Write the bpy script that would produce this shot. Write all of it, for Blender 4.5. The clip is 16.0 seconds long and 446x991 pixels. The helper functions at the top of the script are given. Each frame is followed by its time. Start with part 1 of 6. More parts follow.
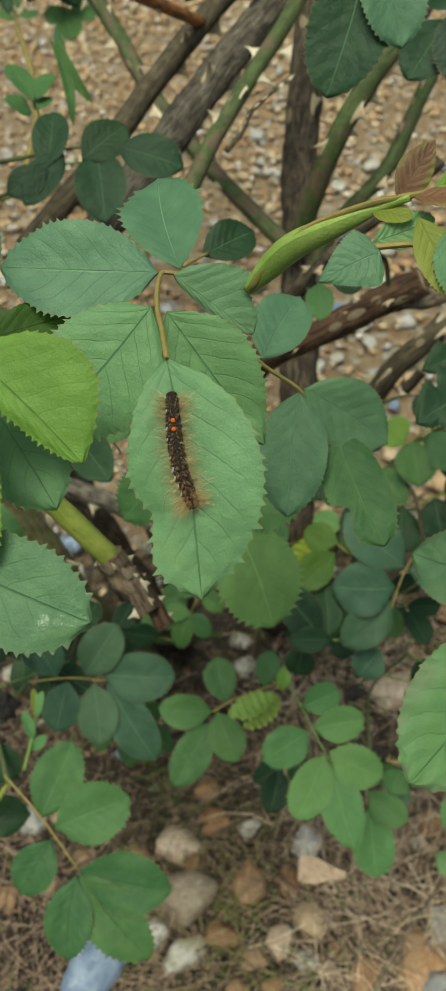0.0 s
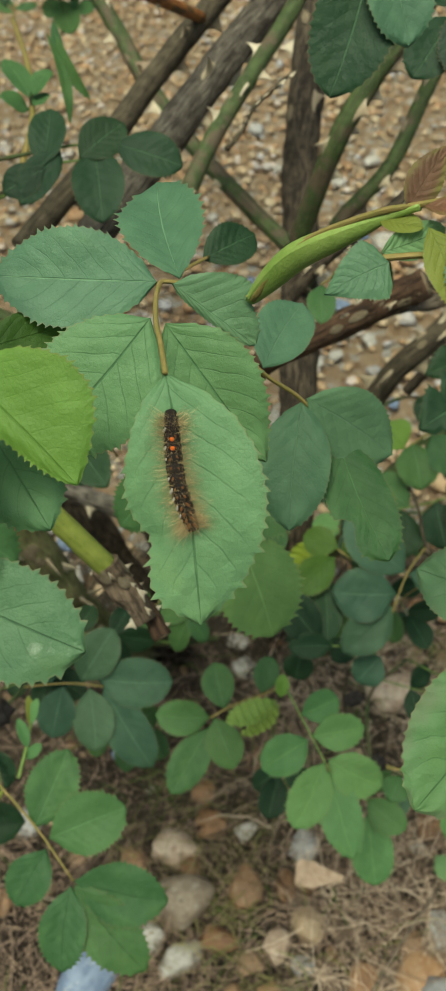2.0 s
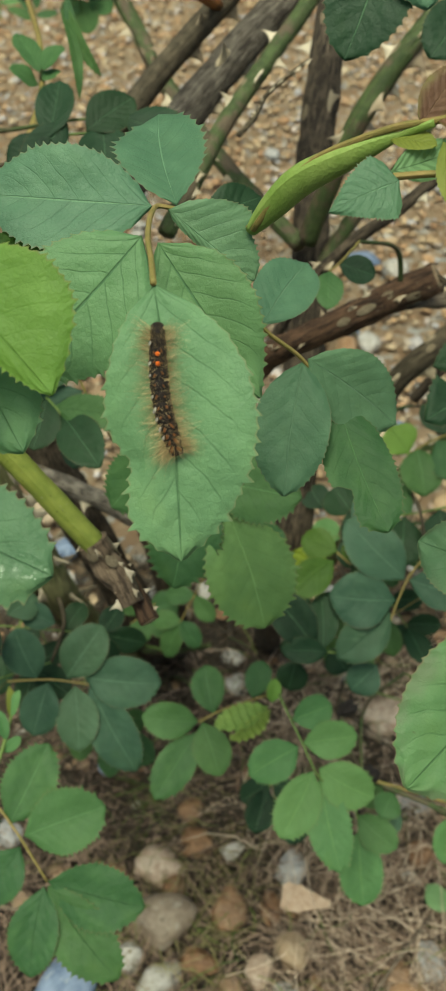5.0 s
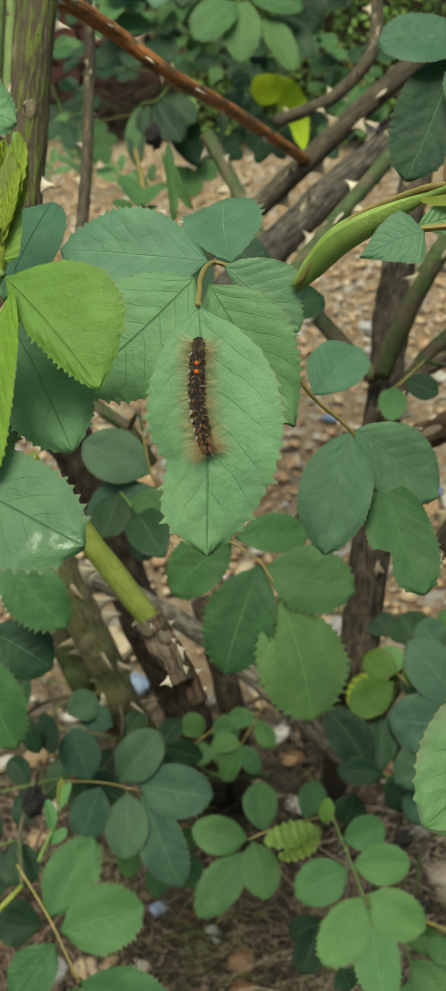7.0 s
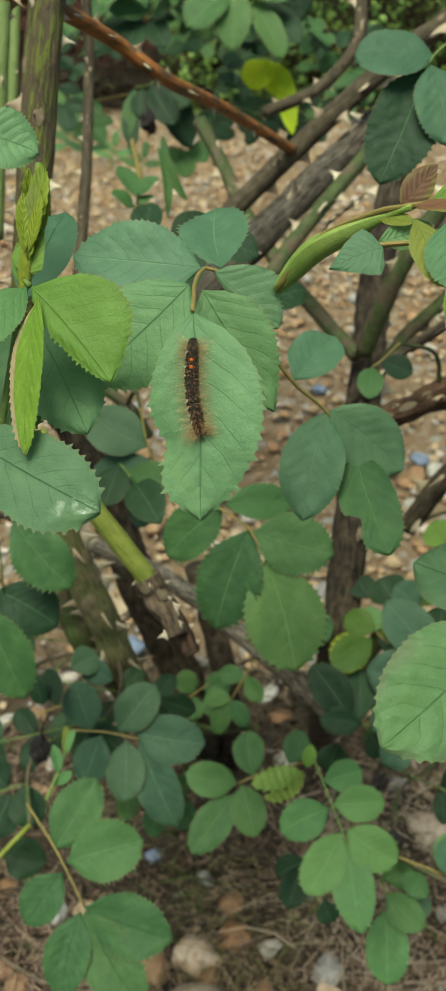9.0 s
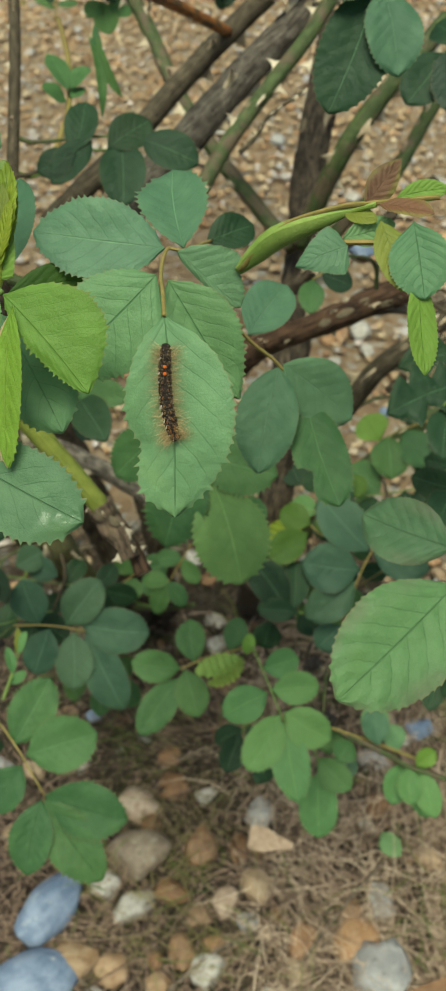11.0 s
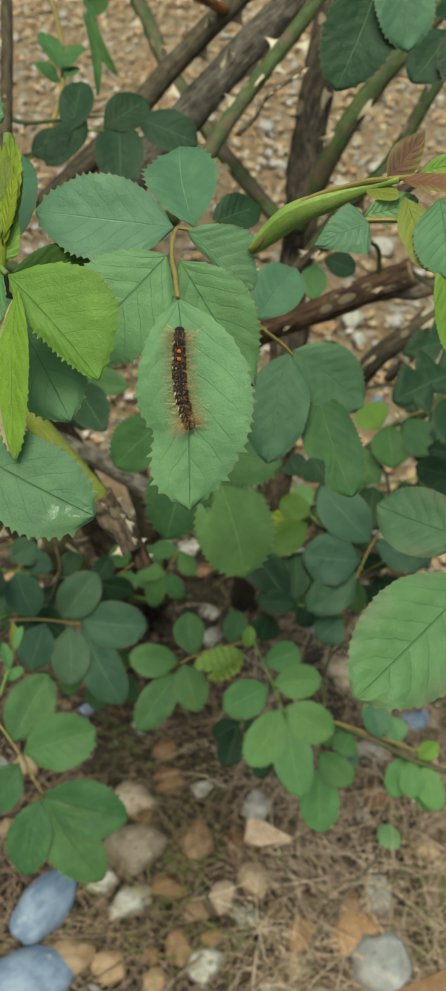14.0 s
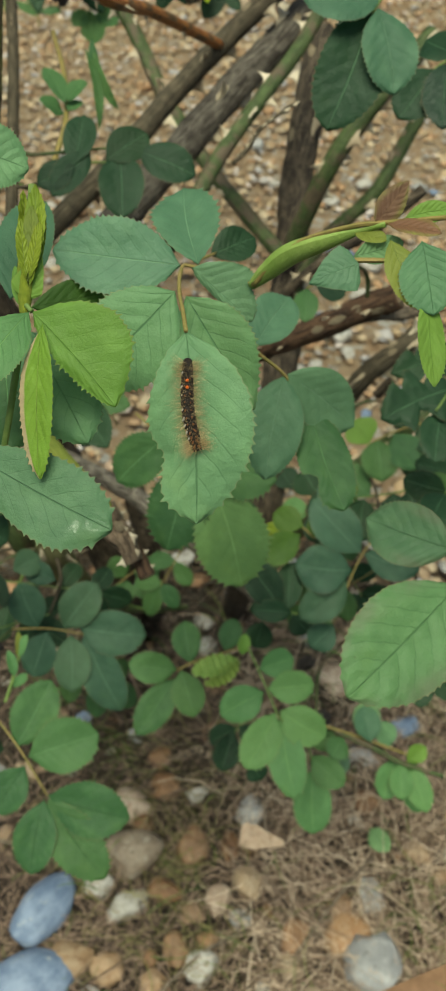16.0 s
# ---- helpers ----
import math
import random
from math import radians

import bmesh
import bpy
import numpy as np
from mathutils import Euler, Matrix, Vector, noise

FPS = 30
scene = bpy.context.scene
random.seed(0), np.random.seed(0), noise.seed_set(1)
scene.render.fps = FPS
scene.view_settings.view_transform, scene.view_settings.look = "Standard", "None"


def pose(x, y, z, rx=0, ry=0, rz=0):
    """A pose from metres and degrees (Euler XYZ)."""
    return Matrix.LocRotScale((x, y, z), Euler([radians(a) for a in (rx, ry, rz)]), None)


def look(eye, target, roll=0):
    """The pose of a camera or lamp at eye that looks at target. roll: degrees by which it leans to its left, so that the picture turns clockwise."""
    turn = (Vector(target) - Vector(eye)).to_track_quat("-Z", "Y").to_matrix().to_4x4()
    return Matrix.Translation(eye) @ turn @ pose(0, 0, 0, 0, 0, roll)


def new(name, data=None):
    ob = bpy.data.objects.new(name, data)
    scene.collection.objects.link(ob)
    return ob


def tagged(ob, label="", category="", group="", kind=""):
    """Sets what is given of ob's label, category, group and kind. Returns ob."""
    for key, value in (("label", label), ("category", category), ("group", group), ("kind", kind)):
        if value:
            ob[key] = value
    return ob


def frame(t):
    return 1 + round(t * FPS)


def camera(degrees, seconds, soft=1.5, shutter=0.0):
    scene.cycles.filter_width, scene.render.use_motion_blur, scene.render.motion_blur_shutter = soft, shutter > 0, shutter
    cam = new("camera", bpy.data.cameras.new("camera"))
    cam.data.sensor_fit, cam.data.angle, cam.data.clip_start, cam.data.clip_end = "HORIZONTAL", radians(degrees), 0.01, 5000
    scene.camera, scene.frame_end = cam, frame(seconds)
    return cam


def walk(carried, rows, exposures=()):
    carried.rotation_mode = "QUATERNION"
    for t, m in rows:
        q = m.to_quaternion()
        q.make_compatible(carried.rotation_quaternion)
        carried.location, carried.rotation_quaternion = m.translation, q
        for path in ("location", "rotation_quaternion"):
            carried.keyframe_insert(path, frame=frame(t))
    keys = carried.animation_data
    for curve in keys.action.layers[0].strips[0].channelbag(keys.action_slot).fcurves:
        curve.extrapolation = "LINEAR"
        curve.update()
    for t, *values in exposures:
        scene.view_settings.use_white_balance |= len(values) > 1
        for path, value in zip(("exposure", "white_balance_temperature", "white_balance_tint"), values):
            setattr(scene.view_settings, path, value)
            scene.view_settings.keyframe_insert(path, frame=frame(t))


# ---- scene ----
cam = camera(25.4, 16.0, soft=1.25)
cam.data.dof.use_dof = True
cam.data.dof.focus_distance = 0.285
cam.data.dof.aperture_fstop = 46.0
PATH = [
    (0, (0.0001, 0.0000, 1.0249), (0.0001, 0.7194, 0.3303), -3.00),
    (0.5, (0.0041, 0.0030, 1.0210), (0.0036, 0.7221, 0.3261), -2.99),
    (1, (0.0017, 0.0085, 1.0212), (0.0028, 0.7265, 0.3252), -2.98),
    (1.5, (-0.0049, 0.0101, 1.0252), (-0.0023, 0.7258, 0.3268), -2.79),
    (2, (-0.0004, 0.0126, 1.0226), (0.0019, 0.7274, 0.3233), -2.64),
    (2.5, (-0.0013, 0.0194, 1.0126), (-0.0001, 0.7329, 0.3119), -2.59),
    (3, (0.0056, 0.0227, 1.0030), (0.0084, 0.7351, 0.3012), -2.42),
    (3.5, (-0.0017, 0.0236, 1.0059), (0.0017, 0.7334, 0.3015), -2.25),
    (3.7, (-0.0036, 0.0248, 1.0095), (-0.0036, 0.7298, 0.3003), -2.13),
    (5.8, (0.0096, -0.0051, 0.9799), (-0.0023, 0.7868, 0.3694), 1.09),
    (6, (0.0106, -0.0083, 0.9786), (-0.0276, 0.7993, 0.3901), 0.30),
    (6.5, (0.0075, -0.0221, 0.9697), (-0.0789, 0.8091, 0.4205), -1.00),
    (7, (0.0197, -0.0314, 0.9697), (-0.0734, 0.8074, 0.4333), -0.88),
    (7.5, (0.0248, -0.0529, 0.9740), (-0.0753, 0.7915, 0.4476), -1.03),
    (8, (0.0274, -0.0616, 0.9746), (-0.0778, 0.7866, 0.4555), -1.17),
    (8.5, (0.0319, -0.0698, 0.9777), (-0.0742, 0.7806, 0.4625), -1.09),
    (9, (0.0249, -0.0734, 0.9988), (-0.0588, 0.7488, 0.4358), -0.56),
    (9.5, (0.0172, -0.0573, 1.0166), (-0.0132, 0.6911, 0.3540), 1.35),
    (10, (0.0116, -0.0530, 1.0291), (0.0021, 0.6694, 0.3376), 2.20),
    (10.2, (0.0105, -0.0528, 1.0357), (0.0053, 0.6693, 0.3439), 2.33),
    (12.3, (-0.0004, -0.0578, 1.0546), (0.0167, 0.6565, 0.3551), 3.02),
    (12.5, (-0.0005, -0.0557, 1.0489), (0.0154, 0.6595, 0.3502), 2.91),
    (13, (-0.0033, -0.0493, 1.0452), (0.0144, 0.6651, 0.3457), 2.92),
    (13.5, (-0.0019, -0.0461, 1.0411), (0.0190, 0.6675, 0.3409), 3.09),
    (14, (-0.0038, -0.0433, 1.0394), (0.0189, 0.6694, 0.3383), 3.23),
    (14.5, (-0.0040, -0.0436, 1.0395), (0.0206, 0.6692, 0.3385), 3.39),
    (15, (-0.0062, -0.0484, 1.0469), (0.0195, 0.6656, 0.3472), 3.51),
    (15.5, (-0.0067, -0.0596, 1.0608), (0.0225, 0.6565, 0.3635), 3.57),
    (16, (-0.0094, -0.0636, 1.0613), (0.0235, 0.6567, 0.3685), 3.62),
]
walk(cam, [(t, look(eye, target, roll)) for t, eye, target, roll in PATH], [(0.0, 0.30, 6800, -12.5), (3.6, 0.30, 6800, -12.5), (6.2, 0.42, 6800, -12.5), (10.0, 0.42, 6800, -12.5), (12.5, 0.33, 6800, -12.5), (16.0, 0.33, 6800, -12.5)])

# ---- light: an overcast sky with a broad soft sun ----
SUN_UP, SUN_ROUND = 70.0, 200.0
world = bpy.data.worlds.new("overcast_sky")
scene.world = world
world.use_nodes = True
wn = world.node_tree.nodes
sky = wn.new("ShaderNodeTexSky")
sky.sky_type = "NISHITA"
sky.sun_disc = False
sky.sun_elevation, sky.sun_rotation = radians(SUN_UP), radians(SUN_ROUND)
sky.air_density, sky.dust_density, sky.ozone_density = 1.0, 4.0, 1.0
wn["Background"].inputs["Strength"].default_value = 0.078
world.node_tree.links.new(sky.outputs["Color"], wn["Background"].inputs["Color"])
sun_data = bpy.data.lights.new("sun", "SUN")
sun_data.energy, sun_data.angle, sun_data.color = 3.0, radians(30), (1.0, 0.94, 0.84)
sun = new("sun", sun_data)
sun.matrix_world = pose(0, 0, 5, 90 - SUN_UP, 0, 180 - SUN_ROUND)

# ---- materials ----
MATS = {}


class Nodes:
    """A small helper for writing node trees."""

    def __init__(self, name):
        self.mat = bpy.data.materials.new(name)
        self.mat.use_nodes = True
        self.tree = self.mat.node_tree
        self.bsdf = self.tree.nodes["Principled BSDF"]
        self.out = self.tree.nodes["Material Output"]
        MATS[name] = self.mat

    def node(self, kind, **values):
        n = self.tree.nodes.new(kind)
        for key, value in values.items():
            n.inputs[key].default_value = value
        return n

    def link(self, a, b):
        self.tree.links.new(a, b)

    def math(self, op, a, b=0.0, c=0.0):
        n = self.tree.nodes.new("ShaderNodeMath")
        n.operation = op
        for slot, v in zip(n.inputs, (a, b, c)):
            if isinstance(v, (int, float)):
                slot.default_value = v
            else:
                self.link(v, slot)
        return n.outputs[0]

    def mix(self, fac, a, b):
        n = self.tree.nodes.new("ShaderNodeMix")
        n.data_type = "RGBA"
        for slot, v in ((n.inputs[0], fac), (n.inputs[6], a), (n.inputs[7], b)):
            if isinstance(v, (int, float)):
                slot.default_value = v
            elif isinstance(v, tuple):
                slot.default_value = (*v, 1)
            else:
                self.link(v, slot)
        return n.outputs[2]

    def noise(self, scale, detail=4.0, rough=0.55, vector=None):
        n = self.node("ShaderNodeTexNoise", Scale=scale, Detail=detail, Roughness=rough)
        if vector is not None:
            self.link(vector, n.inputs["Vector"])
        return n.outputs[0]

    def ramp(self, fac, *stops):
        n = self.tree.nodes.new("ShaderNodeValToRGB")
        e = n.color_ramp.elements
        while len(e) < len(stops):
            e.new(0.5)
        for spot, (at, colour) in zip(e, stops):
            spot.position, spot.color = at, (*colour, 1)
        self.link(fac, n.inputs[0])
        return n.outputs[0]

    def step(self, v, low, high):
        n = self.node("ShaderNodeMapRange")
        n.interpolation_type = "SMOOTHSTEP"
        n.inputs[1].default_value, n.inputs[2].default_value = low, high
        self.link(v, n.inputs[0])
        return n.outputs[0]

    def bump(self, height, distance, strength=1.0):
        n = self.node("ShaderNodeBump", Strength=strength, Distance=distance)
        self.link(height, n.inputs["Height"])
        self.link(n.outputs[0], self.bsdf.inputs["Normal"])

    def coords(self):
        return self.tree.nodes.new("ShaderNodeTexCoord")

    def random(self):
        return self.tree.nodes.new("ShaderNodeObjectInfo").outputs["Random"]


def leaf_material(name, low, high, vein, rough=0.47, translucent=0.25, wet=False, veins=0.22, margin=None, gloss=0.27):
    n = Nodes(name)
    tc = n.coords()
    sep = n.tree.nodes.new("ShaderNodeSeparateXYZ")
    n.link(tc.outputs["UV"], sep.inputs[0])
    across = n.math("ABSOLUTE", n.math("SUBTRACT", n.math("MULTIPLY", sep.outputs[0], 2.0), 1.0))
    along = sep.outputs[1]
    # side veins run forward from the midrib, with a fine net between them
    wob = n.math("ADD", n.math("MULTIPLY", n.noise(110.0, 2.0, 0.5, tc.outputs["Object"]), 0.42), n.math("MULTIPLY", n.step(sep.outputs[0], 0.499, 0.501), 0.35))
    s = n.math("SUBTRACT", n.math("ADD", n.math("MULTIPLY", along, 7.2), wob), n.math("MULTIPLY", n.math("POWER", across, 1.15), 1.9))
    side = n.math("ABSOLUTE", n.math("SUBTRACT", n.math("FRACT", s), 0.5))
    side_line = n.step(side, 0.06, 0.008)
    side_line = n.math("MULTIPLY", side_line, n.math("MULTIPLY", n.step(along, 0.93, 0.75), n.step(across, 0.98, 0.6)))
    mid_line = n.step(across, 0.030, 0.008)
    ob = tc.outputs["Object"]
    cell = n.node("ShaderNodeTexVoronoi", Scale=900.0)
    cell.feature = "DISTANCE_TO_EDGE"
    n.link(ob, cell.inputs["Vector"])
    net = n.step(cell.outputs[0], 0.14, 0.0)
    lines = n.math("MAXIMUM", mid_line, n.math("MULTIPLY", side_line, 0.20 + 1.0 * max(0.0, veins - 0.15)))
    blotch = n.noise(45.0, 3.0, 0.6, ob)
    grain = n.noise(900.0, 3.0, 0.6, ob)
    rnd = n.random()
    tone = n.math("ADD", n.math("MULTIPLY", blotch, 0.7), n.math("MULTIPLY", rnd, 0.45))
    colour = n.mix(n.step(tone, 0.38, 0.76), low, high)
    colour = n.mix(n.math("MULTIPLY", grain, 0.20), colour, tuple(0.6 * v for v in low))
    colour = n.mix(n.math("MULTIPLY", n.math("MULTIPLY", net, n.step(n.noise(210.0, 2.0, 0.5, ob), 0.30, 0.65)), 0.17), colour, tuple(0.55 * v for v in low))
    # each leaflet has its own cast, yellower or duller, and uneven wear
    cast = n.math("FRACT", n.math("MULTIPLY", rnd, 7.31))
    colour = n.mix(n.math("MULTIPLY", n.step(cast, 0.45, 1.0), 0.30), colour, (1.35 * high[0], 1.08 * high[1], 0.75 * high[2]))
    colour = n.mix(n.math("MULTIPLY", n.step(cast, 0.45, 0.0), 0.30), colour, (0.80 * low[0], 0.84 * low[1], 0.95 * low[2]))
    colour = n.mix(n.math("MULTIPLY", n.step(n.noise(28.0, 3.0, 0.6, ob), 0.48, 0.72), 0.30), colour, (1.30 * high[0], 1.12 * high[1], 0.8 * high[2]))
    # the midrib is a dark groove on some leaflets, a pale line on others
    rib = tuple(0.82 * v for v in low) if name in ("leaf_blue", "leaf_mid", "leaf_wet", "leaf_lime", "leaf_moss", "leaf_veined", "leaf_dusky") else n.mix(n.step(rnd, 0.10, 0.16), tuple(0.55 * v for v in low), vein)
    colour = n.mix(n.math("MULTIPLY", mid_line, 0.75), colour, rib)
    colour = n.mix(n.math("MULTIPLY", side_line, min(0.5, 1.15 * veins)), colour, tuple((0.85 if name == "leaf_veined" else 0.5) * v for v in low))
    # brighter and duller areas between the veins
    patch = n.noise(95.0, 2.0, 0.5, ob)
    colour = n.mix(n.math("MULTIPLY", n.step(patch, 0.45, 0.75), 0.22), colour, tuple(1.35 * v for v in high))
    if margin:
        band = n.math("MULTIPLY", n.step(across, 0.45, 0.95), n.step(n.noise(60.0, 3.0, 0.6, ob), 0.35, 0.65))
        if name == "leaf_curl":
            # the dried pinkish margin runs down one side only
            band = n.math("MULTIPLY", n.step(n.math("ADD", sep.outputs[0], n.math("MULTIPLY", n.noise(120.0, 2.0, 0.5, ob), 0.16)), 0.90, 0.97), 1.6)
        colour = n.mix(n.math("MULTIPLY", band, 0.55), colour, margin)
    # a thin brownish rim and sparse specks of wear
    rim = n.step(across, 0.975, 1.0)
    colour = n.mix(n.math("MULTIPLY", rim, 0.45), colour, (0.24, 0.15, 0.08))
    speck = n.step(n.noise(260.0, 2.0, 0.5, ob), 0.70, 0.76)
    colour = n.mix(n.math("MULTIPLY", speck, 0.35), colour, (0.10, 0.09, 0.04))
    n.link(colour, n.bsdf.inputs["Base Color"])
    r = n.math("ADD", rough - 0.06, n.math("MULTIPLY", n.noise(55.0, 4.0, 0.6, ob), 0.26))
    n.bsdf.inputs["Specular IOR Level"].default_value = gloss
    if wet:
        drop = n.step(n.noise(130.0, 4.0, 0.65, ob), 0.50, 0.58)
        zone = n.math("MULTIPLY", drop, n.math("MULTIPLY", n.step(along, 0.76, 0.84), n.step(along, 1.0, 0.95)))
        zone = n.math("MULTIPLY", zone, n.step(sep.outputs[0], 0.25, 0.4))
        r = n.math("SUBTRACT", r, n.math("MULTIPLY", zone, 0.45))
        n.link(n.math("MULTIPLY", zone, 0.32), n.bsdf.inputs["Coat Weight"])
        n.bsdf.inputs["Coat Roughness"].default_value = 0.04
    n.link(r, n.bsdf.inputs["Roughness"])
    h = n.math("SUBTRACT", n.math("MULTIPLY", grain, 0.25), n.math("MULTIPLY", lines, 1.0))
    h = n.math("SUBTRACT", h, n.math("MULTIPLY", net, 0.15))
    puff = n.math("MULTIPLY", n.step(side, 0.0, 0.5), 0.38 + 2.6 * max(0.0, veins - 0.22))
    swell = n.math("MULTIPLY", n.noise(150.0, 3.0, 0.55, ob), 4.6)
    n.bump(n.math("ADD", n.math("ADD", h, puff), swell), 0.00032, 0.8)
    glow = n.node("ShaderNodeBsdfTranslucent")
    n.link(n.mix(0.5, colour, tuple(min(1.0, 1.6 * v) for v in high)), glow.inputs["Color"])
    both = n.node("ShaderNodeMixShader", Fac=translucent)
    n.link(n.bsdf.outputs[0], both.inputs[1])
    n.link(glow.outputs[0], both.inputs[2])
    n.link(both.outputs[0], n.out.inputs["Surface"])


leaf_material("leaf_blue", (0.108, 0.222, 0.103), (0.196, 0.346, 0.162), (0.17, 0.34, 0.14), veins=0.29)
leaf_material("leaf_mid", (0.086, 0.194, 0.092), (0.158, 0.300, 0.142), (0.17, 0.34, 0.14), veins=0.29)
# bluer green: sky reflected on the tilted leaflets is put into the colour
leaf_material("leaf_cool", (0.082, 0.180, 0.102), (0.140, 0.264, 0.152), (0.22, 0.38, 0.22), gloss=0.35)
leaf_material("leaf_wet", (0.074, 0.158, 0.078), (0.132, 0.240, 0.120), (0.17, 0.34, 0.14), wet=True)
leaf_material("leaf_green", (0.050, 0.122, 0.044), (0.094, 0.192, 0.066), (0.15, 0.29, 0.12))
# dark green leaves, darkened further to stand in for shade inside the bush
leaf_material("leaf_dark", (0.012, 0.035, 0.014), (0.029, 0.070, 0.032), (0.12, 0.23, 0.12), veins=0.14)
leaf_material("leaf_light", (0.092, 0.206, 0.072), (0.138, 0.276, 0.100), (0.22, 0.40, 0.13))
leaf_material("leaf_pale", (0.145, 0.262, 0.086), (0.205, 0.345, 0.118), (0.26, 0.42, 0.16))
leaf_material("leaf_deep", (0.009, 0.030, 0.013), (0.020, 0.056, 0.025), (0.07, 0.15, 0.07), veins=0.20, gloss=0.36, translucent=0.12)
leaf_material("leaf_lime", (0.124, 0.240, 0.042), (0.180, 0.318, 0.064), (0.28, 0.45, 0.10), translucent=0.28, veins=0.05)
leaf_material("leaf_moss", (0.056, 0.120, 0.022), (0.094, 0.172, 0.032), (0.16, 0.26, 0.07))
leaf_material("leaf_olive", (0.190, 0.240, 0.045), (0.280, 0.300, 0.060), (0.28, 0.35, 0.10), translucent=0.35)
leaf_material("leaf_grey", (0.068, 0.150, 0.084), (0.124, 0.232, 0.132), (0.15, 0.25, 0.15), veins=0.12)
leaf_material("leaf_teal", (0.044, 0.098, 0.058), (0.080, 0.154, 0.092), (0.16, 0.27, 0.17), veins=0.16)
leaf_material("leaf_veined", (0.084, 0.180, 0.070), (0.124, 0.242, 0.098), (0.20, 0.34, 0.14), veins=0.40, margin=(0.17, 0.16, 0.12))
leaf_material("leaf_dusky", (0.074, 0.150, 0.072), (0.118, 0.210, 0.102), (0.17, 0.29, 0.14), veins=0.26, margin=(0.130, 0.110, 0.080))
# the glow of light from behind is put into this bright base colour
leaf_material("leaf_backlit_tint", (0.380, 0.540, 0.020), (0.520, 0.680, 0.030), (0.50, 0.65, 0.05), translucent=0.35)
leaf_material("leaf_pleat", (0.135, 0.210, 0.020), (0.250, 0.325, 0.038), (0.34, 0.42, 0.16), translucent=0.3, veins=0.26)
leaf_material("leaf_fresh", (0.200, 0.330, 0.080), (0.330, 0.450, 0.140), (0.32, 0.42, 0.14), translucent=0.3, veins=0.45)
leaf_material("leaf_red", (0.135, 0.070, 0.048), (0.210, 0.120, 0.070), (0.22, 0.13, 0.07), translucent=0.2, veins=0.18, margin=(0.24, 0.34, 0.05))
leaf_material("leaf_curl", (0.118, 0.240, 0.030), (0.190, 0.330, 0.048), (0.28, 0.36, 0.08), translucent=0.28, margin=(0.50, 0.36, 0.24))


def bark_material(name, low, high, crack, fissure=1.0, patch=None, rough=0.8):
    n = Nodes(name)
    tc = n.coords()
    mp = n.tree.nodes.new("ShaderNodeMapping")
    mp.inputs["Scale"].default_value = (1.0, 0.14, 1.0)
    n.link(tc.outputs["UV"], mp.inputs["Vector"])
    long_grain = n.noise(420.0, 5.0, 0.65, mp.outputs[0])
    blotch = n.noise(90.0, 3.0, 0.6, tc.outputs["UV"])
    fine = n.noise(1500.0, 2.0, 0.6, tc.outputs["UV"])
    colour = n.mix(n.step(blotch, 0.3, 0.7), low, high)
    if patch:
        colour = n.mix(n.step(n.noise(38.0, 3.0, 0.6, tc.outputs["UV"]), 0.46, 0.6), colour, patch)
    colour = n.mix(n.math("MULTIPLY", n.step(long_grain, 0.52, 0.40), 0.85 * fissure), colour, crack)
    colour = n.mix(n.math("MULTIPLY", n.step(long_grain, 0.56, 0.70), 0.7 * fissure), colour, tuple(1.9 * v for v in high))
    spot = n.step(n.noise(330.0, 1.0, 0.5, tc.outputs["UV"]), 0.69, 0.74)
    colour = n.mix(n.math("MULTIPLY", spot, 0.6), colour, tuple(0.3 * v for v in low))
    pale = n.step(n.noise(600.0, 2.0, 0.6, tc.outputs["UV"]), 0.66, 0.72)
    colour = n.mix(n.math("MULTIPLY", pale, 0.35), colour, (0.36, 0.33, 0.27))
    n.link(colour, n.bsdf.inputs["Base Color"])
    n.bsdf.inputs["Roughness"].default_value = rough
    n.bsdf.inputs["Specular IOR Level"].default_value = 0.3
    h = n.math("ADD", n.math("MULTIPLY", long_grain, fissure), n.math("MULTIPLY", fine, 0.2))
    n.bump(h, 0.0026, 0.9)


bark_material("bark_grey", (0.074, 0.060, 0.048), (0.142, 0.121, 0.098), (0.030, 0.022, 0.018))
bark_material("bark_dark", (0.046, 0.034, 0.024), (0.125, 0.094, 0.066), (0.018, 0.013, 0.010))
bark_material("bark_brown", (0.058, 0.047, 0.030), (0.114, 0.089, 0.058), (0.035, 0.024, 0.016), 0.7)
bark_material("bark_green", (0.046, 0.069, 0.023), (0.088, 0.119, 0.041), (0.040, 0.038, 0.018), 0.45, (0.125, 0.092, 0.060), 0.6)
bark_material("bark_stripe", (0.062, 0.044, 0.028), (0.105, 0.078, 0.046), (0.150, 0.185, 0.025), 1.0, None, 0.6)
bark_material("bark_olive", (0.160, 0.145, 0.066), (0.240, 0.222, 0.105), (0.045, 0.032, 0.020), 0.55, (0.165, 0.175, 0.068), 0.7)
bark_material("bark_speckle", (0.145, 0.118, 0.096), (0.340, 0.292, 0.240), (0.035, 0.026, 0.020), 1.0)
bark_material("bark_knot", (0.130, 0.088, 0.058), (0.260, 0.185, 0.125), (0.040, 0.026, 0.018), 0.9)
bark_material("bark_rust", (0.069, 0.037, 0.022), (0.137, 0.076, 0.045), (0.022, 0.013, 0.009), 0.9)
bark_material("bark_pale", (0.145, 0.205, 0.062), (0.205, 0.275, 0.090), (0.110, 0.125, 0.045), 0.3, None, 0.5)
bark_material("bark_red", (0.304, 0.099, 0.027), (0.432, 0.176, 0.051), (0.070, 0.030, 0.016), 0.3, (0.130, 0.075, 0.035), 0.5)
bark_material("bark_lime", (0.190, 0.230, 0.040), (0.270, 0.300, 0.060), (0.120, 0.120, 0.030), 0.2, None, 0.55)
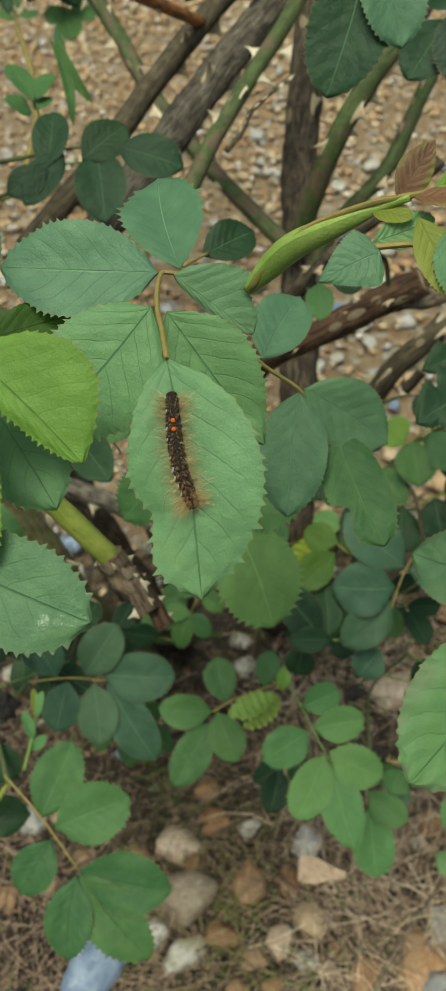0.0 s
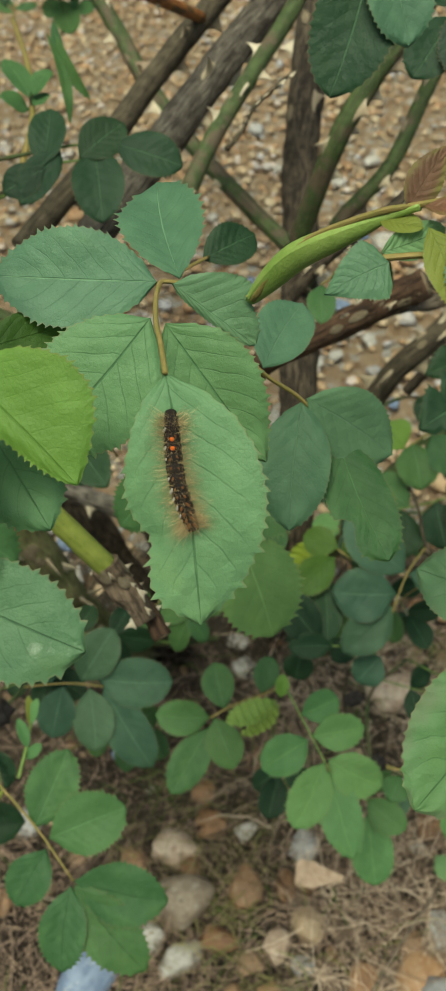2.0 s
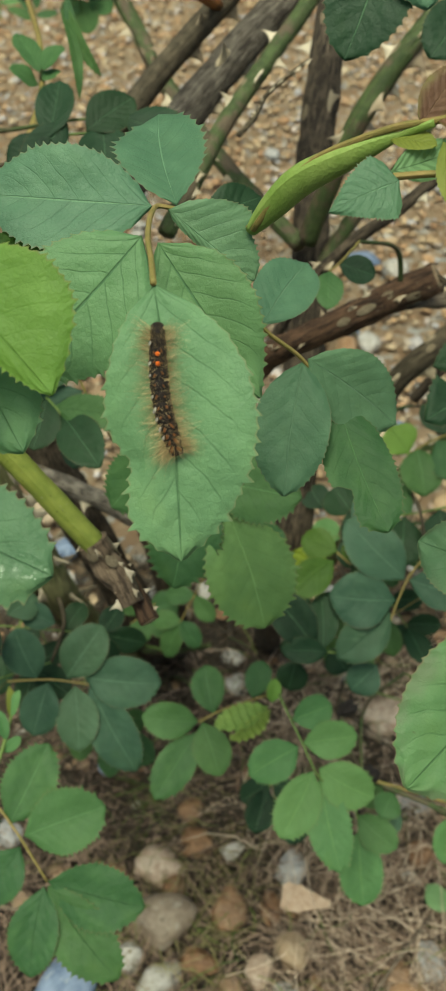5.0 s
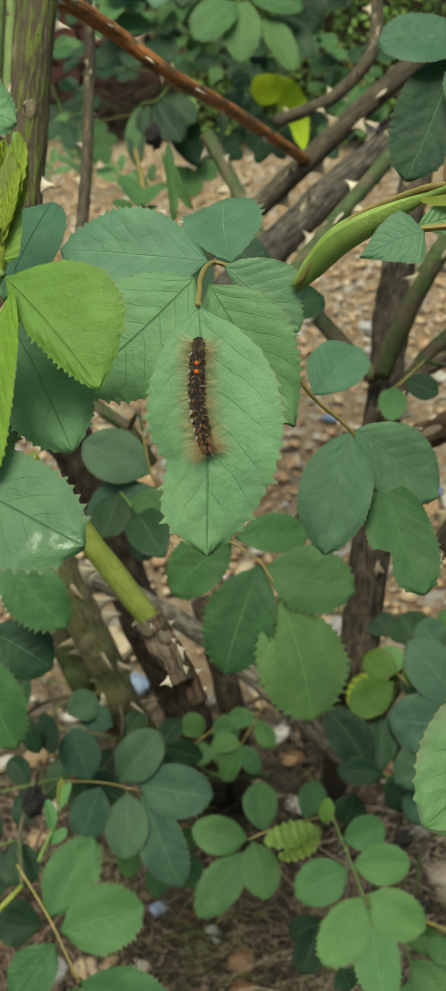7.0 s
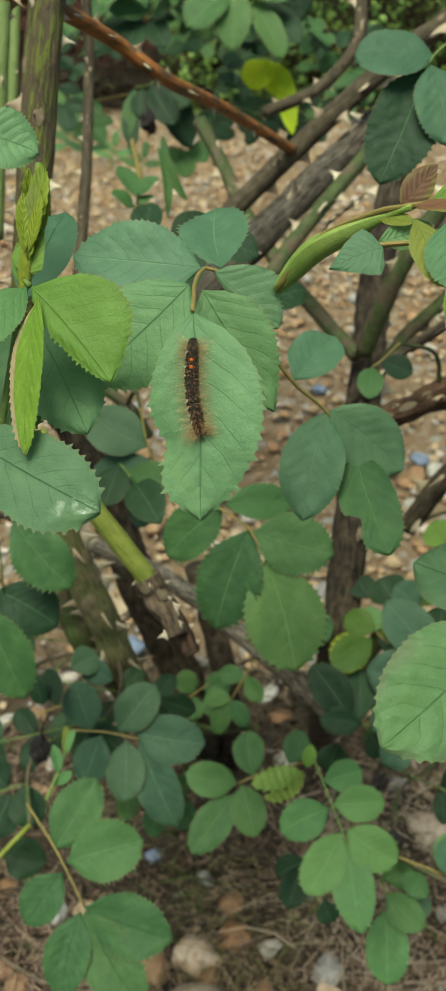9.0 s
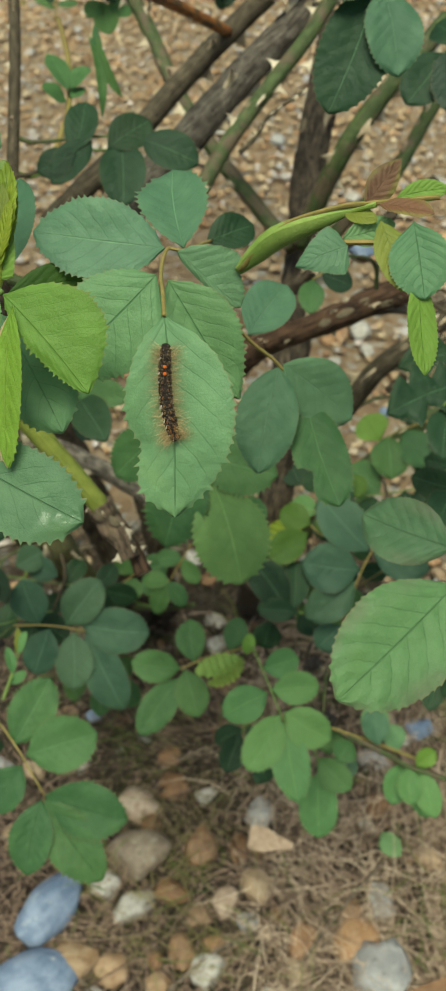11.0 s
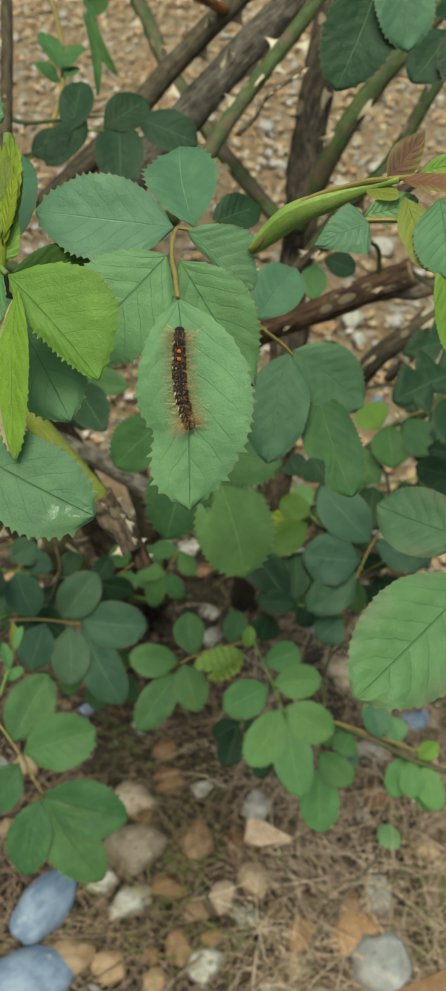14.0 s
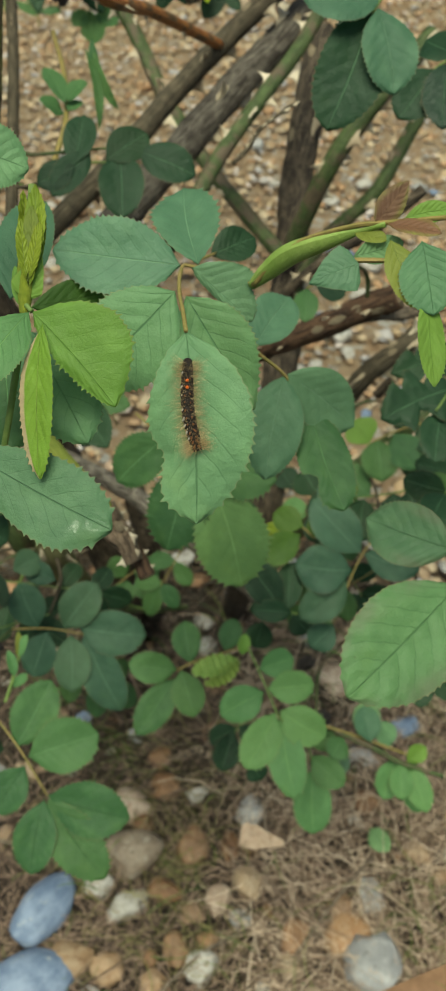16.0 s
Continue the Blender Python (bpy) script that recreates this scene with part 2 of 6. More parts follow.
bark_material("bark_dead", (0.150, 0.110, 0.080), (0.240, 0.190, 0.140), (0.040, 0.028, 0.020), 1.0)


def plain(name, low, high, scale, rough=0.7, bump=0.0005, spec=0.3, per_island=False):
    n = Nodes(name)
    ob = n.coords().outputs["Object"]
    grain = n.noise(scale, 5.0, 0.6, ob)
    fine = n.noise(scale * 9.0, 3.0, 0.6, ob)
    if per_island:
        rnd = n.tree.nodes.new("ShaderNodeNewGeometry").outputs["Random Per Island"]
        grain = n.math("ADD", n.math("MULTIPLY", grain, 0.4), n.math("MULTIPLY", rnd, 0.6))
    colour = n.mix(n.step(grain, 0.25, 0.75), low, high)
    colour = n.mix(n.math("MULTIPLY", fine, 0.3), colour, tuple(0.5 * v for v in low))
    n.link(colour, n.bsdf.inputs["Base Color"])
    n.bsdf.inputs["Roughness"].default_value = rough
    n.bsdf.inputs["Specular IOR Level"].default_value = spec
    n.bump(n.math("ADD", grain, fine), bump, 0.6)
    return n


def thorn_material():
    n = Nodes("thorn")
    tone = n.math("ADD", n.math("MULTIPLY", n.random(), 0.8), n.math("MULTIPLY", n.noise(3.0), 0.3))
    base = n.ramp(tone, (0.0, (0.20, 0.13, 0.085)), (0.4, (0.38, 0.30, 0.20)), (1.0, (0.60, 0.51, 0.38)))
    sep = n.tree.nodes.new("ShaderNodeSeparateXYZ")
    n.link(n.coords().outputs["Object"], sep.inputs[0])
    n.link(n.mix(n.math("MULTIPLY", n.step(sep.outputs[2], 0.6, 1.0), 0.6), base, (0.10, 0.055, 0.035)), n.bsdf.inputs["Base Color"])
    n.bsdf.inputs["Roughness"].default_value = 0.5


thorn_material()
plain("rachis", (0.210, 0.185, 0.050), (0.330, 0.230, 0.085), 250.0, 0.5)
plain("sheath_skin", (0.200, 0.300, 0.060), (0.300, 0.390, 0.105), 120.0, 0.45)
plain("bud_skin", (0.170, 0.220, 0.018), (0.290, 0.330, 0.040), 420.0, 0.45, 0.0015)
plain("rachis_green", (0.120, 0.190, 0.050), (0.190, 0.260, 0.070), 250.0, 0.5)
plain("hip", (0.014, 0.012, 0.014), (0.070, 0.056, 0.054), 3.6, 0.5, 0.004)
plain("scar", (0.16, 0.12, 0.075), (0.34, 0.27, 0.18), 3.0, 0.75)
plain("board_wood", (0.16, 0.085, 0.045), (0.30, 0.170, 0.095), 40.0, 0.75, 0.001)
plain("cut_wood", (0.22, 0.15, 0.09), (0.38, 0.28, 0.18), 300.0, 0.8, 0.001)
plain("straw", (0.022, 0.015, 0.012), (0.50, 0.350, 0.265), 60.0, 0.75, 0.0003, 0.25, True)
plain("pale_straw", (0.24, 0.158, 0.108), (0.86, 0.67, 0.51), 60.0, 0.75, 0.0003, 0.25, True)
plain("dry_grass", (0.13, 0.115, 0.045), (0.36, 0.32, 0.14), 60.0, 0.7, 0.0003, 0.25, True)
plain("chip_wood", (0.46, 0.31, 0.21), (0.62, 0.46, 0.34), 140.0, 0.75, 0.0004)
plain("grass", (0.10, 0.17, 0.035), (0.20, 0.24, 0.06), 60.0, 0.6, 0.0003, 0.3, True)
plain("body_dark", (0.008, 0.006, 0.006), (0.028, 0.018, 0.014), 900.0, 0.6, 0.0004)
plain("bristle", (0.24, 0.150, 0.060), (0.74, 0.58, 0.31), 200.0, 0.5, 0.0001, 0.4, True)
plain("fur_dark", (0.012, 0.008, 0.006), (0.085, 0.050, 0.028), 300.0, 0.6, 0.0001, 0.3, True)
plain("white_tuft", (0.36, 0.33, 0.29), (0.62, 0.60, 0.56), 500.0, 0.7)
plain("orange_wart", (0.80, 0.13, 0.015), (0.90, 0.22, 0.03), 500.0, 0.4)
plain("brown_wart", (0.16, 0.055, 0.018), (0.30, 0.12, 0.04), 700.0, 0.5)
plain("brick_clay", (0.13, 0.055, 0.045), (0.20, 0.085, 0.068), 14.0, 0.85, 0.004)
plain("mortar", (0.14, 0.095, 0.080), (0.20, 0.14, 0.115), 20.0, 0.9, 0.004)
plain("hedge_leaf", (0.058, 0.120, 0.028), (0.330, 0.500, 0.130), 40.0, 0.5, 0.0004, 0.35, True)
plain("hedge_wood", (0.050, 0.038, 0.026), (0.090, 0.070, 0.050), 30.0, 0.85)


def tinted_pebble(name, low, high, vein):
    n = Nodes(name)
    ob = n.coords().outputs["Object"]
    shift = n.tree.nodes.new("ShaderNodeVectorMath")
    n.link(ob, shift.inputs[0])
    away = n.tree.nodes.new("ShaderNodeCombineXYZ")
    n.link(n.math("MULTIPLY", n.random(), 90.0), away.inputs[0])
    n.link(away.outputs[0], shift.inputs[1])
    ob = shift.outputs[0]
    blotch = n.noise(1.5, 5.0, 0.65, ob)
    colour = n.mix(n.step(blotch, 0.38, 0.62), low, high)
    smooth = name == "pebble_blue"
    colour = n.mix(n.step(n.noise(2.6, 5.0, 0.7, ob), *((0.60, 0.72) if smooth else (0.55, 0.63))), colour, vein)
    colour = n.mix(n.math("MULTIPLY", n.step(n.noise(5.0, 4.0, 0.7, ob), 0.56, 0.68), 0.2 if smooth else 0.75), colour, tuple(0.35 * v for v in low))
    mood = n.ramp(n.random(), (0.0, (0.40, 0.19, 0.075)), (0.3, (0.46, 0.38, 0.27)), (0.55, (0.20, 0.115, 0.06)), (0.8, (0.42, 0.25, 0.12)), (1.0, (0.55, 0.47, 0.35)))
    colour = n.mix({"pebble_blue": 0.0, "pebble_white": 0.0, "pebble_grey": 0.2, "pebble_brown": 0.3, "pebble_taupe": 0.1, "pebble_pink": 0.1}.get(name, 0.5), colour, mood)
    grain = n.noise(16.0, 4.0, 0.65, ob)
    colour = n.mix(n.math("MULTIPLY", grain, 0.35), colour, tuple(0.45 * v for v in low))
    n.link(colour, n.bsdf.inputs["Base Color"])
    n.bsdf.inputs["Roughness"].default_value = 0.45
    n.bump(n.math("ADD", n.math("MULTIPLY", blotch, 2.5), n.math("MULTIPLY", grain, 0.6)), 0.0016, 0.8)


tinted_pebble("pebble_blue", (0.14, 0.19, 0.30), (0.26, 0.32, 0.45), (0.52, 0.53, 0.52))
tinted_pebble("pebble_white", (0.40, 0.36, 0.31), (0.58, 0.54, 0.50), (0.26, 0.20, 0.13))
tinted_pebble("pebble_tan", (0.330, 0.205, 0.115), (0.480, 0.370, 0.255), (0.20, 0.110, 0.06))
tinted_pebble("pebble_brown", (0.150, 0.066, 0.030), (0.300, 0.150, 0.072), (0.36, 0.25, 0.15))
tinted_pebble("pebble_taupe", (0.200, 0.150, 0.110), (0.320, 0.250, 0.185), (0.40, 0.35, 0.29))
tinted_pebble("pebble_pink", (0.430, 0.300, 0.220), (0.600, 0.470, 0.370), (0.33, 0.20, 0.13))
tinted_pebble("pebble_grey", (0.27, 0.28, 0.30), (0.46, 0.46, 0.47), (0.40, 0.33, 0.29))


def gravel_material():
    n = Nodes("gravel_stone")
    rnd = n.tree.nodes.new("ShaderNodeNewGeometry").outputs["Random Per Island"]
    ob = n.coords().outputs["Object"]
    base = n.ramp(rnd, (0.0, (0.484, 0.307, 0.165)), (0.2, (0.364, 0.200, 0.100)), (0.4, (0.530, 0.422, 0.284)), (0.55, (0.419, 0.278, 0.153)),
                  (0.74, (0.509, 0.389, 0.249)), (0.88, (0.397, 0.389, 0.415)), (0.90, (0.740, 0.645, 0.593)), (1.0, (0.309, 0.188, 0.100)))
    colour = n.mix(n.math("MULTIPLY", n.noise(160.0, 3.0, 0.6, ob), 0.28), base, (0.165, 0.111, 0.083))
    n.link(colour, n.bsdf.inputs["Base Color"])
    n.bsdf.inputs["Roughness"].default_value = 0.7


gravel_material()


def soil_material():
    n = Nodes("soil")
    ob = n.coords().outputs["Object"]
    big = n.noise(1.6, 4.0, 0.6, ob)
    mid = n.noise(28.0, 5.0, 0.65, ob)
    fine = n.noise(240.0, 4.0, 0.65, ob)
    # brown soil, coloured near-black to stand in for shade under the bush
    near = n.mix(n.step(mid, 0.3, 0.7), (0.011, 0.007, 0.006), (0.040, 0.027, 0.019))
    cell = n.node("ShaderNodeTexVoronoi", Scale=62.0)
    n.link(ob, cell.inputs["Vector"])
    sep = n.tree.nodes.new("ShaderNodeSeparateColor")
    n.link(cell.outputs["Color"], sep.inputs[0])
    chips = n.ramp(sep.outputs[0], (0.0, (0.315, 0.187, 0.099)), (0.3, (0.468, 0.337, 0.209)), (0.6, (0.376, 0.241, 0.140)), (0.85, (0.520, 0.410, 0.301)), (1.0, (0.549, 0.532, 0.498)))
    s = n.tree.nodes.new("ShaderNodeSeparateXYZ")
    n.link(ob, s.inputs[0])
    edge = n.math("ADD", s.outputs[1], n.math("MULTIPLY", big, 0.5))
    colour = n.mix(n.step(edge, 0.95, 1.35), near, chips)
    colour = n.mix(n.math("MULTIPLY", n.step(big, 0.5, 0.75), 0.4), colour, (0.20, 0.16, 0.075))
    colour = n.mix(n.math("MULTIPLY", fine, 0.35), colour, (0.08, 0.055, 0.035))
    n.link(colour, n.bsdf.inputs["Base Color"])
    n.bsdf.inputs["Roughness"].default_value = 0.9
    n.bump(n.math("ADD", n.math("SUBTRACT", mid, cell.outputs[0]), n.math("MULTIPLY", fine, 2.0)), 0.008, 0.9)


soil_material()


# ---- builders ----
def mesh_of(name, verts, faces, uvs=None, smooth=True):
    me = bpy.data.meshes.new(name)
    me.from_pydata([tuple(v) for v in verts], [], faces)
    if uvs is not None:
        layer = me.uv_layers.new(name="UVMap")
        idx = np.empty(len(me.loops), dtype=np.int32)
        me.loops.foreach_get("vertex_index", idx)
        layer.data.foreach_set("uv", np.asarray(uvs, dtype=np.float32)[idx].ravel())
    if smooth:
        me.polygons.foreach_set("use_smooth", [True] * len(me.polygons))
    me.update()
    return me


def part(name, me, material, parent=None, label=""):
    ob = new(name, me)
    if material and not me.materials:
        me.materials.append(MATS[material])
    ob.parent = parent
    return tagged(ob, label) if label else ob


def spline(points, steps=6):
    """A smooth line through the points."""
    p = [Vector(q) for q in points]
    p = [2 * p[0] - p[1]] + p + [2 * p[-1] - p[-2]]
    line = []
    for a, b, c, d in zip(p, p[1:], p[2:], p[3:]):
        for k in range(steps):
            t = k / steps
            line.append(0.5 * (2 * b + (c - a) * t + (2 * a - 5 * b + 4 * c - d) * t * t + (3 * b - a - 3 * c + d) * t ** 3))
    return line + [p[-2]]


def tube(name, points, r0, r1, sides=10, knobs=0.0, steps=6, ridge=0.0):
    """A tapered tube along a smooth line, with closed ends."""
    line = spline(points, steps)
    verts, faces, uvs = [], [], []
    up, far = Vector((0.13, 0.31, 0.94)), 0.0
    for i, q in enumerate(line):
        way = (line[min(i + 1, len(line) - 1)] - line[max(i - 1, 0)]).normalized()
        side = way.cross(up).normalized()
        up = side.cross(way).normalized()
        r = r0 + (r1 - r0) * i / (len(line) - 1)
        if i:
            far += (q - line[i - 1]).length
        for k in range(sides + 1):
            a = math.tau * k / sides
            off = side * math.cos(a) + up * math.sin(a)
            lump = 1 + knobs * (noise.noise((q + off * r) * 60.0) + 0.6 * noise.noise((q + off * r) * 190.0)) if knobs else 1
            if ridge:
                lump += ridge * (noise.noise((3.2 * math.cos(a), 3.2 * math.sin(a), far * 28.0)) + 0.6 * noise.noise((7.0 * math.cos(a), 7.0 * math.sin(a), far * 55.0)))
            verts.append(q + off * r * lump)
            uvs.append((r * a, far))
    n = sides + 1
    for i in range(len(line) - 1):
        for k in range(sides):
            faces.append((i * n + k, i * n + k + 1, (i + 1) * n + k + 1, (i + 1) * n + k))
    for ring, flip in ((0, True), (len(line) - 1, False)):
        loop = [ring * n + k for k in range(sides)]
        faces.append(tuple(reversed(loop)) if flip else tuple(loop))
    return mesh_of(name, verts, faces, uvs)


def outline(u, blunt):
    """The half width of a leaflet along its length, from 0 to 1; blunt rounds base and tip."""
    at = (0.0, 0.05, 0.12, 0.22, 0.34, 0.46, 0.58, 0.70, 0.80, 0.89, 0.96, 1.0)
    sharp = (0.0, 0.17, 0.42, 0.72, 0.93, 1.0, 0.975, 0.87, 0.70, 0.46, 0.20, 0.0)
    full = (0.0, 0.30, 0.60, 0.85, 0.98, 1.0, 0.99, 0.92, 0.81, 0.62, 0.34, 0.0)
    return float(np.interp(u, at, sharp)) * (1 - blunt) + float(np.interp(u, at, full)) * blunt


# half widths of a few leaflets with a shape of their own, along the leaf, for its two sides
ALONG = (0.0, 0.07, 0.18, 0.30, 0.40, 0.49, 0.60, 0.69, 0.78, 0.88, 0.95, 1.0)
SHAPES = {
    "host": ((0.0, 0.09, 0.165, 0.212, 0.230, 0.222, 0.156, 0.170, 0.182, 0.140, 0.066, 0.0), (0.0, 0.126, 0.232, 0.284, 0.297, 0.300, 0.278, 0.246, 0.203, 0.130, 0.064, 0.0)),
    "broad": ((0.0, 0.13, 0.26, 0.32, 0.33, 0.32, 0.28, 0.235, 0.175, 0.100, 0.045, 0.0), (0.0, 0.13, 0.26, 0.32, 0.33, 0.32, 0.28, 0.235, 0.175, 0.100, 0.045, 0.0)),
    "long": ((0.0, 0.115, 0.215, 0.275, 0.298, 0.30, 0.29, 0.268, 0.225, 0.152, 0.082, 0.0), (0.0, 0.115, 0.215, 0.275, 0.298, 0.30, 0.29, 0.268, 0.225, 0.152, 0.082, 0.0)),
    "folded": ((0.0, 0.05, 0.08, 0.10, 0.11, 0.11, 0.10, 0.09, 0.075, 0.055, 0.03, 0.0), (0.0, 0.16, 0.30, 0.38, 0.42, 0.43, 0.42, 0.385, 0.31, 0.20, 0.10, 0.0)),
    "blunt": ((0.0, 0.05, 0.14, 0.20, 0.24, 0.265, 0.28, 0.285, 0.265, 0.20, 0.12, 0.0), (0.0, 0.05, 0.14, 0.20, 0.24, 0.265, 0.27, 0.265, 0.235, 0.17, 0.10, 0.0)),
    "crown": ((0.0, 0.13, 0.28, 0.385, 0.44, 0.465, 0.47, 0.44, 0.375, 0.27, 0.16, 0.0), (0.0, 0.13, 0.28, 0.385, 0.44, 0.465, 0.47, 0.44, 0.375, 0.27, 0.16, 0.0)),
    "torn": ((0.0, 0.04, 0.06, 0.065, 0.07, 0.07, 0.075, 0.08, 0.08, 0.06, 0.04, 0.0), (0.0, 0.15, 0.27, 0.37, 0.42, 0.455, 0.45, 0.31, 0.25, 0.185, 0.12, 0.0)),
    "eaten": ((0.0, 0.13, 0.25, 0.12, 0.28, 0.31, 0.15, 0.25, 0.21, 0.13, 0.06, 0.0), (0.0, 0.12, 0.23, 0.28, 0.14, 0.09, 0.20, 0.24, 0.11, 0.10, 0.05, 0.0)),
    "wedge": ((0.0, 0.20, 0.30, 0.28, 0.24, 0.21, 0.17, 0.13, 0.09, 0.05, 0.025, 0.0), (0.0, 0.20, 0.30, 0.28, 0.24, 0.21, 0.17, 0.13, 0.09, 0.05, 0.025, 0.0)),
}
SPREAD = {4: (0.0, 0.4, 0.75, 0.93, 1.0), 5: (0.0, 0.3, 0.58, 0.82, 0.945, 1.0)}


def leaflet_mesh(length, width, bend, seed, teeth=22, cols=4, bite=0.0, pleat=0.0, rounded=False, shape=None, fine=0.0):
    """A serrated leaflet along +y from its base, face up +z, folded along the midrib."""
    rng = random.Random(seed)
    blunt = 0.85 if bite else rng.uniform(0.25, 0.6) if rounded else rng.uniform(0.0, 0.4)
    rows, jag = [], [rng.uniform(0.55, 1.5) for _ in range(teeth)]
    for k in range(teeth):
        rows += [((k + f) / teeth, f, jag[k]) for f in (0.0, 0.3, 0.6, 0.82)]
    rows.append((1.0, 0.0, 0.0))
    fold, curl, twist = rng.uniform(0.10, 0.24) + (0.0 if cols > 4 else 0.10), bend * rng.uniform(0.6, 1.5), rng.uniform(-0.12, 0.12)
    lean, ph = rng.uniform(-0.03, 0.03), rng.uniform(0, 6.3)
    verts, faces, uvs = [], [], []
    n = 2 * cols + 1
    ripple, phase = rng.uniform(0.03, 0.06), rng.uniform(0, 6.3)
    full = max(SHAPES[shape][0]) + max(SHAPES[shape][1]) if shape else 1.0
    for u, f, tooth in rows:
        body = math.sin(math.pi * min(1, u) ** 0.86)
        half = 0.5 * width * outline(u, blunt)
        saw = 0.5 * width * (fine or (0.165 if cols > 4 else 0.28) * (0.5 if rounded else 1.0)) * tooth * (f - 0.22) * (0.45 + 0.75 * u) if 0.06 < u < 0.985 else 0
        sway = lean * length * math.sin(math.pi * u)
        for c in range(-cols, cols + 1):
            s = math.copysign(SPREAD[cols][abs(c)], c)
            if shape:
                half = width / full * float(np.interp(u, ALONG, SHAPES[shape][0 if s > 0 else 1]))
            x = half * s
            if abs(c) == cols:
                x += math.copysign(saw * min(1.0, 5.0 * half / width), s)
            if s > 0 and bite:
                x *= 1 - bite * min(1.0, max(0.0, (u - 0.55) / 0.06)) * max(0.0, 1 - max(0.0, u - 0.66) / 0.22)
            y = length * u + (0.008 * length * f * tooth if abs(c) == cols else 0)
            y += 0.05 * width * abs(s) * body
            z = fold * abs(x) - curl * length * (u - 0.35) ** 2 * 1.6
            z += twist * x * (u - 0.3) + 0.018 * width * math.sin(9 * u + ph + 2.2 * s) * abs(s)
            z += ripple * width * s * s * body * math.sin(5.2 * u + phase + (1.7 if s > 0 else 0.0))
            z -= 0.05 * width * s * s * s * s
            z += pleat * width * math.sin(math.tau * (7.0 * u - 1.8 * abs(s))) * min(1.0, 3 * abs(s))
            verts.append((x + sway, y, z))
            uvs.append((0.5 + 0.5 * s, u))
    for i in range(len(rows) - 1):
        for k in range(2 * cols):
            faces.append((i * n + k, i * n + k + 1, (i + 1) * n + k + 1, (i + 1) * n + k))
    return mesh_of("leaflet", verts, faces, uvs)


def leaf_pose(base, tip, turn):
    """Base at the origin, +y to the tip, face towards the open light, turned by some degrees."""
    base, tip = Vector(base), Vector(tip)
    y = (tip - base).normalized()
    face = Vector((0.0, -0.66, 0.75))
    z = (face - face.dot(y) * y).normalized()
    z = (Matrix.Rotation(radians(turn), 3, y) @ z).normalized()
    x = y.cross(z)
    m = Matrix((x, y, z)).transposed().to_4x4()
    m.translation = base
    return m


def thorn_mesh():
    """A flat hooked prickle on a long oval foot, 1 long along +z."""
    verts, faces = [], []
    levels = ((-0.10, 0.17, 0.78, -0.02), (0.03, 0.16, 0.70, -0.02), (0.10, 0.10, 0.50, 0.0), (0.24, 0.075, 0.34, 0.02), (0.45, 0.055, 0.20, 0.03), (0.72, 0.035, 0.09, 0.0), (1.0, 0.006, 0.01, -0.13))
    for z, a, b, o in levels:
        for k in range(8):
            t = math.tau * k / 8
            verts.append((a * math.cos(t), b * math.sin(t) + o, z))
    for i in range(len(levels) - 1):
        for k in range(8):
            faces.append((i * 8 + k, i * 8 + (k + 1) % 8, (i + 1) * 8 + (k + 1) % 8, (i + 1) * 8 + k))
    return mesh_of("thorn", verts, faces)


def blob(name, r, n, rough, seed):
    """A lumpy ball of radius r."""
    verts, faces = [(0, 0, -r)], []
    half = n // 2
    for i in range(1, half):
        a = math.pi * i / half - math.pi / 2
        for j in range(n):
            b = math.tau * j / n
            p = Vector((math.cos(a) * math.cos(b), math.cos(a) * math.sin(b), math.sin(a)))
            verts.append(p * r * (1 + rough * noise.noise(p * 1.5 + Vector((seed, 0, 0))) + 0.3 * rough * noise.noise(p * 4.1 + Vector((0, seed, 0)))))
    verts.append((0, 0, r))
    top = len(verts) - 1
    for j in range(n):
        faces.append((0, 1 + (j + 1) % n, 1 + j))
        faces.append((top, top - n + j, top - n + (j + 1) % n))
    for i in range(half - 2):
        for j in range(n):
            a = 1 + i * n
            faces.append((a + j, a + (j + 1) % n, a + n + (j + 1) % n, a + n + j))
    return mesh_of(name, verts, faces)


# ---- ground ----
def ground():
    verts, faces = [], []
    xs = [-60, -20, -8, -4, -2.5] + [-1.6 + 0.04 * k for k in range(81)] + [2.5, 4, 8, 20, 60]
    ys = [-60, -20, -6, -2, -0.6] + [-0.2 + 0.04 * k for k in range(91)] + [4.2, 6, 10, 20, 60]
    for y in ys:
        for x in xs:
            near = 1 if abs(x) < 1.7 and -0.3 < y < 3.6 else 0
            verts.append((x, y, near * (0.012 * noise.noise((x * 4, y * 4, 0)) + 0.006 * noise.noise((x * 14, y * 14, 3)) - 0.012)))
    n = len(xs)
    for j in range(len(ys) - 1):
        for i in range(n - 1):
            faces.append((j * n + i, j * n + i + 1, (j + 1) * n + i + 1, (j + 1) * n + i))
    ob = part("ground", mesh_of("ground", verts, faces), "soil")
    tagged(ob, "dry brown soil and tan gravel strewn with straw", "ground", kind="structure")


ground()

# ---- the rose bush ----
bush = new("rose_bush")
bush.location = (0.0, 0.0, 0.0)
tagged(bush, "thorny rose bush with serrated green leaves on woody stems", "shrub")
THORN = thorn_mesh()
THORN.materials.append(MATS["thorn"])
SCAR = blob("scar", 1.0, 10, 0.1, 2)
SCAR.materials.append(MATS["scar"])
COUNT, HOST, ROOTS, WOOD = [0], [], [], []


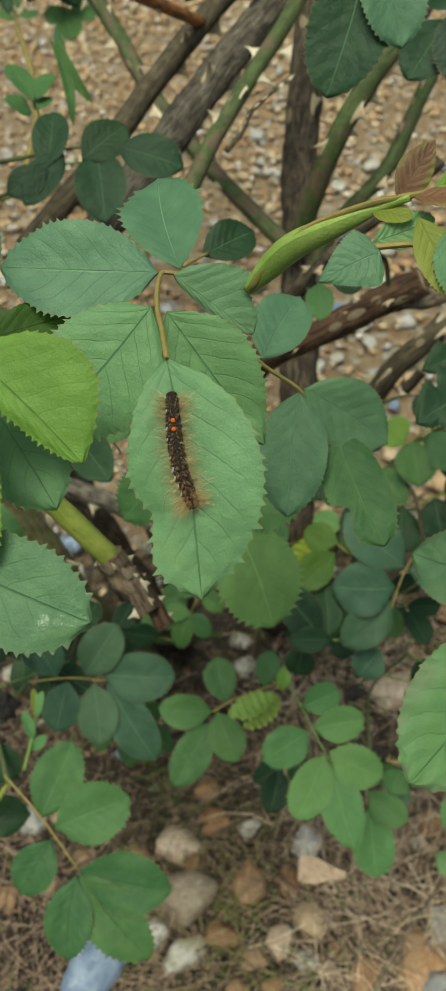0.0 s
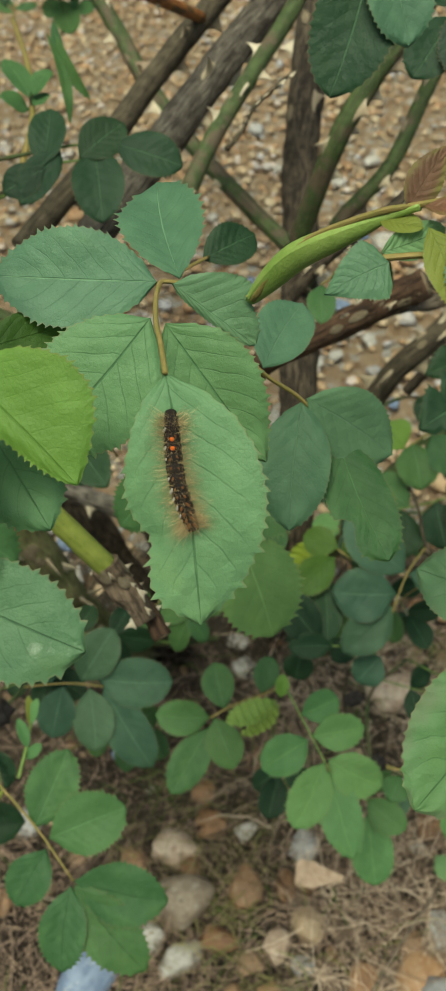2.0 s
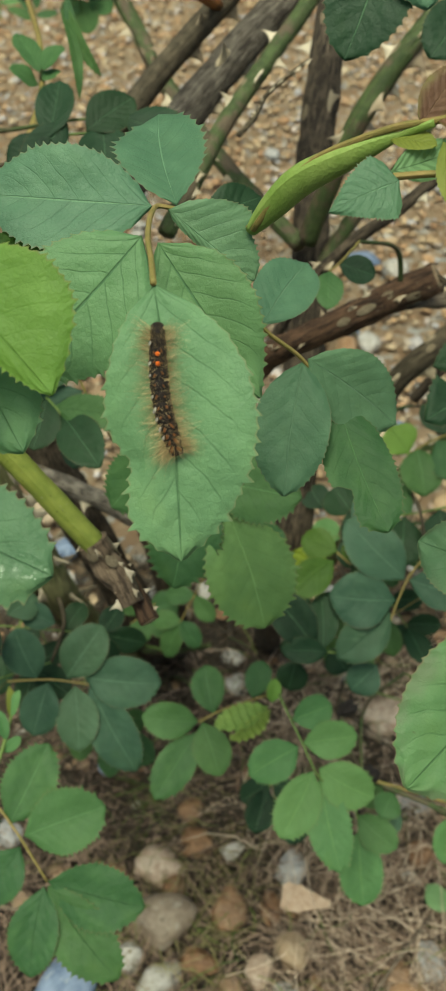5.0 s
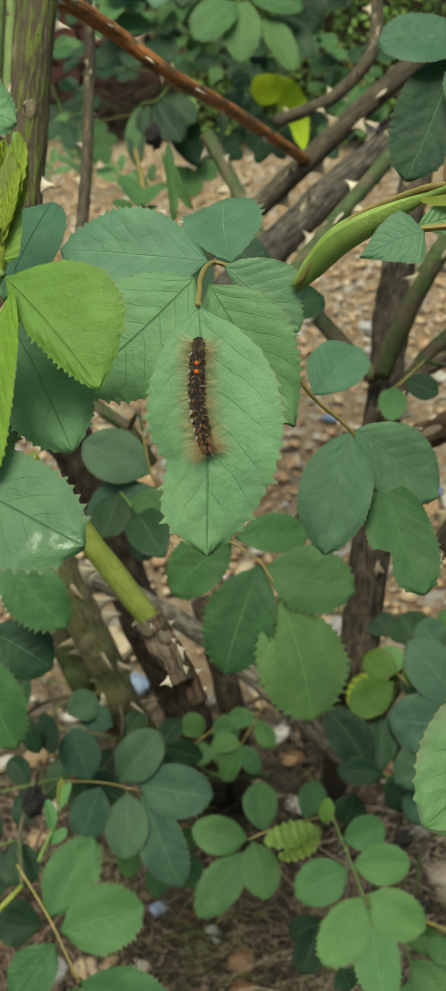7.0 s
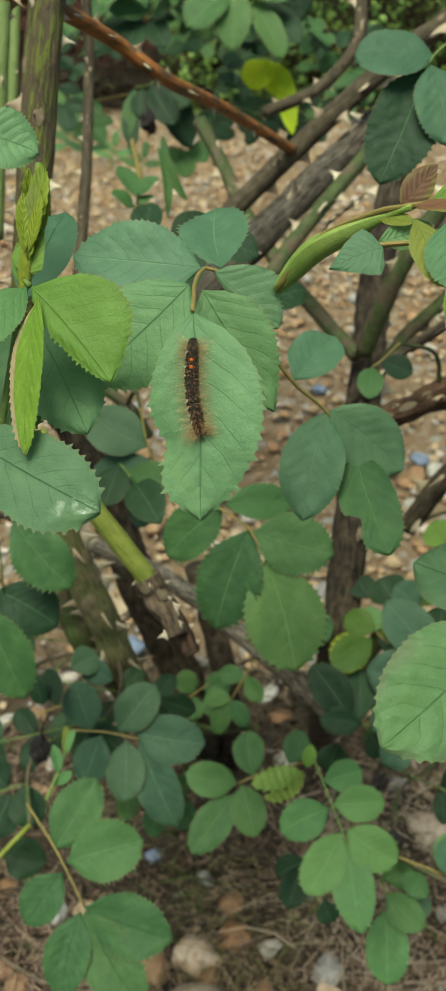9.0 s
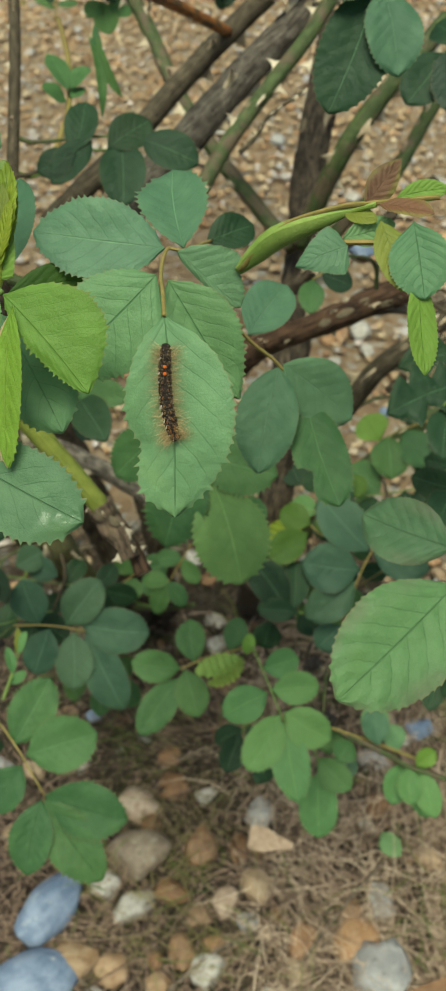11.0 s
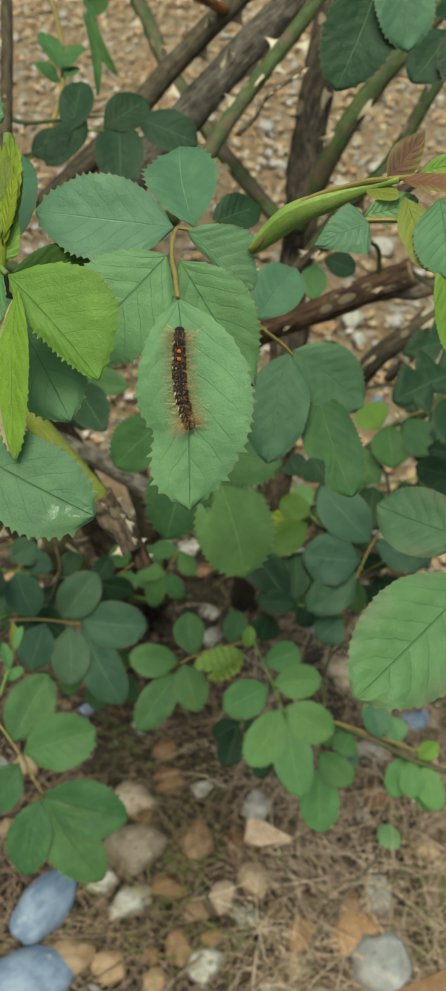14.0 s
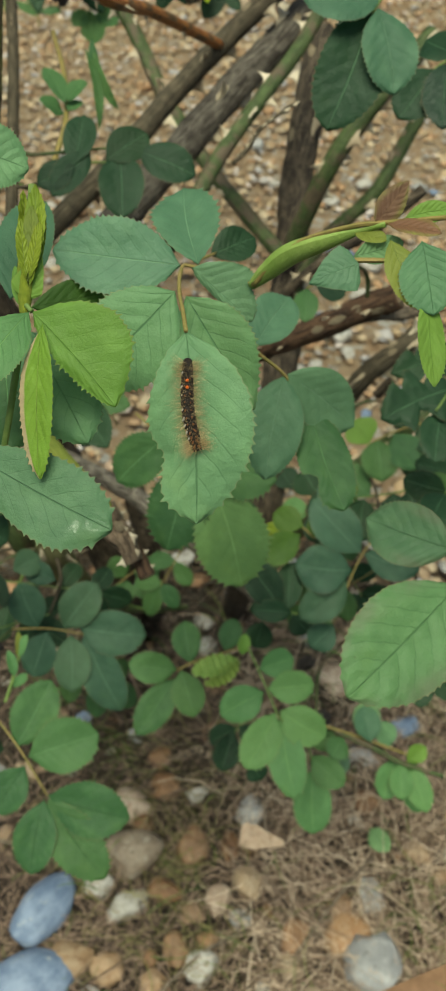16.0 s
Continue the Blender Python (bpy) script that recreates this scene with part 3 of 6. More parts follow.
def compound_leaf(label, material, stem, r, leaflets):
    """A leaf stalk with its leaflets: base, tip, width, turn, bend and, where it differs, a material."""
    COUNT[0] += 1
    green = material in ("leaf_lime", "leaf_light", "leaf_dark")
    ROOTS.append((Vector(stem[0]), Vector(stem[0]) - Vector(stem[1])))
    stalk = part("compound_leaf", tube("stalk", stem, r, r * 0.8, 7), "rachis_green" if green else "rachis", bush, label)
    for k, (base, tip, width, turn, bend, *own) in enumerate(leaflets):
        seed = COUNT[0] * 31 + k
        length = (Vector(tip) - Vector(base)).length
        near = base[2] > 0.7 and base[1] < 0.34
        extra = own[1] if len(own) > 1 else 0.0
        eaten, shape = (0.0, extra) if isinstance(extra, str) else (extra, None)
        me = leaflet_mesh(length, width, bend, seed, 13 if shape == "crown" else 21 if near else 17, 5 if near else 4, eaten, {"leaf_pleat": 0.035, "leaf_fresh": 0.11, "leaf_veined": 0.012, "leaf_red": 0.008}.get(own[0] if own else material, 0.0), (own[0] if own else material) in ("leaf_grey", "leaf_teal", "leaf_dark"), shape, {"crown": 0.23, "folded": 0.20}.get(shape, 0.075 if material == "leaf_veined" else 0.0))
        leaf = part("leaflet", me, own[0] if own else material, stalk)
        leaf.matrix_basis = leaf_pose(base, tip, turn)
        HOST.append(leaf)


def cane(label, material, points, r0, r1, thorns, cut=None):
    """A woody stem with prickles, scars and, where it was pruned, a pale cut face."""
    COUNT[0] += 1
    rng = random.Random(COUNT[0])
    knobs = {"bark_grey": 0.10, "bark_dark": 0.10, "bark_speckle": 0.12, "bark_knot": 0.42, "bark_rust": 0.20, "bark_dead": 0.30}.get(material, 0.05)
    ridge = {"bark_grey": 0.13, "bark_dark": 0.16, "bark_olive": 0.07, "bark_stripe": 0.06, "bark_speckle": 0.16, "bark_knot": 0.30, "bark_rust": 0.12, "bark_dead": 0.22}.get(material, 0.02)
    stem = part("cane", tube("cane", points, r0, r1, 26 if r0 > 0.008 else 14, knobs, 12, ridge), material, bush, label)
    line = spline(points, 12)
    WOOD.extend((p, r0) for p in line[::3])
    if cut is not None:
        a, b = (line[0], line[1]) if cut == 0 else (line[-1], line[-2])
        way, r = (a - b).normalized(), (r0 if cut == 0 else r1)
        part("cut_end", tube("cut_end", [a - way * r * 0.6, a - way * r * 0.1, a + way * r * 0.06], r * 0.9, r * 0.84, 16, 0.08, 3), "cut_wood", stem, "pale pruned end of the cane")
    thorns = int(1.5 * thorns)
    for k in range(thorns + thorns // 2):
        scar = k >= thorns
        i = 1 + int((len(line) - 3) * ((k % thorns) + rng.uniform(0.1, 0.9)) / thorns)
        way = (line[i + 1] - line[i]).normalized()
        if way.z < 0:
            way = -way
        r = r0 + (r1 - r0) * i / len(line)
        off = Matrix.Rotation(rng.uniform(0, math.tau), 3, way) @ way.orthogonal().normalized()
        if "stub" in label or material == "bark_dead":
            size = r * rng.uniform(0.45, 0.85)
        else:
            size = min(0.015, max(0.004, r * rng.uniform(1.0, 2.0))) * (0.62 if material in ("bark_stripe", "bark_pale") else 1.0)
        m = Matrix((off.cross(way) * -1, way, off)).transposed().to_4x4()
        if m.determinant() < 0:
            m = Matrix((off.cross(way), way, off)).transposed().to_4x4()
        if scar:
            m.translation = line[i] + off * r * 0.97
            sc = part("scar", SCAR, None, stem)
            sc.matrix_basis = m @ Matrix.Diagonal((r * 0.30, r * rng.uniform(0.4, 0.8), r * 0.07, 1))
        else:
            m.translation = line[i] + off * r * 0.95
            th = part("thorn", THORN, None, stem)
            th.matrix_basis = m @ Matrix.Diagonal((size, size * rng.uniform(0.7, 1.15), size, 1))


def sheath(label, points, r, flat, skin="sheath_skin"):
    """A folded stipule: a spindle round the young stem, with a toothed upper rim."""
    COUNT[0] += 1
    me = tube("sheath", points, r, r, 12, 0.0, 6)
    n = len(me.vertices) // 13
    line = spline(points, 6)
    for i in range(n):
        f = i / (n - 1)
        k = 0.25 + 1.0 * math.sin(math.pi * min(1.0, f * 1.15 + 0.05)) ** 0.8 if f < 0.86 else 0.30
        for j in range(13):
            v = me.vertices[i * 13 + j]
            off = v.co - line[i]
            v.co = line[i] + Vector((off.x * k, off.y * k * flat, off.z * k))
    return part("leaf_sheath", me, skin, bush, label)


# -- bush --
compound_leaf("blue-green serrated rose leaf carrying a caterpillar", "leaf_blue", [(-0.0126, 0.2078, 0.8747), (-0.0140, 0.2227, 0.8728), (-0.0155, 0.2357, 0.8709), (-0.0158, 0.2480, 0.8697), (-0.0152, 0.2575, 0.8682), (-0.0144, 0.2604, 0.8676), (-0.0128, 0.2611, 0.8671), (-0.0100, 0.2622, 0.8660), (-0.0005, 0.2654, 0.8629), (0.0115, 0.2599, 0.8608)], 0.0008, [
        ((-0.0126, 0.2078, 0.8747), (-0.0069, 0.1676, 0.8245), 0.0341, 0, 0.05, "leaf_blue", "host"),
        ((-0.0170, 0.2365, 0.8715), (-0.0498, 0.2160, 0.8454), 0.0325, -8, 0.05, "leaf_mid", "long"),
        ((-0.0131, 0.2359, 0.8700), (0.0130, 0.2145, 0.8367), 0.0272, 8, 0.05, "leaf_mid", "broad"),
        ((-0.0158, 0.2595, 0.8684), (-0.0637, 0.2646, 0.8704), 0.0285, 0, 0.05, "leaf_cool", "long"),
        ((-0.0094, 0.2634, 0.8674), (-0.0163, 0.3113, 0.8740), 0.0252, 0, 0.05, "leaf_cool", "crown"),
        ((-0.0114, 0.2609, 0.8665), (0.0124, 0.2535, 0.8486), 0.0163, 5, 0.05, "leaf_cool", "torn"),
    ])
compound_leaf("fresh lime-green young rose leaf", "leaf_lime", [(-0.0617, 0.2039, 0.8827), (-0.0645, 0.2073, 0.8832), (-0.0667, 0.2101, 0.8817)], 0.0009, [
        ((-0.0617, 0.2039, 0.8827), (-0.0342, 0.1805, 0.8645), 0.0236, 0, 0.08, "leaf_lime", "folded"),
        ((-0.0582, 0.1980, 0.8825), (-0.0580, 0.1612, 0.8501), 0.0122, 25, 0.08, "leaf_curl"),
        ((-0.0625, 0.2039, 0.8827), (-0.0779, 0.1775, 0.8721), 0.0165, 0, 0.08, "leaf_light"),
    ])
compound_leaf("rose leaf with a wet shining patch near its tip", "leaf_blue", [(-0.0830, 0.1778, 0.8518), (-0.0782, 0.1929, 0.8633), (-0.0715, 0.2084, 0.8725)], 0.0009, [
        ((-0.0839, 0.1754, 0.8499), (-0.0341, 0.1528, 0.8367), 0.0262, 0, 0.05, "leaf_wet", "blunt"),
        ((-0.0678, 0.2209, 0.8641), (-0.0446, 0.1885, 0.8416), 0.0262, 0, 0.06, "leaf_blue"),
        ((-0.0692, 0.2431, 0.8582), (-0.0351, 0.2625, 0.8555), 0.0145, 10, 0.05, "leaf_moss"),
        ((-0.0784, 0.2278, 0.8562), (-0.0731, 0.1938, 0.8313), 0.0287, 0, 0.05, "leaf_green"),
        ((-0.0873, 0.2398, 0.9194), (-0.0650, 0.2414, 0.9124), 0.0200, 0, 0.05),
        ((-0.0774, 0.2456, 0.8604), (-0.0715, 0.2906, 0.8786), 0.0212, 0, 0.05, "leaf_grey"),
    ])
compound_leaf("red-tinged young shoot tip with small leaflets", "leaf_blue", [(0.0423, 0.2369, 0.8860), (0.0522, 0.2343, 0.8880), (0.0647, 0.2320, 0.8891)], 0.001, [
        ((0.0456, 0.2335, 0.8869), (0.0286, 0.2290, 0.8815), 0.0165, 0, 0.05, "leaf_cool", "wedge"),
        ((0.0440, 0.2380, 0.8871), (0.0612, 0.2414, 0.8915), 0.0091, 15, 0.05),
        ((0.0509, 0.2434, 0.8960), (0.0623, 0.2541, 0.9077), 0.0100, 25, 0.05, "leaf_red", "broad"),
        ((0.0546, 0.2412, 0.8982), (0.0716, 0.2348, 0.8995), 0.0089, -25, 0.05, "leaf_red"),
        ((0.0547, 0.2339, 0.8964), (0.0644, 0.2155, 0.8821), 0.0118, 0, 0.05, "leaf_olive"),
        ((0.0648, 0.2318, 0.8976), (0.0685, 0.2114, 0.8823), 0.0190, 10, 0.05, "leaf_blue"),
        ((0.0672, 0.2190, 0.8860), (0.0703, 0.1954, 0.8650), 0.0110, -20, 0.05, "leaf_lime"),
        ((0.0599, 0.2424, 0.8997), (0.0764, 0.2428, 0.9037), 0.0072, 15, 0.05, "leaf_lime"),
    ])
compound_leaf("pale green folded leaf sheath on a young shoot", "leaf_olive", [(0.0116, 0.2572, 0.8622), (0.0195, 0.2537, 0.8763), (0.0282, 0.2509, 0.8854), (0.0439, 0.2461, 0.8941), (0.0526, 0.2440, 0.8967), (0.0737, 0.2407, 0.9015)], 0.0011, [
        ((0.0441, 0.2458, 0.8924), (0.0545, 0.2393, 0.8934), 0.0069, -20, 0.05),
    ])
sheath("pale green folded leaf sheath round a young stem", [(0.0110, 0.2586, 0.8608), (0.0167, 0.2565, 0.8690), (0.0239, 0.2536, 0.8779), (0.0342, 0.2494, 0.8855), (0.0452, 0.2457, 0.8923), (0.0540, 0.2428, 0.8969)], 0.0035, 0.6)
compound_leaf("upright folded leaf bud of a young shoot", "leaf_lime", [(-0.0629, 0.2336, 0.9107), (-0.0636, 0.2213, 0.8978), (-0.0643, 0.2081, 0.8827), (-0.0694, 0.1927, 0.8534), (-0.0770, 0.1854, 0.8195)], 0.0014, [
        ((-0.0637, 0.2103, 0.8879), (-0.0653, 0.2306, 0.9104), 0.0068, 50, 0.02, "leaf_pleat"),
        ((-0.0630, 0.2086, 0.8890), (-0.0618, 0.2320, 0.9120), 0.0072, 10, 0.02, "leaf_pleat"),
        ((-0.0624, 0.2080, 0.8898), (-0.0593, 0.2267, 0.9094), 0.0068, -35, 0.02, "leaf_pleat"),
        ((-0.0631, 0.2085, 0.8904), (-0.0621, 0.2234, 0.9088), 0.0056, -5, 0.02, "leaf_olive"),
        ((-0.0631, 0.2085, 0.8918), (-0.0651, 0.2207, 0.9058), 0.0048, 30, 0.02, "leaf_pleat"),
        ((-0.0623, 0.2085, 0.8918), (-0.0594, 0.2191, 0.9059), 0.0044, -20, 0.02, "leaf_pleat"),
        ((-0.0649, 0.2077, 0.8848), (-0.0590, 0.2167, 0.8975), 0.0100, 10, 0.03, "leaf_lime", "wedge"),
        ((-0.0649, 0.2056, 0.8814), (-0.0682, 0.2157, 0.8918), 0.0048, -30, 0.03, "leaf_lime"),
    ])
sheath("plump yellow-green leaf bud", [(-0.0646, 0.2053, 0.8797), (-0.0641, 0.2108, 0.8869), (-0.0636, 0.2171, 0.8935), (-0.0629, 0.2234, 0.9001), (-0.0623, 0.2290, 0.9059), (-0.0621, 0.2325, 0.9096)], 0.0026, 0.9, "bud_skin")
compound_leaf("dull grey-green rose leaf in the shade of the shoot", "leaf_grey", [(0.0040, 0.2957, 0.8226), (0.0176, 0.2977, 0.8036), (0.0311, 0.2977, 0.7913), (0.0449, 0.2947, 0.7729)], 0.0009, [
        ((0.0176, 0.3037, 0.8027), (0.0352, 0.3365, 0.8087), 0.0221, 0, 0.05),
        ((0.0334, 0.2977, 0.7914), (0.0668, 0.2932, 0.7652), 0.0275, 0, 0.05, "leaf_grey", "long"),
        ((0.0314, 0.2973, 0.7909), (0.0240, 0.2618, 0.7594), 0.0268, 0, 0.05, "leaf_grey", "long"),
        ((0.0448, 0.2943, 0.7740), (0.0599, 0.2523, 0.7512), 0.0236, 0, 0.05, "leaf_green", 0.50),
    ])
compound_leaf("large light green veined rose leaf", "leaf_veined", [(0.1105, 0.2146, 0.7557), (0.1030, 0.2035, 0.7584), (0.1002, 0.2181, 0.7590)], 0.0009, [
        ((0.1025, 0.2038, 0.7587), (0.0552, 0.1602, 0.7388), 0.0438, 0, 0.05),
        ((0.1052, 0.2268, 0.7537), (0.0687, 0.2470, 0.7521), 0.0282, 0, 0.05, "leaf_dusky"),
    ])
compound_leaf("mid-green rose leaf hanging over the stems", "leaf_green", [(-0.0440, 0.4027, 0.6794), (-0.0300, 0.3906, 0.6760), (-0.0078, 0.3784, 0.6688), (0.0042, 0.3655, 0.6568)], 0.0008, [
        ((-0.0067, 0.3778, 0.6676), (-0.0228, 0.3418, 0.6234), 0.0350, 0, 0.05),
        ((-0.0053, 0.3772, 0.6664), (0.0417, 0.3671, 0.6615), 0.0335, 0, 0.05),
        ((0.0042, 0.3655, 0.6568), (0.0238, 0.3291, 0.6065), 0.0434, 0, 0.05, "leaf_pale"),
        ((-0.0229, 0.3901, 0.6738), (-0.0552, 0.3794, 0.6435), 0.0291, 0, 0.05),
        ((-0.0212, 0.3909, 0.6747), (0.0174, 0.4091, 0.6676), 0.0214, 0, 0.05),
    ])
compound_leaf("dark green rose leaf low in the bush", "leaf_teal", [(-0.0835, 0.4740, 0.6887), (-0.0764, 0.4604, 0.6649), (-0.0605, 0.4521, 0.6286)], 0.0008, [
        ((-0.0777, 0.4619, 0.6676), (-0.1187, 0.4671, 0.6845), 0.0325, 0, 0.05),
        ((-0.0754, 0.4581, 0.6608), (-0.1154, 0.4432, 0.6445), 0.0261, 0, 0.05),
        ((-0.0710, 0.4528, 0.6512), (-0.0829, 0.4342, 0.6230), 0.0214, 0, 0.05),
    ])
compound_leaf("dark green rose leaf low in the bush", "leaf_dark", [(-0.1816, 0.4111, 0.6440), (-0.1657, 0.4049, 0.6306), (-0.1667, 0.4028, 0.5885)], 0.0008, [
        ((-0.1567, 0.4123, 0.6409), (-0.1186, 0.3940, 0.6030), 0.0329, 0, 0.05, "leaf_green"),
        ((-0.1707, 0.4033, 0.5903), (-0.1312, 0.3957, 0.5697), 0.0356, 0, 0.05),
        ((-0.1733, 0.3822, 0.5947), (-0.1452, 0.3543, 0.5431), 0.0352, 0, 0.05, "leaf_green"),
        ((-0.1673, 0.4359, 0.4884), (-0.1595, 0.4229, 0.4653), 0.0134, 0, 0.06),
        ((-0.1484, 0.4241, 0.4651), (-0.1630, 0.4519, 0.4750), 0.0154, 0, 0.06),
    ])
compound_leaf("blue-green rose leaf low in the bush", "leaf_teal", [(-0.1473, 0.4267, 0.4362), (-0.1177, 0.4293, 0.4345), (-0.0912, 0.4279, 0.4305)], 0.0008, [
        ((-0.1269, 0.4290, 0.4358), (-0.1415, 0.4486, 0.4652), 0.0284, 0, 0.06),
        ((-0.1072, 0.4305, 0.4343), (-0.0820, 0.4540, 0.4619), 0.0303, 0, 0.06),
        ((-0.0949, 0.4317, 0.4337), (-0.0415, 0.4281, 0.4304), 0.0355, 0, 0.06),
        ((-0.1199, 0.4279, 0.4326), (-0.1303, 0.4024, 0.4063), 0.0273, 0, 0.06),
        ((-0.1015, 0.4281, 0.4291), (-0.0981, 0.3922, 0.4024), 0.0289, 0, 0.06),
        ((-0.0911, 0.4274, 0.4297), (-0.0591, 0.3865, 0.3849), 0.0316, 0, 0.06),
        ((-0.1480, 0.4606, 0.4670), (-0.1284, 0.4758, 0.4685), 0.0225, 0, 0.06),
        ((-0.1152, 0.4595, 0.4585), (-0.1411, 0.4694, 0.4607), 0.0188, 0, 0.06),
    ])
compound_leaf("bright green rose leaf near the ground", "leaf_green", [(-0.1455, 0.3285, 0.4753), (-0.1210, 0.3035, 0.4633), (-0.0999, 0.2788, 0.4444)], 0.0008, [
        ((-0.1235, 0.3045, 0.4615), (-0.1017, 0.3419, 0.4887), 0.0302, 0, 0.06),
        ((-0.1145, 0.2992, 0.4587), (-0.0671, 0.3108, 0.4702), 0.0357, 0, 0.06),
        ((-0.0999, 0.2788, 0.4444), (-0.0439, 0.2660, 0.4374), 0.0361, 0, 0.06),
        ((-0.0998, 0.2771, 0.4426), (-0.0586, 0.2356, 0.4132), 0.0327, 0, 0.06),
        ((-0.1019, 0.2770, 0.4425), (-0.1083, 0.2368, 0.4151), 0.0278, 0, 0.06),
        ((-0.1163, 0.2951, 0.4544), (-0.1360, 0.2694, 0.4350), 0.0265, 0, 0.06),
    ])
compound_leaf("mid-green rose leaf near the ground", "leaf_green", [(-0.0155, 0.4116, 0.4085), (0.0036, 0.4181, 0.4150), (0.0347, 0.4220, 0.4258)], 0.0008, [
        ((-0.0155, 0.4116, 0.4085), (-0.0544, 0.4111, 0.4156), 0.0243, 0, 0.06),
        ((-0.0172, 0.4068, 0.4035), (-0.0456, 0.3665, 0.3834), 0.0261, 0, 0.06),
        ((-0.0131, 0.4117, 0.4085), (-0.0009, 0.3801, 0.3898), 0.0252, 0, 0.06),
        ((-0.0050, 0.4154, 0.4123), (-0.0109, 0.4456, 0.4295), 0.0226, 0, 0.06),
        ((0.0218, 0.4201, 0.4241), (0.0305, 0.4444, 0.4348), 0.0176, 0, 0.06),
        ((0.0323, 0.4073, 0.4322), (-0.0041, 0.3932, 0.4324), 0.0175, 28, 0.1, "leaf_fresh"),
        ((0.0342, 0.4035, 0.4326), (0.0073, 0.3852, 0.4239), 0.0140, -35, 0.1, "leaf_fresh"),
        ((0.0345, 0.4068, 0.4360), (0.0369, 0.4171, 0.4496), 0.0095, 0, 0.1, "leaf_lime"),
    ])
compound_leaf("bright green rose leaf near the ground", "leaf_light", [(0.0381, 0.3981, 0.4587), (0.0503, 0.3735, 0.4473), (0.0601, 0.3554, 0.4354), (0.0645, 0.3480, 0.4349)], 0.0008, [
        ((0.0462, 0.3806, 0.4547), (0.0725, 0.3904, 0.4574), 0.0209, 0, 0.06),
        ((0.0528, 0.3702, 0.4438), (0.0884, 0.3735, 0.4467), 0.0236, 0, 0.06),
        ((0.0506, 0.3688, 0.4424), (0.0183, 0.3531, 0.4336), 0.0262, 0, 0.06),
        ((0.0592, 0.3553, 0.4354), (0.0374, 0.3207, 0.4140), 0.0268, 0, 0.06),
        ((0.0623, 0.3564, 0.4364), (0.0968, 0.3406, 0.4267), 0.0278, 0, 0.06),
        ((0.0630, 0.3524, 0.4322), (0.0744, 0.3031, 0.4023), 0.0267, 0, 0.06),
    ])
compound_leaf("bright green rose leaf near the ground", "leaf_light", [(0.0904, 0.3990, 0.3431), (0.0990, 0.3852, 0.3286), (0.1007, 0.3764, 0.3194)], 0.0008, [
        ((0.1006, 0.3774, 0.3205), (0.1021, 0.3345, 0.2901), 0.0305, 0, 0.06),
        ((0.0990, 0.3852, 0.3286), (0.1264, 0.3627, 0.3192), 0.0240, 0, 0.05, "leaf_green"),
        ((0.0981, 0.4032, 0.3186), (0.1212, 0.4114, 0.3268), 0.0230, 0, 0.05, "leaf_green"),
    ])
compound_leaf("dark green rose leaf beside the trunk", "leaf_teal", [(0.1426, 0.4824, 0.5019), (0.1290, 0.4702, 0.4894), (0.1182, 0.4532, 0.4718), (0.1090, 0.4377, 0.4412)], 0.0008, [
        ((0.1276, 0.4702, 0.4893), (0.0877, 0.4984, 0.5194), 0.0354, 0, 0.06),
        ((0.1211, 0.4603, 0.4791), (0.0754, 0.4590, 0.4857), 0.0382, 0, 0.06),
        ((0.1300, 0.4699, 0.4891), (0.1724, 0.4556, 0.4879), 0.0276, 0, 0.06),
        ((0.1181, 0.4542, 0.4728), (0.0803, 0.4296, 0.4548), 0.0296, 0, 0.06),
        ((0.1154, 0.5124, 0.5047), (0.0951, 0.5218, 0.5148), 0.0246, 0, 0.06),
        ((0.1091, 0.4360, 0.4395), (0.0905, 0.4235, 0.4267), 0.0243, 0, 0.06),
    ])
compound_leaf("dark green rose leaf beside the trunk", "leaf_dark", [(0.0690, 0.4363, 0.4548), (0.0894, 0.4403, 0.4442), (0.1033, 0.4388, 0.4280)], 0.0008, [
        ((0.0651, 0.4375, 0.4561), (0.0350, 0.4635, 0.4837), 0.0287, 0, 0.06),
        ((0.0700, 0.4364, 0.4548), (0.0708, 0.4705, 0.4760), 0.0202, 0, 0.06),
        ((0.0738, 0.4359, 0.4543), (0.0419, 0.4333, 0.4593), 0.0181, 0, 0.06),
    ])
compound_leaf("yellowish green young rose leaf", "leaf_moss", [(0.0912, 0.4840, 0.4899), (0.0836, 0.4888, 0.4949), (0.0768, 0.5007, 0.4930)], 0.0008, [
        ((0.0799, 0.4863, 0.4924), (0.0499, 0.4628, 0.4827), 0.0241, 0, 0.06),
        ((0.0820, 0.4904, 0.4966), (0.0579, 0.5047, 0.4975), 0.0215, 0, 0.06),
        ((0.0912, 0.4840, 0.4899), (0.0965, 0.5015, 0.4935), 0.0166, 0, 0.06),
        ((0.1217, 0.5200, 0.4981), (0.1197, 0.5411, 0.5058), 0.0170, 0, 0.06),
    ])
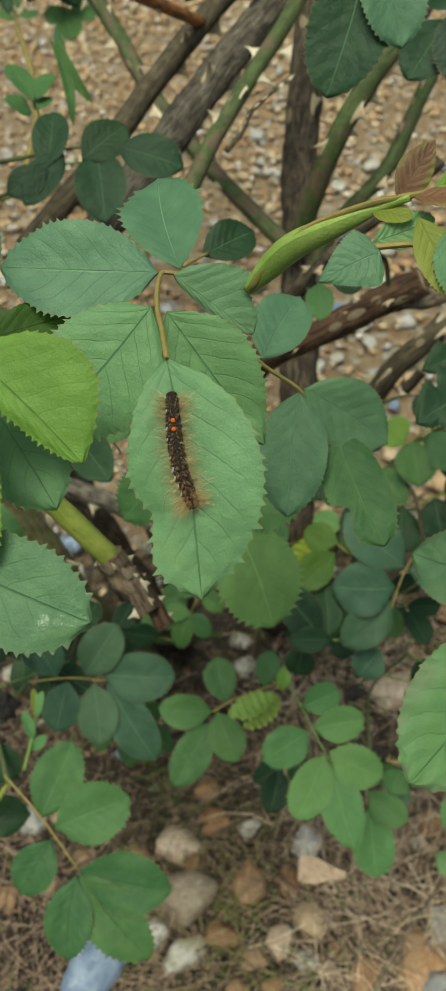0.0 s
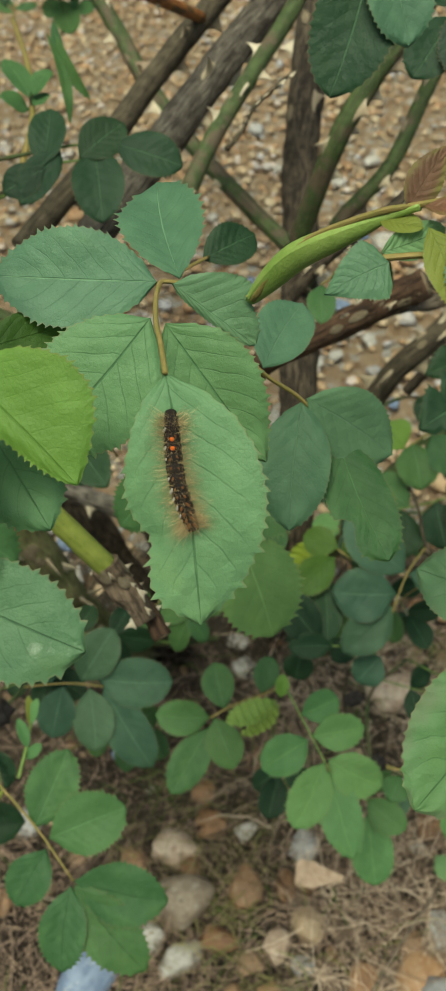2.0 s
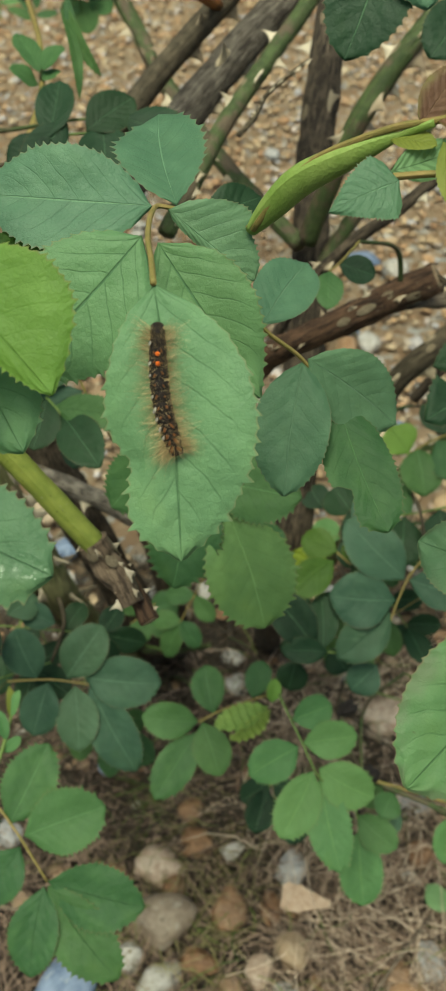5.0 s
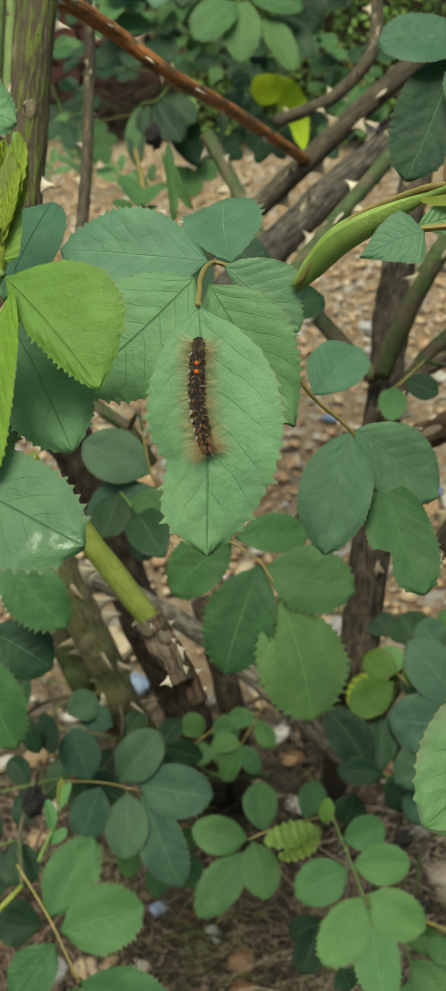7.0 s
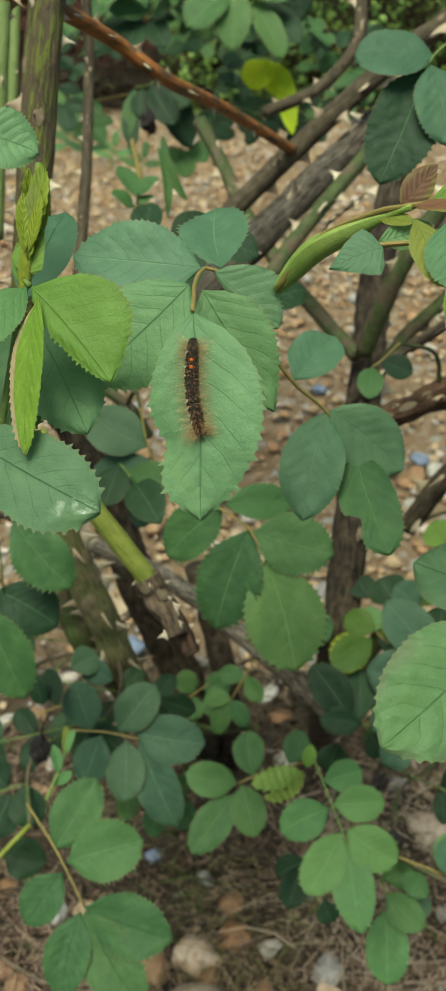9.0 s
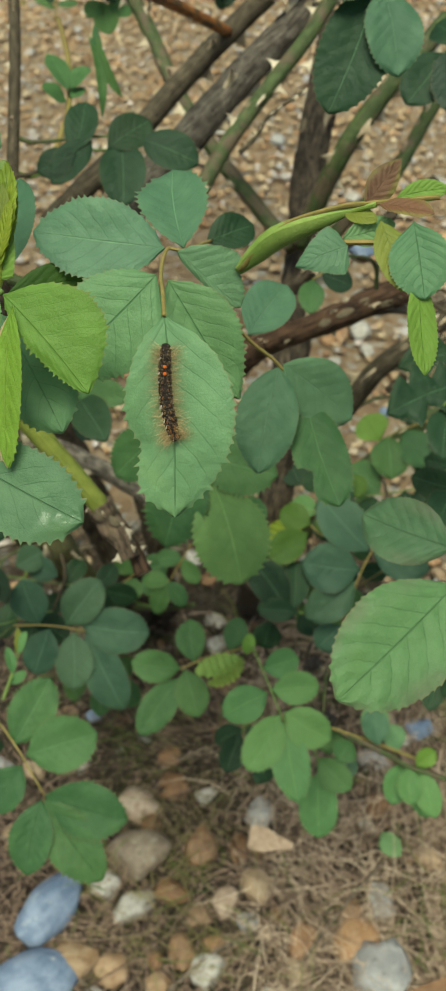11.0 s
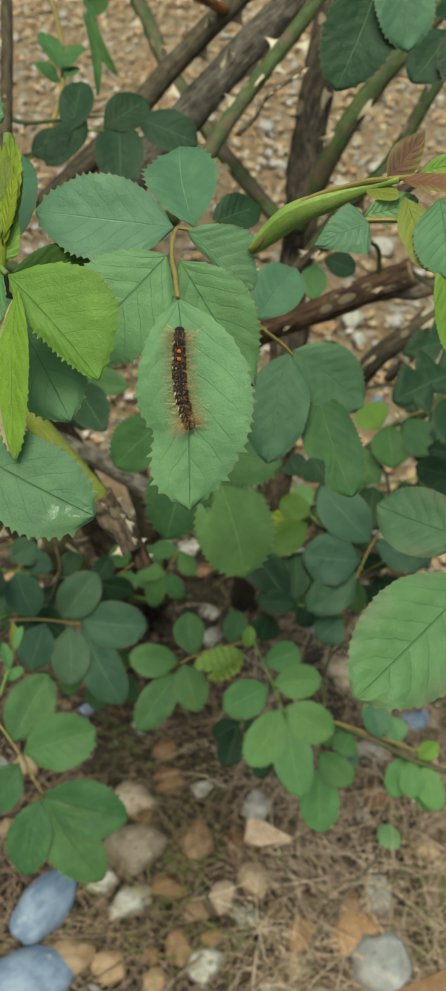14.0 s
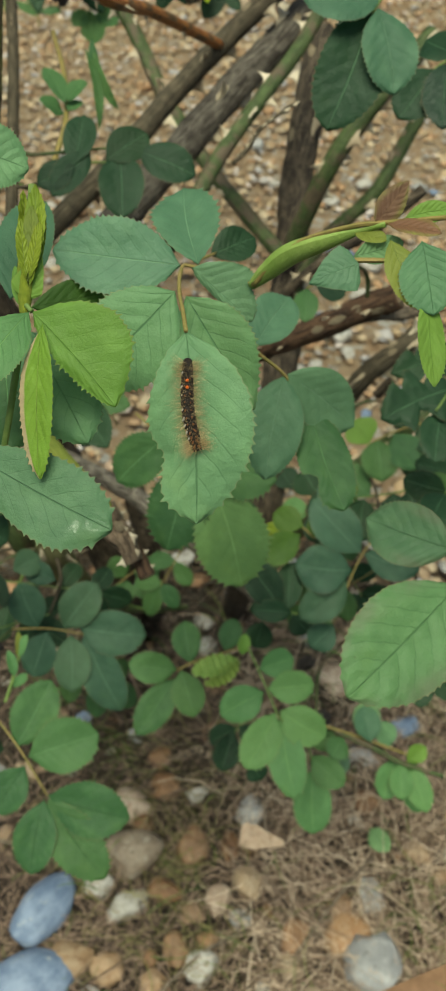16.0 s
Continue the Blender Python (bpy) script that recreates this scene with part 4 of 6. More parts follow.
compound_leaf("blue-green rose leaf close to the ground", "leaf_blue", [(0.1080, 0.4032, 0.3473), (0.1444, 0.3958, 0.3391), (0.1859, 0.3865, 0.3288)], 0.0014, [
        ((0.1391, 0.3974, 0.3408), (0.1523, 0.4231, 0.3531), 0.0226, 0, 0.06),
        ((0.1264, 0.3969, 0.3404), (0.1157, 0.3786, 0.3360), 0.0210, 0, 0.05, "leaf_green"),
        ((0.1651, 0.3913, 0.3341), (0.1608, 0.4127, 0.3421), 0.0185, 0, 0.06),
        ((0.1707, 0.3852, 0.3276), (0.1602, 0.3556, 0.3114), 0.0233, 0, 0.05, "leaf_light"),
        ((0.1819, 0.3849, 0.3272), (0.1900, 0.3484, 0.3034), 0.0233, 0, 0.05, "leaf_light"),
        ((0.1231, 0.3825, 0.2966), (0.1285, 0.4063, 0.3069), 0.0200, 0, 0.05, "leaf_teal"),
    ])
compound_leaf("dark green rose leaf close to the ground", "leaf_dark", [(0.0544, 0.4426, 0.3024), (0.0386, 0.4325, 0.2921), (0.0288, 0.4150, 0.2739)], 0.0008, [
        ((0.0385, 0.4336, 0.2933), (0.0145, 0.4239, 0.2835), 0.0220, 0, 0.06),
        ((0.0360, 0.4305, 0.2900), (0.0249, 0.4011, 0.2740), 0.0240, 0, 0.06),
        ((0.0412, 0.4345, 0.2941), (0.0612, 0.4239, 0.2828), 0.0198, 0, 0.06),
        ((0.0538, 0.4122, 0.2707), (0.0628, 0.4011, 0.2590), 0.0198, 0, 0.06),
    ])
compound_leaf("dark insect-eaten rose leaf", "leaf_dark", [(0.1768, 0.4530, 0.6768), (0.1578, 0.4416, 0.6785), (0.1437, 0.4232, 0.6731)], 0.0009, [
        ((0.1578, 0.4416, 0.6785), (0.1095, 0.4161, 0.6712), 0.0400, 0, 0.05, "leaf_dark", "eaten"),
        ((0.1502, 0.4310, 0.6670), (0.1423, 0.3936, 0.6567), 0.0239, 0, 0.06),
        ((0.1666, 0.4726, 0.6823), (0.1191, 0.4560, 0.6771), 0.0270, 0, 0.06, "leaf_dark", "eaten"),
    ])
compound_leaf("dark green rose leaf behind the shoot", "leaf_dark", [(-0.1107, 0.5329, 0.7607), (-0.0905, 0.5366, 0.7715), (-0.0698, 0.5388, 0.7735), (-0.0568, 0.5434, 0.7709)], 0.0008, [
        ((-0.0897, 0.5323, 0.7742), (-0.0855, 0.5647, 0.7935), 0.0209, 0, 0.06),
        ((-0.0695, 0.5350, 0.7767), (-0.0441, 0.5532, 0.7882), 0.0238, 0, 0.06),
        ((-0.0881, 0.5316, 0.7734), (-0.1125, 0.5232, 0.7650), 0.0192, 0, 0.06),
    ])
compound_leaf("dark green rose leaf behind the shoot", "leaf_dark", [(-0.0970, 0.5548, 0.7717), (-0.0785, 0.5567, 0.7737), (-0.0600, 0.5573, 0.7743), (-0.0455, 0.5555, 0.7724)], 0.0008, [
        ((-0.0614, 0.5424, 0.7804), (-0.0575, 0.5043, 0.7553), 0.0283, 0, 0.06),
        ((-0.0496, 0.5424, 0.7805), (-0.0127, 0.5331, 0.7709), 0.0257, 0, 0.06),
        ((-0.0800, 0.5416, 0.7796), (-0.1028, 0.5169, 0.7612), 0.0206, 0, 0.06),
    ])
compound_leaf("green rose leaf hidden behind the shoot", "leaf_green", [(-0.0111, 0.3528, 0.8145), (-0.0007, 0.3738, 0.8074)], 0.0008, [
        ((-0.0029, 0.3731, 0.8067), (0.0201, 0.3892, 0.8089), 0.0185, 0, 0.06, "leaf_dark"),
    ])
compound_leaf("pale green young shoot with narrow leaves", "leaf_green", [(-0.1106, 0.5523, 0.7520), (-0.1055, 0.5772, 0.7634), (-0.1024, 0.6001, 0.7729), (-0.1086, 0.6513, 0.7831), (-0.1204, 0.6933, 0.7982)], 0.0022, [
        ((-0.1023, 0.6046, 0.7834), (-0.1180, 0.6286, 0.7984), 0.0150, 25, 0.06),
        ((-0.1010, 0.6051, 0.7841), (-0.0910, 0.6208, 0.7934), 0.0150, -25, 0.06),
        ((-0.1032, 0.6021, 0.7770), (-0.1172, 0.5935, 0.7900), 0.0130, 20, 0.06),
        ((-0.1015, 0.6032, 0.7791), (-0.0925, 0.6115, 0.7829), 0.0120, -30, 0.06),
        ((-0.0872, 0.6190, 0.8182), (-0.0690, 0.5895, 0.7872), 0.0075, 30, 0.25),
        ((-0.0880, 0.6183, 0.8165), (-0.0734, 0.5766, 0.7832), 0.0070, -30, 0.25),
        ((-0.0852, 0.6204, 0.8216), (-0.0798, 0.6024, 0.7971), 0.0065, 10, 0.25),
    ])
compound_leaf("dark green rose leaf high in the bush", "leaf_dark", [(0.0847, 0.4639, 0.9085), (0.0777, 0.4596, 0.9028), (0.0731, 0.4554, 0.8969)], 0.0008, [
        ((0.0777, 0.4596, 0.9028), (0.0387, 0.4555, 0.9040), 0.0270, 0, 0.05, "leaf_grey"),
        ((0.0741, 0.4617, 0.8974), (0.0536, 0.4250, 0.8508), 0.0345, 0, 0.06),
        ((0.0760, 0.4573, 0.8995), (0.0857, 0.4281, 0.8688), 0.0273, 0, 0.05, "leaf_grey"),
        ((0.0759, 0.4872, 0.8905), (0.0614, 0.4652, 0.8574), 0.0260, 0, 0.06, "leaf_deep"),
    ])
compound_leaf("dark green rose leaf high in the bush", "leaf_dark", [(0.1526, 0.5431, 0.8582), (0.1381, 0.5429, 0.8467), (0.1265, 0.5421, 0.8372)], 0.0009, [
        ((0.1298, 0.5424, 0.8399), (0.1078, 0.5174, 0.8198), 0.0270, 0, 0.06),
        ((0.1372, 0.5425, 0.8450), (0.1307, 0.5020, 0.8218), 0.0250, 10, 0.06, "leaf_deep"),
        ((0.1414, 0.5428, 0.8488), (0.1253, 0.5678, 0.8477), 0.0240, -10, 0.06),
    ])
compound_leaf("dark green rose leaf of the bush behind", "leaf_green", [(-0.0041, 1.0449, 0.8756), (-0.0479, 1.0333, 0.8654), (-0.0762, 1.0274, 0.8615)], 0.0008, [
        ((-0.0762, 1.0267, 0.8604), (-0.1156, 0.9928, 0.8320), 0.0394, 0, 0.06),
        ((-0.0687, 1.0289, 0.8625), (-0.0694, 0.9862, 0.8117), 0.0356, 0, 0.06),
        ((-0.0656, 1.0299, 0.8635), (-0.0127, 1.0196, 0.8551), 0.0267, 0, 0.06),
        ((-0.0503, 1.0244, 0.8512), (-0.0176, 0.9882, 0.8044), 0.0254, 0, 0.06),
        ((-0.0486, 1.0452, 0.8465), (-0.0010, 1.0087, 0.8155), 0.0322, 0, 0.05, "leaf_dark"),
        ((-0.0239, 1.0616, 0.8683), (-0.0025, 1.0403, 0.8290), 0.0391, 0, 0.05, "leaf_dark"),
    ])
compound_leaf("yellow-green rose leaf coloured bright as if backlit", "leaf_backlit_tint", [(-0.0425, 1.0579, 0.8081), (-0.0317, 1.0504, 0.7936), (-0.0213, 1.0464, 0.7848)], 0.0008, [
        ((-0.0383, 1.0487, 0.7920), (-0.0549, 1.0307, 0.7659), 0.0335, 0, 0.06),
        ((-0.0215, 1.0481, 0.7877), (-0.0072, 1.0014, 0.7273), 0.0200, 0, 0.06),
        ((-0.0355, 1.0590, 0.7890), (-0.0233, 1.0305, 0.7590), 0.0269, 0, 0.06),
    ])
compound_leaf("dark green rose leaf of the bush behind", "leaf_green", [(-0.1217, 1.1028, 0.8400), (-0.1487, 1.0943, 0.8316), (-0.1826, 1.0869, 0.8262)], 0.0008, [
        ((-0.1677, 1.0911, 0.8301), (-0.2095, 1.0768, 0.8345), 0.0275, 0, 0.06),
        ((-0.1636, 1.0915, 0.8301), (-0.1442, 1.0754, 0.8383), 0.0246, 0, 0.06),
        ((-0.1418, 1.0951, 0.8315), (-0.1042, 1.0842, 0.8446), 0.0355, 0, 0.06),
        ((-0.1674, 1.0868, 0.8230), (-0.1477, 1.0532, 0.8025), 0.0287, 0, 0.05, "leaf_dark"),
        ((-0.1811, 1.0979, 0.8248), (-0.1925, 1.0553, 0.7957), 0.0359, 0, 0.05, "leaf_dark"),
        ((-0.1795, 1.1079, 0.8215), (-0.2323, 1.0836, 0.7924), 0.0421, 0, 0.05, "leaf_dark"),
    ])
compound_leaf("dark green rose leaf hanging in the bush behind", "leaf_dark", [(-0.1526, 1.0598, 0.7756), (-0.1643, 1.0513, 0.7640), (-0.1806, 1.0476, 0.7614)], 0.0008, [
        ((-0.1724, 1.0486, 0.7612), (-0.1739, 1.0219, 0.7370), 0.0206, 0, 0.06),
        ((-0.1806, 1.0473, 0.7608), (-0.1871, 1.0079, 0.7168), 0.0165, 0, 0.05, "leaf_green"),
        ((-0.1846, 1.0461, 0.7597), (-0.1798, 1.0034, 0.7079), 0.0192, 0, 0.06),
        ((-0.1643, 1.0513, 0.7640), (-0.1349, 1.0221, 0.7293), 0.0316, 0, 0.06),
        ((-0.1607, 1.0641, 0.7649), (-0.1222, 1.0446, 0.7444), 0.0305, 0, 0.06),
        ((-0.1542, 1.0695, 0.7726), (-0.1174, 1.0412, 0.6992), 0.0350, 0, 0.06),
    ])
compound_leaf("light green rose leaf hanging in the bush behind", "leaf_light", [(-0.1210, 1.0724, 0.7125), (-0.1343, 1.0597, 0.6944), (-0.1322, 1.0525, 0.6821)], 0.0008, [
        ((-0.1328, 1.0599, 0.6944), (-0.1271, 1.0438, 0.6667), 0.0257, 0, 0.06),
        ((-0.1357, 1.0596, 0.6944), (-0.1514, 1.0503, 0.6824), 0.0186, 0, 0.06),
        ((-0.1260, 1.0644, 0.7004), (-0.1038, 1.0565, 0.6829), 0.0243, 0, 0.06),
        ((-0.1213, 1.0754, 0.7174), (-0.1646, 1.0786, 0.7316), 0.0172, 0, 0.06),
    ])
compound_leaf("dark green rose leaf of the bush behind", "leaf_dark", [(-0.1202, 1.1014, 0.8954), (-0.1530, 1.0924, 0.8873), (-0.1859, 1.0834, 0.8793)], 0.0008, [
        ((-0.1530, 1.0924, 0.8873), (-0.1612, 1.0578, 0.8515), 0.0294, 0, 0.05, "leaf_grey"),
        ((-0.1859, 1.0841, 0.8804), (-0.2121, 1.0602, 0.8659), 0.0334, 0, 0.05, "leaf_grey"),
        ((-0.1695, 1.0888, 0.8848), (-0.1730, 1.0785, 0.8492), 0.0269, 0, 0.06),
        ((-0.1332, 1.0964, 0.8899), (-0.1362, 1.0606, 0.8510), 0.0347, 0, 0.06),
        ((-0.1234, 1.0993, 0.8926), (-0.1068, 1.0674, 0.8562), 0.0347, 0, 0.05, "leaf_green"),
        ((-0.1064, 1.0977, 0.8866), (-0.0708, 1.0750, 0.8613), 0.0387, 0, 0.06),
    ])
compound_leaf("low yellow-green weed leaves on the gravel", "leaf_light", [(-0.3885, 1.4043, 0.5775), (-0.3893, 1.4131, 0.5922), (-0.3860, 1.4195, 0.6020)], 0.0016, [
        ((-0.3892, 1.4121, 0.5906), (-0.4242, 1.4171, 0.6059), 0.0124, 0, 0.06),
        ((-0.3875, 1.4153, 0.5955), (-0.3573, 1.4208, 0.5982), 0.0115, 0, 0.06),
        ((-0.3860, 1.4195, 0.6020), (-0.3835, 1.4347, 0.6265), 0.0115, 0, 0.06),
        ((-0.3876, 1.4163, 0.5971), (-0.4117, 1.4275, 0.6204), 0.0115, 0, 0.06),
    ])
compound_leaf("low yellow-green weed leaves on the gravel", "leaf_green", [(-0.3765, 1.5148, 0.5633), (-0.3773, 1.5243, 0.5790), (-0.3738, 1.5311, 0.5894)], 0.0016, [
        ((-0.3772, 1.5233, 0.5773), (-0.4146, 1.5286, 0.5936), 0.0133, 0, 0.06),
        ((-0.3755, 1.5266, 0.5825), (-0.3432, 1.5325, 0.5854), 0.0123, 0, 0.06),
        ((-0.3738, 1.5311, 0.5894), (-0.3711, 1.5473, 0.6156), 0.0123, 0, 0.06),
        ((-0.3756, 1.5277, 0.5842), (-0.4012, 1.5397, 0.6091), 0.0123, 0, 0.06),
    ])
compound_leaf("low yellow-green weed leaves on the gravel", "leaf_green", [(-0.3267, 1.4113, 0.5764), (-0.3274, 1.4202, 0.5912), (-0.3241, 1.4266, 0.6009)], 0.0016, [
        ((-0.3274, 1.4192, 0.5895), (-0.3624, 1.4242, 0.6049), 0.0124, 0, 0.06),
        ((-0.3257, 1.4224, 0.5944), (-0.2954, 1.4278, 0.5972), 0.0115, 0, 0.06),
        ((-0.3241, 1.4266, 0.6009), (-0.3216, 1.4418, 0.6255), 0.0115, 0, 0.06),
        ((-0.3258, 1.4234, 0.5961), (-0.3498, 1.4346, 0.6194), 0.0115, 0, 0.06),
    ])
compound_leaf("low yellow-green weed leaves on the gravel", "leaf_light", [(-0.3094, 1.5092, 0.5403), (-0.3102, 1.5187, 0.5560), (-0.3067, 1.5255, 0.5665)], 0.0016, [
        ((-0.3101, 1.5176, 0.5543), (-0.3475, 1.5229, 0.5707), 0.0133, 0, 0.06),
        ((-0.3084, 1.5210, 0.5595), (-0.2761, 1.5268, 0.5625), 0.0123, 0, 0.06),
        ((-0.3067, 1.5255, 0.5665), (-0.3040, 1.5417, 0.5926), 0.0123, 0, 0.06),
        ((-0.3085, 1.5221, 0.5613), (-0.3341, 1.5340, 0.5862), 0.0123, 0, 0.06),
    ])
compound_leaf("low yellow-green weed leaves on the gravel", "leaf_green", [(-0.4790, 1.8336, 0.5277), (-0.4800, 1.8448, 0.5464), (-0.4758, 1.8529, 0.5588)], 0.0016, [
        ((-0.4799, 1.8436, 0.5444), (-0.5242, 1.8499, 0.5638), 0.0158, 0, 0.06),
        ((-0.4778, 1.8476, 0.5505), (-0.4394, 1.8545, 0.5541), 0.0146, 0, 0.06),
        ((-0.4758, 1.8529, 0.5588), (-0.4726, 1.8722, 0.5899), 0.0146, 0, 0.06),
        ((-0.4779, 1.8489, 0.5526), (-0.5083, 1.8631, 0.5822), 0.0146, 0, 0.06),
    ])
compound_leaf("low yellow-green weed leaves on the gravel", "leaf_green", [(-0.2448, 1.4082, 0.5546), (-0.2455, 1.4171, 0.5693), (-0.2422, 1.4235, 0.5791)], 0.0016, [
        ((-0.2454, 1.4161, 0.5677), (-0.2804, 1.4211, 0.5830), 0.0124, 0, 0.06),
        ((-0.2438, 1.4193, 0.5726), (-0.2135, 1.4247, 0.5753), 0.0115, 0, 0.06),
        ((-0.2422, 1.4235, 0.5791), (-0.2397, 1.4387, 0.6036), 0.0115, 0, 0.06),
        ((-0.2439, 1.4203, 0.5742), (-0.2679, 1.4315, 0.5975), 0.0115, 0, 0.06),
    ])
compound_leaf("dark green rose leaf at the edge of the bush", "leaf_dark", [(-0.2031, 0.3830, 0.4087), (-0.1856, 0.3873, 0.4122), (-0.1724, 0.3912, 0.4158)], 0.0008, [
        ((-0.1834, 0.3881, 0.4130), (-0.2032, 0.4040, 0.4238), 0.0270, 0, 0.06),
        ((-0.1733, 0.3906, 0.4151), (-0.1594, 0.3697, 0.3973), 0.0266, 0, 0.06),
        ((-0.1810, 0.3867, 0.4103), (-0.1897, 0.3617, 0.3903), 0.0284, 0, 0.06),
        ((-0.1469, 0.3510, 0.3833), (-0.1782, 0.3508, 0.3894), 0.0287, 0, 0.06),
    ])
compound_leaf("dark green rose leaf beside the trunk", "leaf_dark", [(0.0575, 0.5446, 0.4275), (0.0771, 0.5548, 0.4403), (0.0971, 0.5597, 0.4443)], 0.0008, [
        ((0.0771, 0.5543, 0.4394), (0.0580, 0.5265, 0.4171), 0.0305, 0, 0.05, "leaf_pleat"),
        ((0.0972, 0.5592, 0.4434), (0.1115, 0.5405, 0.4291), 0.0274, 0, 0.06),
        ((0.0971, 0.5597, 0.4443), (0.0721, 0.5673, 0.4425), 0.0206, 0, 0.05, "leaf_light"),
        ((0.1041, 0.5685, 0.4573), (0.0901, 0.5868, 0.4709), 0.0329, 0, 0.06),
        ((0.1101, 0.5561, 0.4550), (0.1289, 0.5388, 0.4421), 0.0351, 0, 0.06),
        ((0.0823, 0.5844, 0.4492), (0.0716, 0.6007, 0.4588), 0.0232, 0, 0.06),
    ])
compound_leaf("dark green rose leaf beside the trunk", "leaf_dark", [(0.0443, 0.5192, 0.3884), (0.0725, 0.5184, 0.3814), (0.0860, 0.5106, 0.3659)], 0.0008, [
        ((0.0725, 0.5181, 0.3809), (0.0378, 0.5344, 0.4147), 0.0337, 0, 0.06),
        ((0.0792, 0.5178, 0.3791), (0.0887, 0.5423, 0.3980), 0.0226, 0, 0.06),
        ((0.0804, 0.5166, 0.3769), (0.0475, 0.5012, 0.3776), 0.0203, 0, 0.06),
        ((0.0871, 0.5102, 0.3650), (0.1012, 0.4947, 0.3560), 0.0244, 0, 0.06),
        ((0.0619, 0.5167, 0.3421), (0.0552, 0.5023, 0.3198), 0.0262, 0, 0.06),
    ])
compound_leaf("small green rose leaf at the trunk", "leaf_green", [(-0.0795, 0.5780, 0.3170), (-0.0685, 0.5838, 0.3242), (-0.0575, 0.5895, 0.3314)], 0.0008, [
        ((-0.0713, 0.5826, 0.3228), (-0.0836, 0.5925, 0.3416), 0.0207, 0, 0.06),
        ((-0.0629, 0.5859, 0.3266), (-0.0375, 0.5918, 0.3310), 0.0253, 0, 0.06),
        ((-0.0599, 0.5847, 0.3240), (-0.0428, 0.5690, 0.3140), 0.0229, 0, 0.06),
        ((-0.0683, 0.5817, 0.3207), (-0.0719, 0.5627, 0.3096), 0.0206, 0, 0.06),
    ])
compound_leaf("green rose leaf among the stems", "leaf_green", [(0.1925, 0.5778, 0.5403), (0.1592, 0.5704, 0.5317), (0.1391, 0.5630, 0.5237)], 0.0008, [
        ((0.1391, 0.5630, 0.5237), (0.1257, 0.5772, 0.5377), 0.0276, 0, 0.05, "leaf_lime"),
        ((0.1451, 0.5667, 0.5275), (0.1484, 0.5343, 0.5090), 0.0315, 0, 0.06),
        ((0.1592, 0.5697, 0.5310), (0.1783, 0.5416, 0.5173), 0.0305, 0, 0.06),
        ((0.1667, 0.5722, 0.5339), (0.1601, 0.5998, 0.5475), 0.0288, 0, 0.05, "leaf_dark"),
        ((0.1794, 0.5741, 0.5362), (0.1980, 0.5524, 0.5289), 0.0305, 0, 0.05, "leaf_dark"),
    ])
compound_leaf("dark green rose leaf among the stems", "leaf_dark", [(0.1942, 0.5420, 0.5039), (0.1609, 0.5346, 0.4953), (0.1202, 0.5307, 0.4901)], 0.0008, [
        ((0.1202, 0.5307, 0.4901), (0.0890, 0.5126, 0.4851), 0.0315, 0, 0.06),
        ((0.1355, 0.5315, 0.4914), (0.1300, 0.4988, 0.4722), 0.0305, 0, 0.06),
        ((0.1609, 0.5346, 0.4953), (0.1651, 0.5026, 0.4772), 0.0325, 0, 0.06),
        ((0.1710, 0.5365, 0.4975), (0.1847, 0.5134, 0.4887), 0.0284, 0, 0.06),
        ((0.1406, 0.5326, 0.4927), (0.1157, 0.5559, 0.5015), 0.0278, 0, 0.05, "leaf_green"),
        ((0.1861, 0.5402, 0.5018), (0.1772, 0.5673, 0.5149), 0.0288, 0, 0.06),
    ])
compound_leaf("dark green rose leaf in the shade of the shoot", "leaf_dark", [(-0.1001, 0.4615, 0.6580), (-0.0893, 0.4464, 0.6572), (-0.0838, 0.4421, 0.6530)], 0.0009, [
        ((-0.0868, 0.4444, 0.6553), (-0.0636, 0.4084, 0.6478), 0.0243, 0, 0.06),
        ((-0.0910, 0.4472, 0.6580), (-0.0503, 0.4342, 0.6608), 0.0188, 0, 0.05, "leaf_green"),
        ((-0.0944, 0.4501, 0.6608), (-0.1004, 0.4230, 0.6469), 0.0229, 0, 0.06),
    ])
compound_leaf("green rose leaf behind the young shoot", "leaf_green", [(0.0797, 0.5089, 0.7238), (0.0682, 0.5005, 0.7149), (0.0624, 0.4977, 0.7119)], 0.0008, [
        ((0.0632, 0.4983, 0.7125), (0.0609, 0.4747, 0.7027), 0.0157, 0, 0.06),
        ((0.0682, 0.5005, 0.7149), (0.0882, 0.4952, 0.7100), 0.0158, 0, 0.05, "leaf_dark"),
    ])
compound_leaf("yellow-green young leaf bud low in the bush", "leaf_light", [(-0.1330, 0.3305, 0.4772), (-0.1296, 0.3484, 0.4813), (-0.1276, 0.3650, 0.4843)], 0.0012, [
        ((-0.1283, 0.3484, 0.4814), (-0.1335, 0.3615, 0.4952), 0.0068, 20, 0.06),
        ((-0.1284, 0.3635, 0.4827), (-0.1232, 0.3757, 0.4954), 0.0069, -20, 0.06),
        ((-0.1285, 0.3644, 0.4836), (-0.1285, 0.3770, 0.4968), 0.0052, 30, 0.05, "leaf_olive"),
        ((-0.1314, 0.3439, 0.4766), (-0.1199, 0.3502, 0.4832), 0.0068, 0, 0.06),
    ])
